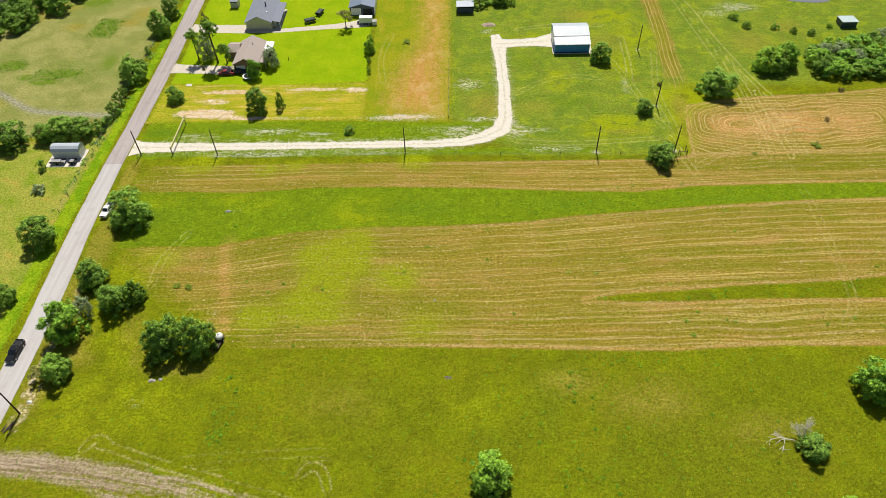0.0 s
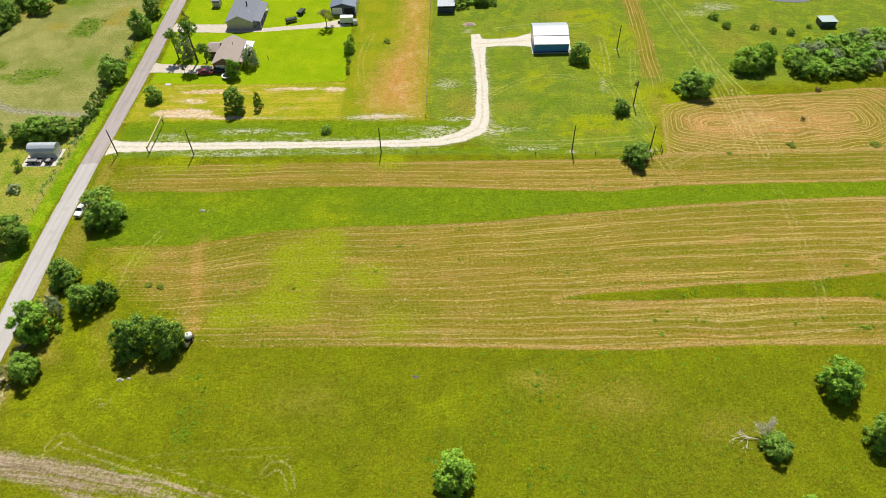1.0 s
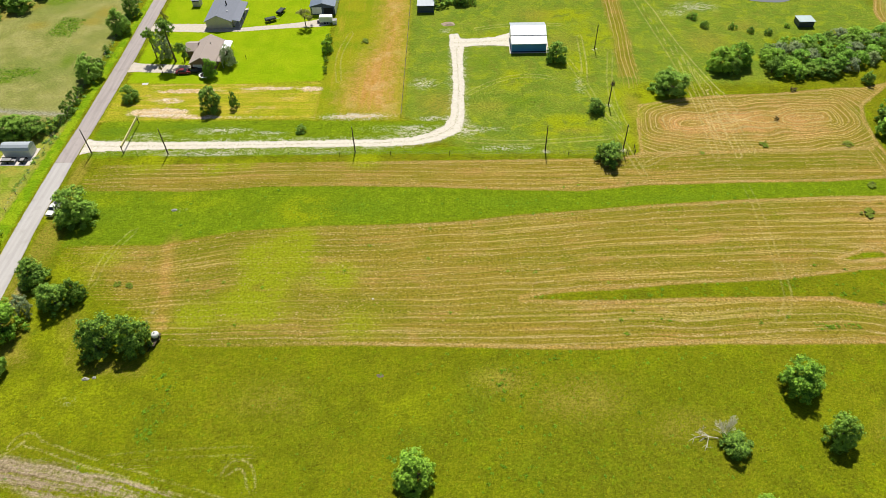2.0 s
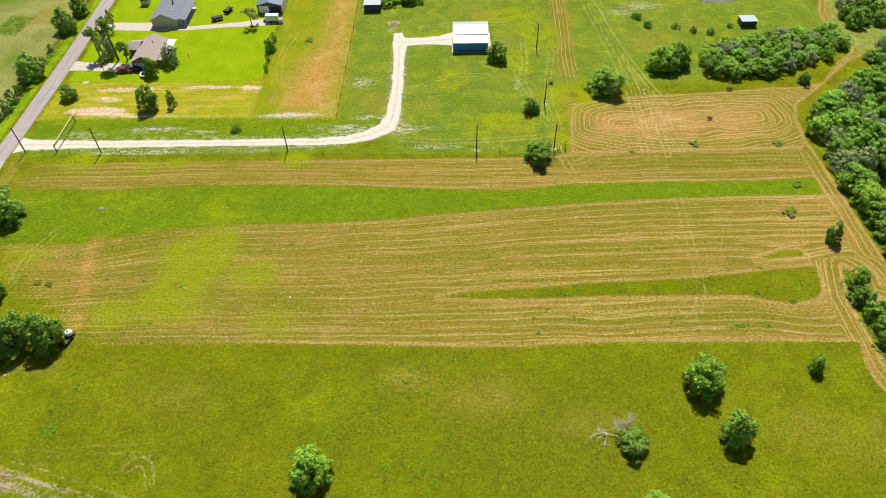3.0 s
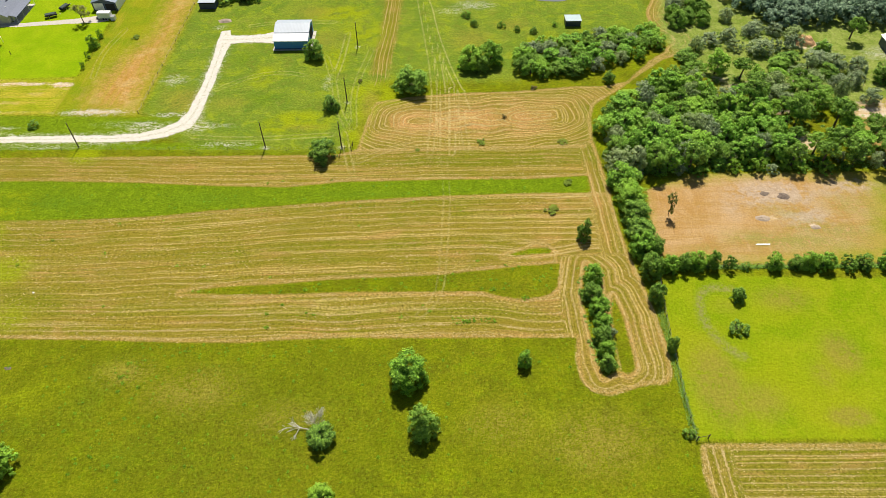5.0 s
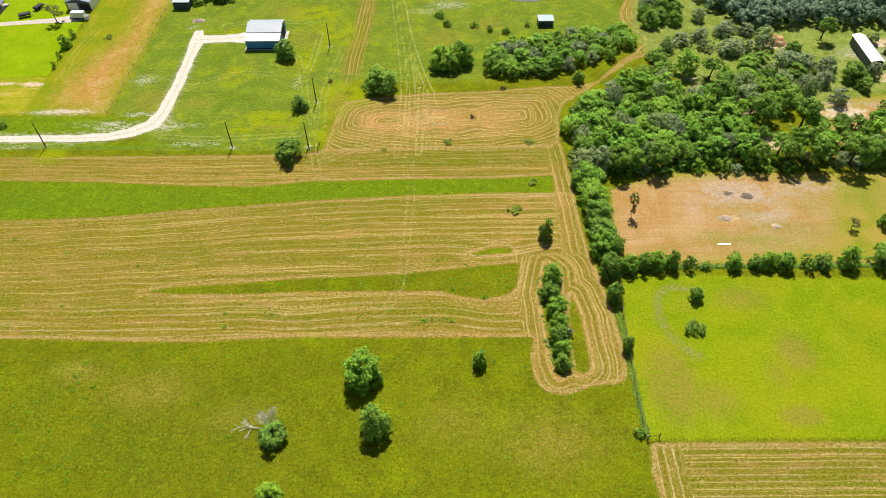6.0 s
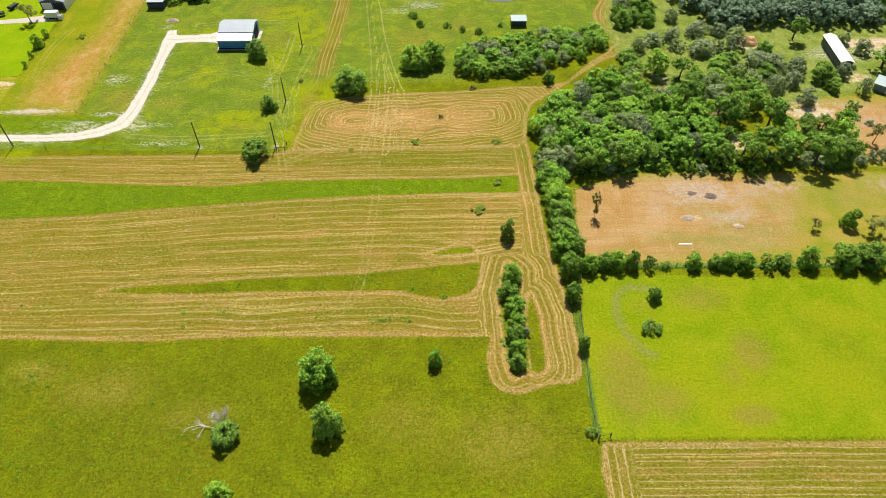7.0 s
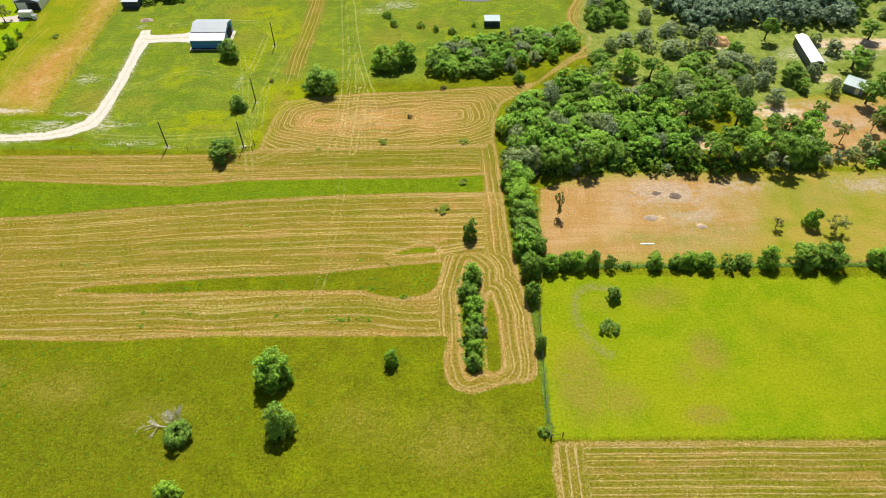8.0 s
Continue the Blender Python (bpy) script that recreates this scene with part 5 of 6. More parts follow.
def far_wood(poly, spacing, tries, seed):
    """A wood too far to count: crowns joined into one mesh."""
    rng = random.Random(seed)
    xs, ys = [p[0] for p in poly], [p[1] for p in poly]
    put, cos, loops, count = [], [], [], 0
    for _ in range(tries):
        x, y = rng.uniform(min(xs), max(xs)), rng.uniform(min(ys), max(ys))
        if outline(poly, np.array(x), np.array(y)) < 0 or any((x - a) ** 2 + (y - b) ** 2 < spacing ** 2 for a, b in put):
            continue
        put.append((x, y))
        me, _, w0, h0 = rng.choice(STOCK["far"])
        co = np.empty(len(me.vertices) * 3, np.float32)
        me.vertices.foreach_get("co", co)
        ix = np.empty(len(me.loops), np.int32)
        me.loops.foreach_get("vertex_index", ix)
        s, t = rng.uniform(7.0, 10.0) / w0, rng.uniform(0, 6.28)
        m = np.array([[s * math.cos(t), -s * math.sin(t), 0], [s * math.sin(t), s * math.cos(t), 0], [0, 0, rng.uniform(5, 7.5) / h0]])
        cos.append(co.reshape(-1, 3) @ m.T + np.array([x, y, 0]))
        loops.append(ix + count)
        count += len(co) // 3
    co, ix = np.concatenate(cos).astype(np.float32), np.concatenate(loops)
    me = bpy.data.meshes.new("far_wood")
    me.vertices.add(len(co))
    me.vertices.foreach_set("co", co.ravel())
    me.loops.add(len(ix))
    me.loops.foreach_set("vertex_index", ix.astype(np.int32))
    me.polygons.add(len(ix) // 3)
    me.polygons.foreach_set("loop_start", np.arange(0, len(ix), 3, dtype=np.int32))
    me.update()
    me.materials.append(LEAF_FAR)
    return tagged(new("far_wood", me), "dense grey-green scrub wood beyond the yards", "wood", kind="stuff")


far_wood(NORTH_WOOD, 3.7, 5000, 9)
YARD_TREES = [("grey", 238.9, 186, 5.6, 4.6), ("open", 241.5, 177, 9, 6.5), ("grey", 228, 173.2, 4.6, 4.4), ("grey", 230.5, 164, 4, 5), ("oak", 221, 171, 6.6, 5.6), ("grey", 211.8, 159.5, 5.6, 5),
              ("shrub", 223.5, 155, 4, 3.6), ("open", 238, 159, 8.4, 7), ("open", 220.4, 194.4, 6.6, 7.5), ("open", 253.9, 194, 7.4, 6), ("oak", 208, 186, 5.4, 4.4), ("thin", 223.3, 141, 4.4, 6.4), ("shrub_bright", 216.3, 138, 3.6, 3),
              ("grey", 228.4, 138, 4.4, 4.4), ("oak", 231.5, 134.6, 5.4, 5.4), ("oak", 240, 150, 7.4, 6)]
YARD_TREES_FAR = [("grey", 246, 180, 6.4, 5), ("oak", 247, 166, 7, 6), ("thin", 234, 146, 4, 5.4), ("oak", 222, 166, 5, 4), ("grey", 252, 172, 6, 5), ("grey", 262, 182, 7, 5), ("oak", 258, 160, 7, 6),
                  ("oak", 250, 140, 7, 6), ("grey", 266, 150, 7, 5.4), ("grey", 236, 192, 4, 3.4), ("shrub_grey", 226, 149, 2.4, 1.4), ("thin", 246, 133, 4, 5), ("grey", 216, 178, 4.6, 3.8), ("shrub_grey", 233, 177, 2.2, 1.4)]
plant_all([("open", 144, 130.8, 7, 7.6), ("open", 153, 131.2, 7.6, 8), ("open", 179.6, 132, 6.4, 7), ("open", 187, 131.6, 7, 8), ("open", 195.6, 132, 7.6, 8), ("open", 213, 133, 6, 7),
           ("open", 204, 132.2, 9, 9.5), ("oak", 209, 133.6, 7, 6.6), ("open", 192, 136, 8, 9), ("open", 184, 149, 8, 9.5), ("open", 176, 158, 8, 9), ("open", 197, 148, 8, 9)], "trees of the wood")
plant_all(YARD_TREES, "trees of the eastern yard")
plant_all(YARD_TREES_FAR, "trees of the eastern yard")
plant_all([("grey", 184, 207, 5.4, 4.2), ("oak", 258, 213, 7, 5.6), ("grey", 265, 208, 5, 4), ("oak", 254, 206, 4.6, 4)], "trees of the eastern yard")
scatter(NORTH_CLUMP, 4.0, 600, ("oak", "grey", "oak"), 4.6, 6.6, 4.5, 6.2, "clump beside the north track", 14)
scatter([(-172, 240), (-172, 200), (-150, 205), (-138, 222), (-132, 240)], 5.5, 700, ("oak", "oak", "grey"), 6, 9, 6, 8.5, "trees beyond the pasture", 12)
scatter([(96, 214), (104, 207), (112, 204), (126, 205), (128, 202), (116, 198), (102, 203), (94, 209)], 5.0, 200, ("shrub", "shrub_bright"), 2.0, 4.0, 1.2, 2.6, "bushes in the north pasture", 13)


def dead_tree():
    """A bleached fallen top with bare branches."""
    ob = thing("dead_tree", pose(65.6, 60.6, 0), "bleached bare branches of a dead tree beside a bush", "dead tree")
    rng = random.Random(5)

    def limb(bm, a, way, length, r, depth):
        b = a + way * length
        rod(bm, a, b, r, r * 0.6, 5)
        if depth:
            for _ in range(4):
                w = (way + Vector((rng.uniform(-.8, .8), rng.uniform(-.8, .8), rng.uniform(-.3, .5)))).normalized()
                limb(bm, a.lerp(b, rng.uniform(0.35, 1.0)), w, length * rng.uniform(0.5, 0.75), r * 0.55, depth - 1)

    bm = bmesh.new()
    for i in range(4):
        limb(bm, Vector((0, -2.6, 0.3)), Vector((rng.uniform(-.7, .7), 0.3, 0.9)).normalized(), 1.9, 0.075, 4)
    part("standing_branches", bm, DEADWOOD, ob)
    bm = bmesh.new()
    limb(bm, Vector((-1.6, -3.2, 0.3)), Vector((-1, 0.15, 0.12)).normalized(), 3.0, 0.09, 2)
    limb(bm, Vector((-3.0, -3.1, 0.35)), Vector((-0.8, 0.5, 0.35)).normalized(), 1.8, 0.07, 2)
    part("fallen_branch", bm, DEADWOOD, ob)


dead_tree()


# ---- weeds, tufts and brush (nobody could count them) ----
def weed_mesh(name, spots, material, seed):
    rng = np.random.default_rng(seed)
    S = np.array(spots)
    per = 26
    n = len(S) * per
    base = np.repeat(S, per, 0)
    u = rng.normal(size=(n, 3))
    u /= np.linalg.norm(u, axis=1)[:, None]
    r = base[:, 2]
    c = np.stack([base[:, 0] + u[:, 0] * r * rng.random(n) ** .5, base[:, 1] + u[:, 1] * r * rng.random(n) ** .5, 0.04 + np.abs(u[:, 2]) * r * 0.4], 1)
    nrm = u * 0.25 + rng.normal(size=(n, 3)) * 0.3 + np.array([0, 0, 1.0])
    nrm /= np.linalg.norm(nrm, axis=1)[:, None]
    a = np.cross(nrm, rng.normal(size=(n, 3)))
    a /= np.linalg.norm(a, axis=1)[:, None]
    b = np.cross(nrm, a)
    s = (r * 0.28 * (0.6 + 0.7 * rng.random(n)))[:, None]
    co = np.stack([c - a * s, c - b * s * 0.5, c + a * s, c + b * s * 0.5], 1).reshape(-1, 3)
    me = bpy.data.meshes.new(name)
    me.from_pydata(co.tolist(), [], (np.arange(n)[:, None] * 4 + np.arange(4)).tolist())
    me.materials.append(material)
    return me


def weedy(poly, count, lo, hi, seed, power=2.5, patch=0.0):
    rng = random.Random(seed)
    xs, ys = [p[0] for p in poly], [p[1] for p in poly]
    got = []
    for _ in range(count * 80):
        x, y = rng.uniform(min(xs), max(xs)), rng.uniform(min(ys), max(ys))
        if outline(poly, np.array(x), np.array(y)) < 0 or (patch and noise.noise((x * 0.06, y * 0.06, seed)) < patch * rng.uniform(-1, 1)):
            continue
        got.append((x, y, lo + (hi - lo) * rng.random() ** power))
        if len(got) == count:
            break
    return got


def litter_mesh(name, x, y, turn, length, width, height, material):
    """Low folded tufts lying on the ground: a ridge between two slopes."""
    n = len(x)
    u = np.stack([np.cos(turn), np.sin(turn)], 1)
    v = np.stack([-u[:, 1], u[:, 0]], 1)
    c = np.stack([x, y], 1)
    h = height[:, None]
    low = np.full((n, 1), 0.012)
    co = np.stack([np.hstack([c - u * length[:, None] / 2, h * 0.5]), np.hstack([c + u * length[:, None] / 2, h]), np.hstack([c + v * width[:, None], low]), np.hstack([c - v * width[:, None], low])], 1)
    ix = (np.arange(n)[:, None] * 4 + np.array([0, 1, 2, 0, 3, 1])).ravel()
    me = bpy.data.meshes.new(name)
    me.vertices.add(n * 4)
    me.vertices.foreach_set("co", co.astype(np.float32).ravel())
    me.loops.add(len(ix))
    me.loops.foreach_set("vertex_index", ix.astype(np.int32))
    me.polygons.add(n * 2)
    me.polygons.foreach_set("loop_start", np.arange(0, n * 6, 3, dtype=np.int32))
    me.update()
    me.materials.append(material)
    return me


def litter(name, a, b, c):
    k = Tree(name, 0.95, 0.0, 0.0)
    i = k.island()
    col = k.mix(k.step(i, 0.1, 0.6), a, b)
    col = k.mix(k.step(i, 0.6, 1.0), col, c)
    return k.colour(k.gain(col, k.f("MULTIPLY_ADD", k.noise(k.pos(), 0.3, 3.0), 0.8, 0.6)))


def straw_rows():
    """Straw left by the mower, thick along its rows and rims, thin between them."""
    rng = np.random.default_rng(41)
    x, y = rng.uniform(-84, 225, 3600000), rng.uniform(38, 228, 3600000)
    ok = sampled("mown", x, y) > 0.05
    x, y = x[ok], y[ok]
    mown, row, lines, fade, rim = (sampled(n, x, y) for n in ("mown", "row", "lines", "fade", "rim"))
    off, lane = np.abs(row % 1.6 - 0.8), np.floor(row / 1.6)
    run = x + 0.7 * y
    broken = np.clip(0.55 + 0.9 * wander(run, lane * 37.0, 9.0, 5) + 0.5 * wander(run, lane * 37.0, 2.2, 6), 0, 1.3)
    heavy = np.clip(0.75 + 0.6 * wander(run * 0.2, lane * 91.0, 11.0, 7), 0.1, 1.3)
    chance = 0.75 * lines * fade * broken * heavy * np.exp(-(off / 0.17) ** 2) + 0.02 * fade * np.clip(0.6 + wander(x, y, 5, 8), 0, 1)
    chance = np.maximum(chance, 0.35 * rim * fade * np.exp(-((mown - 0.7) / 0.35) ** 2) * np.clip(0.7 + wander(x, y, 3, 9), 0, 1))
    ok = rng.random(len(x)) < chance * np.clip(1.1 - sampled("yellow", x, y), 0.1, 1)
    x, y = x[ok], y[ok]
    e = 0.3
    gx, gy = sampled("row", x + e, y) - sampled("row", x - e, y), sampled("row", x, y + e) - sampled("row", x, y - e)
    n = len(x)
    turn = np.arctan2(gx, -gy) + rng.normal(size=n) * 0.45
    return litter_mesh("straw", x, y, turn, rng.uniform(0.2, 0.6, n), rng.uniform(0.04, 0.10, n), rng.uniform(0.02, 0.08, n), litter("cut straw", (0.26, 0.20, 0.06), (0.37, 0.28, 0.10), (0.50, 0.39, 0.18)))


def standing_grass(name, part_of, material, seed, amount):
    """Clumps of long grass where part_of holds."""
    rng = np.random.default_rng(seed)
    x, y = rng.uniform(-84, 136, amount), rng.uniform(40, 130, amount)
    ok = (sampled("mown", x, y) < -0.2) & (rng.random(amount) < np.clip(0.32 + 0.3 * wander(x, y, 3.1, 11) + 0.2 * wander(x, y, 9, 12), 0.04, 1)) & (sampled("dirt", x, y) < -0.5) & part_of(x, y)
    x, y = x[ok], y[ok]
    n = len(x)
    return litter_mesh(name, x, y, rng.normal(size=n) * 0.6 + 0.45, rng.uniform(0.25, 0.8, n), rng.uniform(0.04, 0.11, n), rng.uniform(0.03, 0.10, n), material)


tagged(new("straw", straw_rows()), "pale cut straw lying in the mower's rows", "straw", kind="stuff")
MEADOW_GRASS = litter("long grass", (0.110, 0.134, 0.005), (0.158, 0.188, 0.006), (0.214, 0.228, 0.010))
STRIP_GRASS = litter("green grass", (0.098, 0.152, 0.007), (0.140, 0.212, 0.008), (0.192, 0.252, 0.012))
tagged(new("grass", standing_grass("grass", lambda x, y: y < 100, MEADOW_GRASS, 43, 620000)), "clumps of long olive-green grass in the meadow", "grass", kind="stuff")
tagged(new("grass", standing_grass("grass", lambda x, y: y >= 100, STRIP_GRASS, 44, 260000)), "clumps of fresh green grass in the unmown strips", "grass", kind="stuff")


MEADOW = [(-78, 44), (-78, 62), (-48, 74), (-40, 77), (115, 77), (116, 66), (122, 63.5), (134, 66), (135, 44)]
WEED_SPOTS = weedy(MEADOW, 700, 0.10, 0.42, 21, 3.0, 0.9) + weedy(BAND_B, 60, 0.2, 0.6, 22) + weedy([(-82, 127), (125, 128), (125, 122), (-40, 111), (-80, 108)], 260, 0.12, 0.5, 23)
WEED_SPOTS += weedy([(15, 72), (60, 76), (60, 50), (0, 48)], 70, 0.2, 0.6, 24) + weedy([(-44.5, 57), (-43.5, 73), (-39, 73), (-40, 57)], 60, 0.2, 0.6, 25)
WEED_SPOTS += weedy([(-122, 206), (-113, 204), (-111.5, 217), (-121, 219)], 300, 0.15, 0.5, 51) + weedy([(-131, 179), (-115, 181), (-115, 186), (-130, 187)], 180, 0.15, 0.5, 52) + weedy([(-145, 185), (-134, 184), (-135, 192), (-145, 192)], 120, 0.15, 0.5, 53)
WEED_SPOTS += weedy([(20, 46), (23, 74), (35, 75), (33, 46)], 70, 0.2, 0.55, 54) + weedy([(26, 73), (26, 77), (70, 77), (70, 74)], 40, 0.2, 0.5, 55)
WEED_SPOTS += weedy(WEDGE, 80, 0.2, 0.55, 26) + weedy([(24, 145), (60, 145), (60, 225), (24, 225)], 200, 0.12, 0.4, 27)
WEED_SPOTS += weedy([(91, 81.6), (91, 83.4), (100, 83.2), (100, 81.8)], 40, 0.2, 0.6, 28)
WEED_SPOTS += [(x, y, r) for x, y, r in ((51.1, 84.7, .6), (51.6, 81, .7), (86.2, 85, .55), (15, 87, .5), (54, 87, .5), (58.5, 91.4, .7), (1, 71.4, .4), (-31, 84, .5), (-36, 96, .6), (28, 98.5, .5), (100, 91, .8), (107, 88.6, .9))]
tagged(new("weeds", weed_mesh("weeds", WEED_SPOTS, LEAF_WEED, 31)), "scattered dark-green weeds in the meadow grass", "weeds", kind="stuff")
# larger tufts left standing by the mower
for x, y, r in ((99.6, 142.6, 1.5), (115.6, 116, 2.0), (121.5, 142.5, 1.6), (82.2, 139.5, .8), (121, 125.5, 1.7), (-57.5, 95.2, 1.2), (-60, 95.6, 1.1), (-13, 199, 1.8)):
    plant("tuft", x, y, r * 1.9, r * 0.30, "tufts left by the mower", "weedy green tuft standing uncut in the mown field")
for x, y, w, h in ((106.4, 153.6, 1.5, 1.1), (63.9, 172, 1.6, 1.0), (116, 167.6, 2.2, .9)):
    plant("withered", x, y, w, h, "", "small dead brown bush in the dry field")
brush = []
for i, (x, y) in enumerate([(137 + 0.12 * i, 97.0 + 0.25 * math.sin(i)) for i in range(640)]):
    brush.append((x, y, 0.35 + 0.25 * math.sin(i * 1.7) ** 2))
for i in range(150):
    brush.append((135.7 + 0.5 * math.sin(i * 2.3), 55 + i * 0.25, 0.25 + 0.3 * math.sin(i * 0.9) ** 2))
brush += weedy([(-98.5, 120), (-98.5, 235), (-96, 235), (-95, 150)], 180, 0.4, 1.1, 33) + weedy(WOOD_EAST, 260, 0.5, 1.2, 34) + weedy([(136, 129), (136, 132), (215, 134), (215, 131)], 240, 0.4, 1.1, 35)
brush += weedy(SCRUB, 160, 0.4, 1.0, 36) + weedy([(119, 69), (119, 98), (124.5, 98), (124.5, 70)], 140, 0.3, 0.8, 37)
tagged(new("brush", weed_mesh("brush", brush, LEAF_OAK, 32)), "low green brush along fences and under trees", "brush", kind="stuff")


# ---- poles and fences ----
def utility_pole(x, y, h, arm=True, lean=0.0):
    ob = thing("utility_pole", pose(x, y, 0, 0, lean, 0), "weathered brown wooden utility pole beside the drive", "utility pole", "line of utility poles")
    bm = bmesh.new()
    rod(bm, (0, 0, -0.3), (0, 0, h * 0.5), 0.17, 0.145, 10)
    rod(bm, (0, 0, h * 0.5), (0, 0, h), 0.145, 0.115, 10)
    part("shaft", bm, POLE_WOOD, ob)
    bm = bmesh.new()
    rod(bm, (0, 0, h), (0, 0, h + 0.22), 0.05, 0.04, 8)
    part("insulator", bm, GREYBOX, ob, "grey pole-top insulator")
    if arm:
        part("neutral_bracket", boxed(-0.06, 0.06, -0.22, -0.12, h - 1.3, h - 1.05, bevel=0.01), GREYBOX, ob)
    return ob


POLES = [(-82.9, 142.3, 8.2), (-61.8, 141.8, 8.4), (-10.7, 141.8, 8.1), (40.6, 141.2, 8.3), (61.4, 141.1, 8.2), (60.9, 161.8, 8.2), (61.4, 192.3, 8.3), (-81.8, 63.9, 9)]
for px, py, ph in POLES:
    utility_pole(px, py, ph)


def wire_fence(name, pts, gap, h, label, rails=4):
    ob = thing(name, pose(pts[0][0], pts[0][1], 0), label, "fence")
    ox, oy = pts[0]
    post = None
    for (ax, ay), (bx, by) in zip(pts, pts[1:]):
        n = max(1, round(math.hypot(bx - ax, by - ay) / gap))
        for i in range(n + 1):
            x, y = ax + (bx - ax) * i / n - ox, ay + (by - ay) * i / n - oy
            if post is None:
                post = part("post", rod(bmesh.new(), (0, 0, -0.2), (0, 0, h), 0.07, 0.06, 6), POLE_WOOD, ob)
                o = post
            else:
                o = new("post", post.data)
                o.parent = ob
            o.location = (x, y, 0)
        for j in range(rails):
            z = h * (0.3 + 0.65 * j / (rails - 1))
            part("wire", rod(bmesh.new(), (ax - ox, ay - oy, z), (bx - ox, by - oy, z), 0.012, 0.012, 4), GREYBOX, ob)


wire_fence("wire_fence", [(-83.4, 140.9), (-1, 140.2), (62.5, 139.3)], 14.3, 1.4, "wire fence with dark wooden posts along the drive")
wire_fence("wire_fence", [(135.6, 54.8), (135.6, 64), (136.4, 83), (137.6, 96.9), (160, 97), (240, 97.4)], 4.2, 1.3, "wire fence overgrown with weeds round the paddock")
wire_fence("wire_fence", [(-96.6, 120), (-97.2, 240)], 6.0, 1.2, "wire fence along the roadside pasture")
wire_fence("wire_fence", [(1.0, 157), (1.2, 236)], 5.0, 1.1, "thin wire fence between two fields")
wire_fence("wire_fence", [(-128, 151.2), (-111, 149.6)], 3.0, 1.2, "short wooden fence beside the white shed", 3)


def corner_brace(x, y, turn):
    ob = thing("fence_brace", pose(x, y, 0, 0, 0, turn), "wooden H-brace at the end of the wire fence", "fence brace")
    for px in (0, 2.2):
        part("post", rod(bmesh.new(), (px, 0, -0.2), (px, 0, 1.6), 0.1, 0.09, 8), POLE_WOOD, ob)
    part("rail", rod(bmesh.new(), (0, 0, 1.1), (2.2, 0, 1.1), 0.06, 0.06, 6), POLE_WOOD, ob)


corner_brace(62.0, 139.3, 0)
corner_brace(64.2, 139.3, 85)
corner_brace(135.8, 55.0, 10)
plant("shrub", 134.6, 56.2, 2.4, 1.6)


def pipe_gate():
    ob = thing("pipe_gate", pose(-74.2, 142.3, 0, 0, 0, 90), "long yellowish pipe gate standing across the drive", "gate")
    for x in (0, 13.5):
        part("gate_post", rod(bmesh.new(), (x, 0, -0.2), (x, 0, 2.5), 0.13, 0.12, 8), POLE_WOOD, ob)
    for z in (1.95, 2.35):
        part("rail", rod(bmesh.new(), (0.1, 0, z), (13.4, 0, z), 0.16, 0.16, 8), YELLOWRAIL, ob)
    for x in (4, 8):
        part("upright", rod(bmesh.new(), (x, 0, 1.9), (x, 0, 2.4), 0.05, 0.05, 6), YELLOWRAIL, ob)


pipe_gate()


# ---- buildings ----
def gable(ob, x0, x1, y0, y1, eave, ridge, wall, roof, along="x", over=0.35, thick=0.12, names=("walls", "roof")):
    """Walls and a two-sided roof; the ridge runs along x or y."""
    bm = bmesh.new()
    if along == "x":
        ym = (y0 + y1) / 2
        extruded(bm, [(y0, 0), (y1, 0), (y1, eave), (ym, ridge), (y0, eave)], x0, x1)
    else:
        xm = (x0 + x1) / 2
        a = [bm.verts.new((x, y0, z)) for x, z in ((x0, 0), (x1, 0), (x1, eave), (xm, ridge), (x0, eave))]
        b = [bm.verts.new((x, y1, z)) for x, z in ((x0, 0), (x1, 0), (x1, eave), (xm, ridge), (x0, eave))]
        bm.faces.new(a)
        bm.faces.new(b[::-1])
        for i in range(5):
            bm.faces.new((a[i], b[i], b[(i + 1) % 5], a[(i + 1) % 5]))
    part(names[0], bm, wall, ob)
    k = (ridge - eave) / (((y1 - y0) if along == "x" else (x1 - x0)) / 2)
    lift = thick + 0.03
    low = eave - over * k + lift
    for side in (0, 1):
        if along == "x":
            e = y0 - over if side == 0 else y1 + over
            pts = [(x0 - over, e, low), (x1 + over, e, low), (x1 + over, ym, ridge + lift), (x0 - over, ym, ridge + lift)]
        else:
            e = x0 - over if side == 0 else x1 + over
            pts = [(e, y0 - over, low), (xm, y0 - over, ridge + lift), (xm, y1 + over, ridge + lift), (e, y1 + over, low)]
        part(names[1], slab(bmesh.new(), pts, thick), roof, ob)


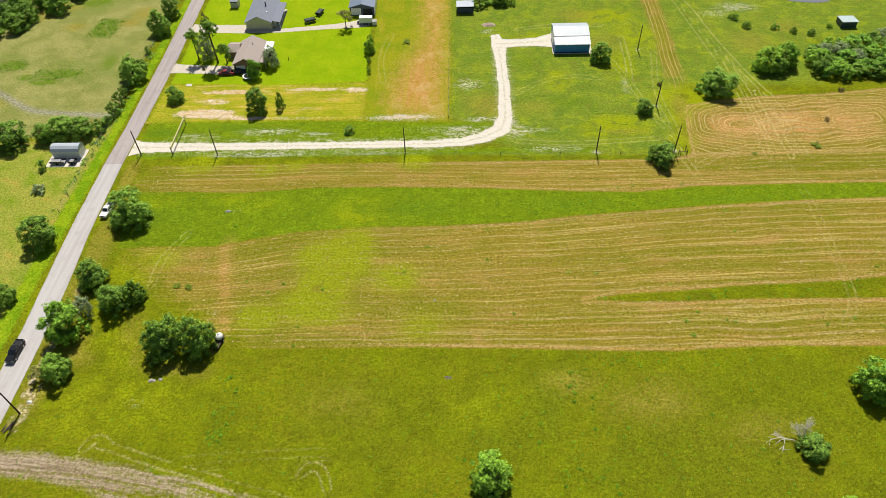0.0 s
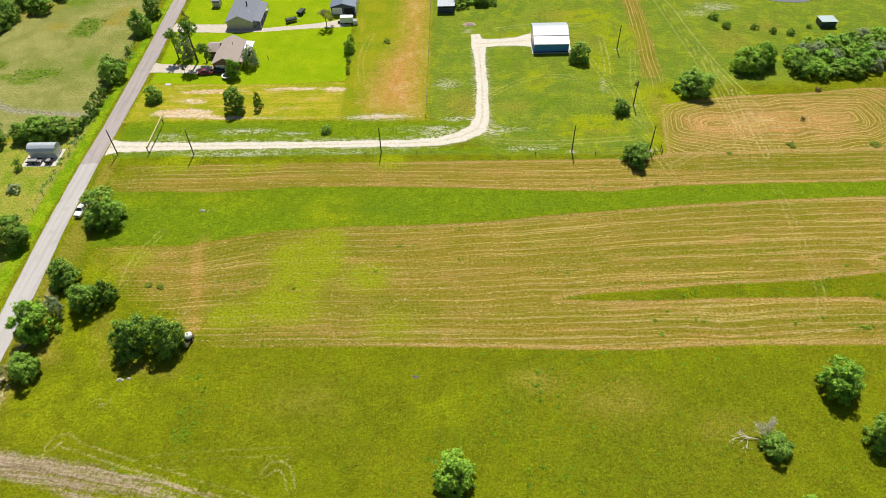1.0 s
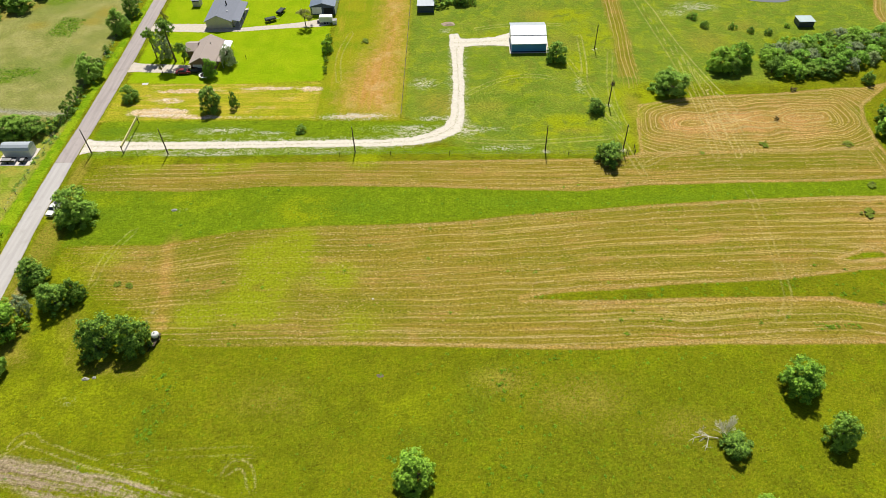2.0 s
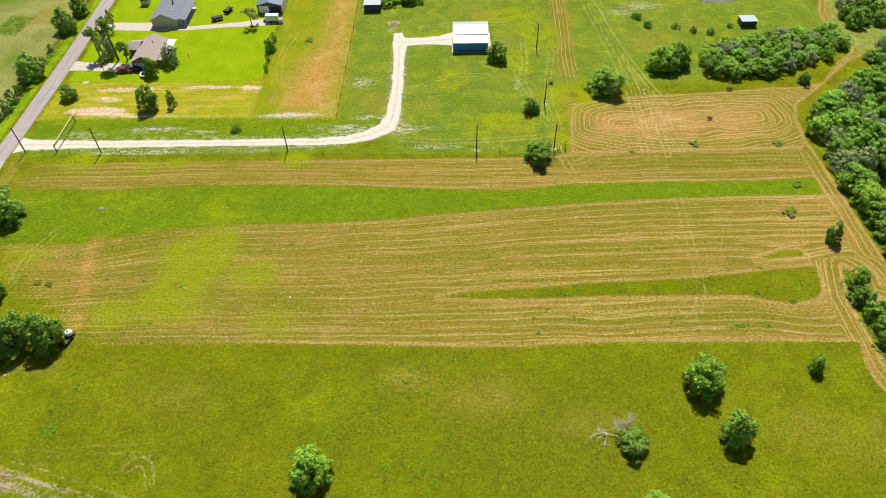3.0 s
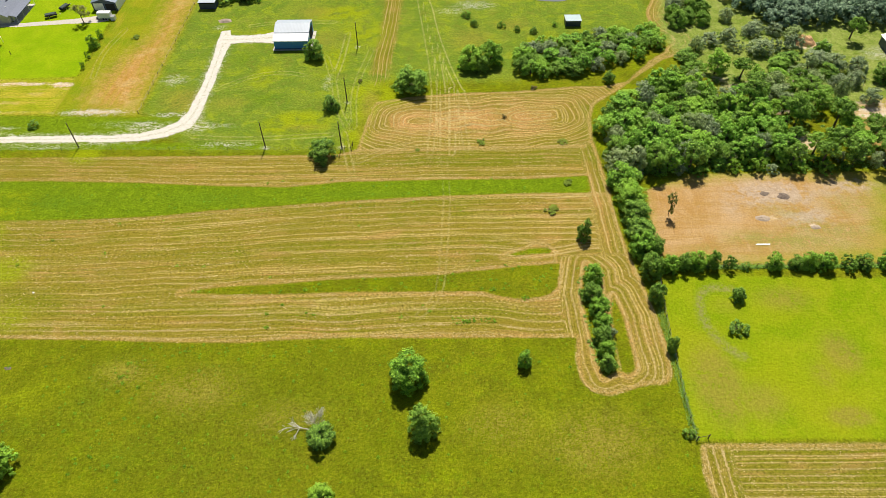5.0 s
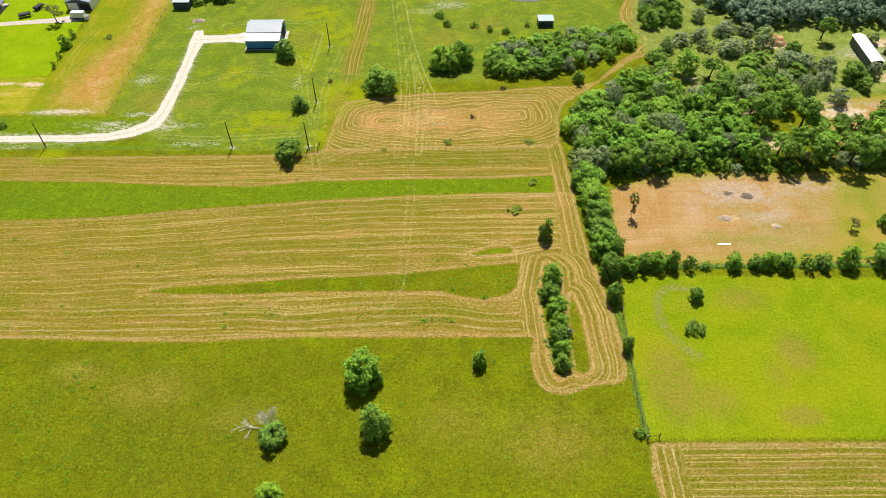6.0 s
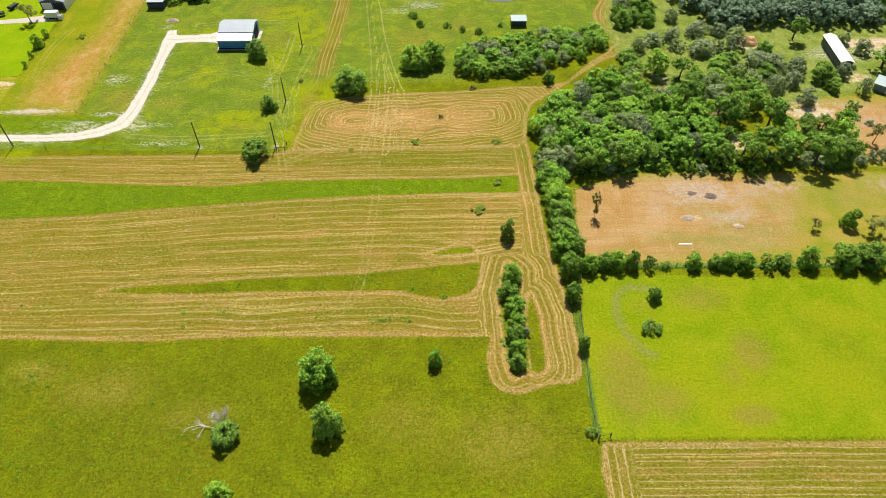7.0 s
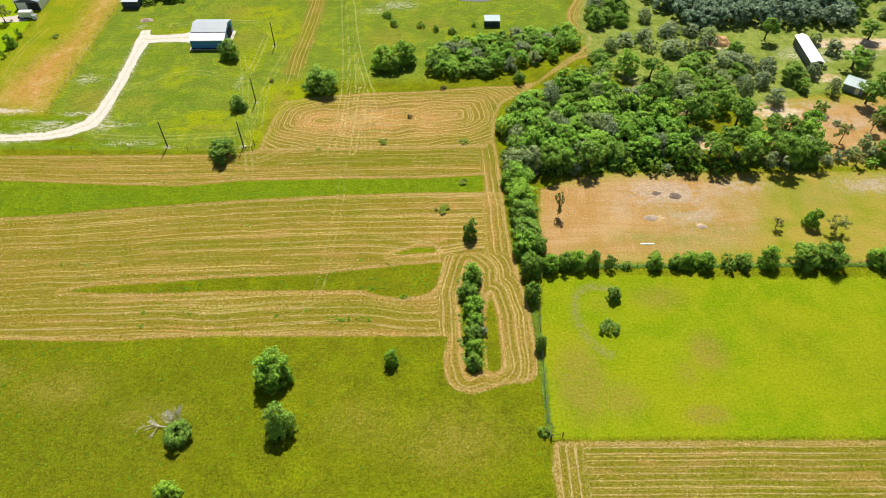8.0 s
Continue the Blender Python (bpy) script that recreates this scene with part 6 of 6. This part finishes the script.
def blue_barn():
    ob = thing("barn", pose(34.8, 190.9, 0), "blue metal barn with a white ribbed roof on gravel", "barn")
    gable(ob, 0, 10.9, 3.6, 11.2, 4.0, 5.1, WALL_BLUE, ROOF_WHITE, over=0.25)
    bm = extruded(bmesh.new(), [(0, 0), (3.55, 0), (3.55, 3.75), (0, 3.1)], 0.0, 10.9)
    part("lean_to", bm, WALL_BLUE, ob)
    part("lean_to_roof", slab(bmesh.new(), [(-0.2, -0.3, 3.2), (11.1, -0.3, 3.2), (11.1, 3.5, 3.92), (-0.2, 3.5, 3.92)], 0.1), ROOF_CHALK, ob)
    part("gutter", boxed(-0.2, 11.1, -0.42, -0.31, 3.02, 3.16), WHITE, ob)
    # thin near-black strip along the bottom of the front wall
    part("dark_foot_strip", boxed(0.0, 10.9, -0.06, -0.005, 0.0, 0.35), DARK, ob)
    part("bay_door", boxed(-0.06, -0.01, 4.4, 10.2, 0.0, 3.5), WHITE, ob, "white sliding bay door")
    # flat near-black panel stands in for the shade inside the east bay
    part("bay_shade_panel", boxed(10.91, 10.97, 5.0, 9.6, 0.0, 3.4), DARK, ob, "dark panel for the shaded open bay")
    for y in (3.7, 11.0):
        part("corner_post", boxed(10.9, 11.02, y, y + 0.18, 0, 3.9), WHITE, ob)
    pad = thing("concrete_pad", pose(34.4, 190.2, 0), "narrow concrete pad round the blue barn", "concrete pad")
    part("slab", boxed(-0.2, 12.4, 0.1, 12.0, 0.0, 0.05), CONCRETE, pad)


def slate_house():
    ob = thing("house", pose(-67.6, 208.4, 0), "beige single-storey house with slate-blue shingle roof", "house")
    gable(ob, 0, 8.6, 0.6, 17, 2.7, 4.7, BEIGE, ROOF_SLATE, "y", 0.5, 0.14)
    part("wing", boxed(8.65, 9.3, 2.2, 14, 0, 2.4), BEIGE, ob)
    part("porch_roof", slab(bmesh.new(), [(9.0, 0.8, 2.95), (11.7, 0.8, 2.4), (11.7, 14.4, 2.4), (9.0, 14.4, 2.95)], 0.12), ROOF_SLATE, ob)
    part("porch_floor", boxed(9.32, 11.6, 1.0, 14.2, 0, 0.12), CONCRETE, ob)
    for y in (1.0, 5.4, 9.8, 14.2):
        part("porch_post", rod(bmesh.new(), (11.4, y, 0.1), (11.4, y, 2.36), 0.08, 0.08, 8), WHITE, ob)
    part("chimney_pipe", rod(bmesh.new(), (5.7, 9.0, 3.6), (5.7, 9.0, 5.6), 0.22, 0.22, 10), BLACK, ob, "black stove pipe")
    part("roof_vent", rod(bmesh.new(), (6.7, 5.2, 3.3), (6.7, 5.2, 4.0), 0.2, 0.2, 8), WHITE, ob)


def brown_house():
    ob = thing("house", pose(-66.2, 182.6, 0), "brown-roofed brick house with a white side awning", "house")
    gable(ob, 0.2, 7.6, 0.5, 14.0, 2.6, 4.5, BRICK, ROOF_BROWN, "y", 0.45, 0.14)
    gable(ob, -3.2, 0.1, 8.2, 13.6, 2.4, 3.5, BRICK, ROOF_BROWN, "x", 0.35, 0.12, ("wing", "wing_roof"))
    part("awning", slab(bmesh.new(), [(8.15, 8.4, 2.6), (10.6, 8.4, 2.3), (10.6, 14.2, 2.3), (8.15, 14.2, 2.6)], 0.08), ROOF_WHITE_Y, ob, "white metal awning")
    for y in (8.6, 11.3, 14.0):
        part("awning_post", rod(bmesh.new(), (10.4, y, 0), (10.4, y, 2.25), 0.05, 0.05, 6), WHITE, ob)
    part("patio_roof", slab(bmesh.new(), [(8.15, 1.6, 2.5), (10.0, 1.6, 2.25), (10.0, 8.3, 2.25), (8.15, 8.3, 2.5)], 0.08), ROOF_BROWN, ob)
    for y in (1.8, 5.0):
        part("patio_post", rod(bmesh.new(), (9.8, y, 0), (9.8, y, 2.2), 0.06, 0.06, 6), WHITE, ob)
    part("garage_door", boxed(0.9, 3.7, 0.43, 0.49, 0, 2.1), WHITE, ob)
    part("ridge_vent", rod(bmesh.new(), (4.9, 9.5, 4.0), (4.9, 9.5, 4.75), 0.12, 0.12, 8), GREYBOX, ob)


def blue_shed():
    ob = thing("garage", pose(-33.2, 217.4, 0), "dark grey-blue metal garage with open white door", "garage")
    gable(ob, 0, 8.4, 0, 12, 3.0, 4.2, WALL_DARKBLUE, ROOF_BLUE, "y", 0.3, 0.1)
    part("roller_door", boxed(0.5, 3.9, -0.07, -0.01, 0.3, 2.7), WHITE, ob)
    # no opening here: the bay's inner shade is a dark plate
    part("open_bay_shade", boxed(4.6, 7.8, -0.06, -0.01, 0.0, 2.5), DARK, ob)
    part("trim", boxed(8.45, 8.6, -0.1, 12, 0, 3.0), WHITE, ob)


def small_shed(x, y, w, d, h, roof, wall, label, rot=0.0):
    ob = thing("shed", pose(x, y, 0, 0, 0, rot), label, "shed")
    part("back_wall", boxed(0, w, d - 0.08, d, 0, h - 0.1), wall, ob)
    part("side_wall", boxed(0, 0.08, 0.1, d - 0.08, 0, h - 0.1), wall, ob)
    part("side_wall", boxed(w - 0.08, w, 0.1, d - 0.08, 0, h - 0.1), wall, ob)
    part("front_wall", boxed(0.08, w - 0.08, 0.1, 0.18, 0, h * 0.8), wall, ob)
    part("roof", slab(bmesh.new(), [(-0.2, -0.3, h + 0.25), (w + 0.2, -0.3, h + 0.25), (w + 0.2, d + 0.2, h), (-0.2, d + 0.2, h)], 0.09), roof, ob)
    return ob


def long_barn():
    ob = thing("barn", pose(227.6, 175.6, 0, 0, 0, -2), "long open-sided pole barn with a bright white roof", "barn")
    gable(ob, 0.4, 3.9, 0.3, 15.6, 3.0, 3.6, WALL_DARKBLUE, ROOF_WHITE_Y, "y", 0.35, 0.08)
    # dark plate on the closed gable end paints the shade under the roof
    part("front_bay_shade", boxed(0.6, 3.7, 0.22, 0.29, 0, 2.7), DARK, ob)


def grey_shed():
    ob = thing("shed", pose(233.9, 165.6, 0, 0, 0, -38), "small blue-walled shed with a pale green-white roof", "shed")
    gable(ob, 0, 5.6, 0, 5.2, 2.3, 3.0, WALL_PALEBLUE, ROOF_MINT, "x", 0.3, 0.08)
    part("door", boxed(3.4, 4.6, -0.07, -0.01, 0, 2.0), WHITE, ob)


def gambrel_shed():
    ob = thing("shed", pose(-106.4, 141.2, 0), "white metal shed with a rounded gambrel roof", "shed")
    part("walls", boxed(0, 7.4, 0, 3.4, 0, 2.3), WALL_WHITE, ob)
    prof = [(-0.15, 2.3), (0.35, 3.0), (1.1, 3.45), (1.7, 3.55), (2.3, 3.45), (3.05, 3.0), (3.55, 2.3)]
    part("roof", extruded(bmesh.new(), prof, -0.15, 7.55), ROOF_WHITE, ob)
    pad = thing("concrete_pad", pose(-107.6, 137.6, 0), "dirty concrete pad in front of the white shed", "concrete pad")
    part("slab", boxed(0, 9.4, 0, 7.4, 0, 0.06, bevel=0.01), CONCRETE, pad)
    for x, w, c, lab in ((-106.4, 4.0, GREYBOX, "flat utility trailer loaded with grey junk"), (-101.4, 2.0, DARK, "small dark cart parked on the concrete pad")):
        tr = thing("utility_trailer", pose(x, 138.4, 0.06), lab, "trailer")
        part("deck", boxed(0, w, 0, 1.6, 0.5, 0.62, bevel=0.02), c, tr)
        part("side_rail", boxed(0, w, 0.0, 0.06, 0.62, 1.0), BLACK, tr)
        part("side_rail", boxed(0, w, 1.54, 1.6, 0.62, 1.0), BLACK, tr)
        for wy in (-0.12, 1.6):
            part("wheel", rod(bmesh.new(), (w * 0.5, wy, 0.3), (w * 0.5, wy + 0.12, 0.3), 0.3, 0.3, 14), RUBBER, tr)
        part("load", boxed(0.3, w * 0.7, 0.2, 1.4, 0.63, 0.95, bevel=0.08), GREYBOX, tr)


blue_barn()
slate_house()
brown_house()
blue_shed()
long_barn()
grey_shed()
gambrel_shed()
small_shed(3.9, 217.6, 5.6, 4.4, 2.4, ROOF_WHITE, WALL_DARKBLUE, "small open shed with a white metal roof")
small_shed(130.0, 203.6, 4.9, 4.2, 1.9, ROOF_MINT, WALL_DARKBLUE, "dark shed with a pale mint metal roof in pasture")
def small_slab(x, y, w, d):
    ob = thing("concrete_cover", pose(x, y, 0), "small pale concrete cover set in the lawn", "concrete cover")
    part("slab", boxed(0, w, 0, d, 0, 0.12, bevel=0.02), CONCRETE, ob)


small_slab(-79.6, 175.3, 1.8, 1.1)
lawn_post = thing("garden_post", pose(-50.2, 189.4, 0), "short dark post standing alone on the lawn", "post")
part("post", rod(bmesh.new(), (0, 0, -0.1), (0, 0, 1.2), 0.11, 0.09, 8), POLE_WOOD, lawn_post)
part("finial", rod(bmesh.new(), (0, 0, 1.2), (0, 0, 1.32), 0.13, 0.05, 8), BLACK, lawn_post)
small_shed(-76.5, 224.5, 2.6, 3.0, 2.2, ROOF_SLATE, BEIGE, "small garden shed on the upper lawn")


# ---- vehicles ----
def wheels(ob, length, width, r, xs):
    for x in xs:
        for y in (-width / 2, width / 2):
            s = 1 if y > 0 else -1
            w = part("wheel", rod(bmesh.new(), (x, y - s * 0.24, r), (x, y + s * 0.01, r), r, r, 18), RUBBER, ob)
            part("rim", rod(bmesh.new(), (x, y + s * 0.0, r), (x, y + s * 0.03, r), r * 0.6, r * 0.55, 12), CHROME, w)


def pickup(x, y, z, turn, paint, label, size=0.92):
    """Nose along +x of its own frame."""
    ob = thing("pickup_truck", pose(x, y, z, 0, 0, turn) @ Matrix.Scale(size, 4), label, "pickup truck")
    part("body", extruded(bmesh.new(), [(-0.98, 0.45), (0.98, 0.45), (1.0, 0.95), (0.95, 1.08), (-0.95, 1.08), (-1.0, 0.95)], -2.85, 2.8), paint, ob)
    hood = slab(bmesh.new(), [(1.25, -0.9, 1.2), (2.75, -0.86, 1.1), (2.75, 0.86, 1.1), (1.25, 0.9, 1.2)], 0.14)
    part("hood", hood, paint, ob)
    bm = bmesh.new()
    a = [bm.verts.new(v) for v in ((-1.0, -0.9, 1.08), (1.3, -0.9, 1.15), (1.3, 0.9, 1.15), (-1.0, 0.9, 1.08))]
    b = [bm.verts.new(v) for v in ((-0.85, -0.72, 1.86), (0.45, -0.72, 1.88), (0.45, 0.72, 1.88), (-0.85, 0.72, 1.86))]
    bm.faces.new(a[::-1])
    bm.faces.new(b)
    for i in range(4):
        bm.faces.new((a[i], a[(i + 1) % 4], b[(i + 1) % 4], b[i]))
    bmesh.ops.bevel(bm, geom=list(bm.edges), offset=0.06, segments=2, affect="EDGES")
    part("cab", bm, paint, ob)
    part("windshield", slab(bmesh.new(), [(1.25, -0.78, 1.24), (0.58, -0.66, 1.83), (0.58, 0.66, 1.83), (1.25, 0.78, 1.24)], 0.02), TINT, ob)
    part("rear_window", slab(bmesh.new(), [(-1.03, -0.66, 1.3), (-0.93, -0.6, 1.74), (-0.93, 0.6, 1.74), (-1.03, 0.66, 1.3)], 0.02), TINT, ob)
    for s in (-1, 1):
        part("side_window", boxed(-0.7, 0.6, s * 0.84 - 0.02, s * 0.84 + 0.02, 1.28, 1.68), TINT, ob)
        part("bed_side", boxed(-2.85, -1.05, s * 0.93 - 0.06, s * 0.93 + 0.06, 1.08, 1.36, bevel=0.02), paint, ob)
        part("headlight", boxed(2.78, 2.84, s * 0.72 - 0.18, s * 0.72 + 0.18, 0.82, 1.02), WHITE, ob)
        part("mirror", boxed(0.75, 0.95, s * 1.1 - 0.1, s * 1.1 + 0.1, 1.25, 1.45, bevel=0.02), BLACK, ob)
    part("tailgate", boxed(-2.92, -2.84, -0.9, 0.9, 0.7, 1.36, bevel=0.02), paint, ob)
    part("bed_floor", boxed(-2.8, -1.05, -0.85, 0.85, 1.082, 1.11), DARK, ob)
    part("bumper", boxed(2.8, 2.95, -0.95, 0.95, 0.45, 0.68, bevel=0.03), CHROME, ob)
    part("bumper", boxed(-3.05, -2.9, -0.95, 0.95, 0.45, 0.65, bevel=0.03), CHROME, ob)
    part("grille", boxed(2.8, 2.86, -0.5, 0.5, 0.72, 1.02), BLACK, ob)
    wheels(ob, 5.8, 1.96, 0.4, (-1.75, 1.85))
    return ob


def sedan(x, y, turn, paint, label):
    ob = thing("car", pose(x, y, 0.03, 0, 0, turn), label, "car")
    part("body", extruded(bmesh.new(), [(-0.88, 0.3), (0.88, 0.3), (0.9, 0.7), (0.82, 0.92), (-0.82, 0.92), (-0.9, 0.7)], -2.3, 2.3), paint, ob)
    bm = bmesh.new()
    a = [bm.verts.new(v) for v in ((-1.7, -0.8, 0.92), (1.1, -0.8, 0.92), (1.1, 0.8, 0.92), (-1.7, 0.8, 0.92))]
    b = [bm.verts.new(v) for v in ((-1.0, -0.62, 1.42), (0.3, -0.62, 1.42), (0.3, 0.62, 1.42), (-1.0, 0.62, 1.42))]
    bm.faces.new(a[::-1])
    bm.faces.new(b)
    for i in range(4):
        bm.faces.new((a[i], a[(i + 1) % 4], b[(i + 1) % 4], b[i]))
    part("cabin", bm, TINT, ob)
    part("roof", boxed(-1.0, 0.3, -0.62, 0.62, 1.424, 1.46), paint, ob)
    wheels(ob, 4.6, 1.8, 0.33, (-1.4, 1.45))


pickup(-88.6, 77.8, 0.07, -92, BLACK, "black four-door pickup truck on the pale road")
pickup(-84.1, 120.0, 0.03, -97, WHITE, "white pickup truck parked at the road edge")
sedan(-68.2, 181.6, 3, RED, "red car parked on the house driveway")
sedan(-64.6, 182.2, 0, BLACK, "dark car parked beside the brown house")


# ---- yard things ----
def tank_trailer():
    ob = thing("tank_trailer", pose(-46.8, 80.2, 0, 0, 0, 80), "white round tank on a small rusty trailer", "tank trailer")
    bm = bmesh.new()
    bmesh.ops.create_uvsphere(bm, u_segments=24, v_segments=12, radius=0.8)
    bmesh.ops.transform(bm, matrix=Matrix.Translation((0.6, 0, 1.33)) @ Matrix.Diagonal((1.05, 1, 0.85, 1)), verts=bm.verts)
    part("tank", bm, WHITE, ob)
    part("tank_lid", rod(bmesh.new(), (0.6, 0, 1.98), (0.6, 0, 2.12), 0.22, 0.2, 12), GREYBOX, ob)
    part("frame_deck", boxed(-1.8, 1.6, -0.7, 0.7, 0.5, 0.66, bevel=0.02), BARK, ob)
    part("drawbar", boxed(-3.2, -1.8, -0.06, 0.06, 0.5, 0.6), BLACK, ob)
    wheels(ob, 3, 1.7, 0.36, (0.3,))


def trampoline(x, y):
    ob = thing("trampoline", pose(x, y, 0), "round trampoline with a pale edge pad", "trampoline")
    bm = bmesh.new()
    n, r0, r1 = 32, 1.35, 1.75
    ring = [[bm.verts.new((r * math.cos(2 * math.pi * i / n), r * math.sin(2 * math.pi * i / n), z)) for i in range(n)] for r, z in ((r0, 0.82), (r1, 0.84), (r1, 0.74), (r0, 0.74))]
    for k in range(4):
        for i in range(n):
            bm.faces.new((ring[k][i], ring[k][(i + 1) % n], ring[(k + 1) % 4][(i + 1) % n], ring[(k + 1) % 4][i]))
    part("edge_pad", bm, WHITE, ob)
    part("mat", rod(bmesh.new(), (0, 0, 0.77), (0, 0, 0.79), 1.34, 1.34, 32), BLACK, ob)
    for i in range(6):
        t = i * math.pi / 3
        part("leg", rod(bmesh.new(), (1.6 * math.cos(t), 1.6 * math.sin(t), 0), (1.55 * math.cos(t), 1.55 * math.sin(t), 0.74), 0.04, 0.04, 6), GREYBOX, ob)


def enclosed_trailer():
    ob = thing("cargo_trailer", pose(-29.4, 210.9, 0), "white enclosed cargo trailer parked by the garage", "trailer")
    part("body", boxed(0, 4.4, 0, 2.0, 0.5, 2.5, bevel=0.12), WHITE, ob)
    part("chassis", boxed(-0.9, 4.4, 0.3, 1.7, 0.36, 0.49), BLACK, ob)
    for y in (-0.02, 1.82):
        for x in (1.8, 2.7):
            part("wheel", rod(bmesh.new(), (x, y, 0.34), (x, y + 0.2, 0.34), 0.34, 0.34, 14), RUBBER, ob)
    box_ob = thing("storage_box", pose(-24.9, 210.4, 0), "white storage box beside the cargo trailer", "box")
    part("bin", boxed(0, 1.4, 0, 1.6, 0, 1.3, bevel=0.05), WHITE, box_ob)
    part("cover", boxed(-0.05, 1.45, -0.05, 1.65, 1.31, 1.4, bevel=0.02), GREYBOX, box_ob)


def boat_trailer(x, y, turn, label):
    ob = thing("boat_trailer", pose(x, y, 0, 0, 0, turn), label, "boat trailer")
    prof = [(-0.95, 1.1), (-0.6, 0.55), (0, 0.42), (0.6, 0.55), (0.95, 1.1), (0.8, 1.12), (0, 0.9), (-0.8, 1.12)]
    part("hull", extruded(bmesh.new(), prof, -1.9, 1.9), DARK, ob)
    part("deck", boxed(-1.7, 1.4, -0.78, 0.78, 1.0, 1.3, bevel=0.08), TARP, ob)
    part("drawbar", boxed(1.9, 3.2, -0.07, 0.07, 0.4, 0.52), CHROME, ob)
    wheels(ob, 3, 2.0, 0.32, (-0.5,))


tank_trailer()
trampoline(-61.0, 179.4)
enclosed_trailer()
boat_trailer(-46.6, 213.4, 25, "dark boat on a trailer parked on the lawn")
boat_trailer(-44.0, 219.0, 70, "dark covered boat on a trailer on grass")


def heap(name, x, y, rx, ry, h, material, label, category, seed, lumps=1.0):
    """An uneven mound resting on the ground."""
    bm = bmesh.new()
    n, m = 22, 8
    rings = []
    for j in range(m + 1):
        k = j / m
        ring = []
        for i in range(n):
            t = 2 * math.pi * i / n
            w = 1 + 0.25 * noise.noise((math.cos(t) * 1.3, math.sin(t) * 1.3, seed)) * lumps
            ring.append(bm.verts.new((math.cos(t) * rx * k * w, math.sin(t) * ry * k * w, h * (1 - k * k) * (1 + 0.5 * lumps * noise.noise((math.cos(t) * k * 3, math.sin(t) * k * 3, seed + 4))) - 0.03 * k)))
        rings.append(ring)
    for j in range(m):
        for i in range(n):
            q = (rings[j][i], rings[j][(i + 1) % n], rings[j + 1][(i + 1) % n], rings[j + 1][i])
            bm.faces.new(q) if j else bm.faces.new((rings[1][i], rings[1][(i + 1) % n], rings[0][i]))
    me = bpy.data.meshes.new(name)
    bmesh.ops.remove_doubles(bm, verts=rings[0], dist=0.05)
    bmesh.ops.recalc_face_normals(bm, faces=bm.faces)
    bm.to_mesh(me)
    bm.free()
    me.materials.append(material)
    ob = new(name, me)
    ob.location = (x, y, 0)
    return tagged(ob, label, category)


heap("rock", -2.0, 90.9, 0.25, 0.2, 0.22, WHITE, "small white stone lying in the mown field", "rock", 12, 0.8)
heap("burn_pile", 174.1, 120.3, 1.6, 1.3, 0.34, ASH, "charred burn pile on the bare yard", "burn pile", 1, 1.6)
heap("burn_pile", 169.6, 121.2, 1.3, 0.9, 0.14, ASH, "small grey ash pile on bare soil", "burn pile", 2, 1.6)
heap("spoil_heap", 166.4, 112.6, 2.0, 1.1, 0.3, STRAWDUST, "low pale spoil heap on the bare yard", "spoil heap", 3)
heap("spoil_heap", 178, 109.4, 1.2, 0.8, 0.25, STRAWDUST, "low pale spoil heap on the bare yard", "spoil heap", 4)
heap("sand_pile", 205.2, 192.4, 3.6, 3.0, 2.3, SAND, "tall orange sand pile among scrub trees", "sand pile", 5, 0.6)
heap("rubble_pile", 14.6, 209.5, 2.6, 1.4, 0.5, STRAWDUST, "pale rubble pile at the end of the drive", "rubble pile", 6, 1.4)
heap("ash_patch", 0.9, 71.3, 0.8, 0.5, 0.16, ASH, "small grey ash heap in the meadow", "ash heap", 7, 1.4)
heap("rock", -53.9, 119.7, 0.9, 0.5, 0.3, ROCK, "pale rock lying in the unmown strip", "rock", 8, 1.2)
heap("rock", -58.3, 71.0, 0.8, 0.5, 0.3, ROCK, "grey rock lying in the meadow grass", "rock", 9, 1.2)
heap("rock", -56.6, 71.3, 0.5, 0.35, 0.25, ROCK, "grey rock lying in the meadow grass", "rock", 10, 1.2)
heap("rock", -81.0, 66.4, 0.6, 0.4, 0.3, WHITE, "whitish rock beside the roadside pole", "rock", 11, 1.2)


def brush_pile():
    ob = thing("log_pile", pose(-82.6, 60.6, 0), "brown fallen logs and branches by the road", "log pile")
    rng = random.Random(12)
    for i in range(7):
        a = Vector((rng.uniform(-1.2, 0.6), rng.uniform(-1.4, 0.8), 0.12))
        b = a + Vector((rng.uniform(0.4, 1.4), rng.uniform(0.8, 2.2), rng.uniform(0.0, 0.5)))
        part("log", rod(bmesh.new(), a, b, 0.13, 0.08, 6), BARK, ob)


brush_pile()


def pond():
    bm = bmesh.new()
    ring = []
    for i in range(48):
        t = 2 * math.pi * i / 48
        w = 1 + 0.18 * noise.noise((math.cos(t) * 1.2, math.sin(t) * 1.2, 3))
        ring.append(bm.verts.new((math.cos(t) * 10 * w, math.sin(t) * 4.6 * w, 0.06)))
    bm.faces.new(ring)
    me = bpy.data.meshes.new("pond")
    bm.to_mesh(me)
    bm.free()
    me.materials.append(painted("still grey water", (0.16, 0.17, 0.17), 0.08, 0, 0.1, 0.3, 0.6))
    ob = new("pond", me)
    ob.location = (126.8, 225.6, 0)
    tagged(ob, "still grey stock pond in the north pasture", "pond", kind="structure")


pond()
plank = tagged(new("plank_bundle"), "long pale plank lying on the bare yard", "plank")
plank.location = (163.7, 104.0, 0)
part("board", boxed(-1.7, 1.6, -0.28, -0.04, 0.0, 0.1, bevel=0.01), WHITE, plank)
part("board", boxed(-1.4, 1.7, 0.0, 0.16, 0.0, 0.08, bevel=0.01), WHITE, plank)
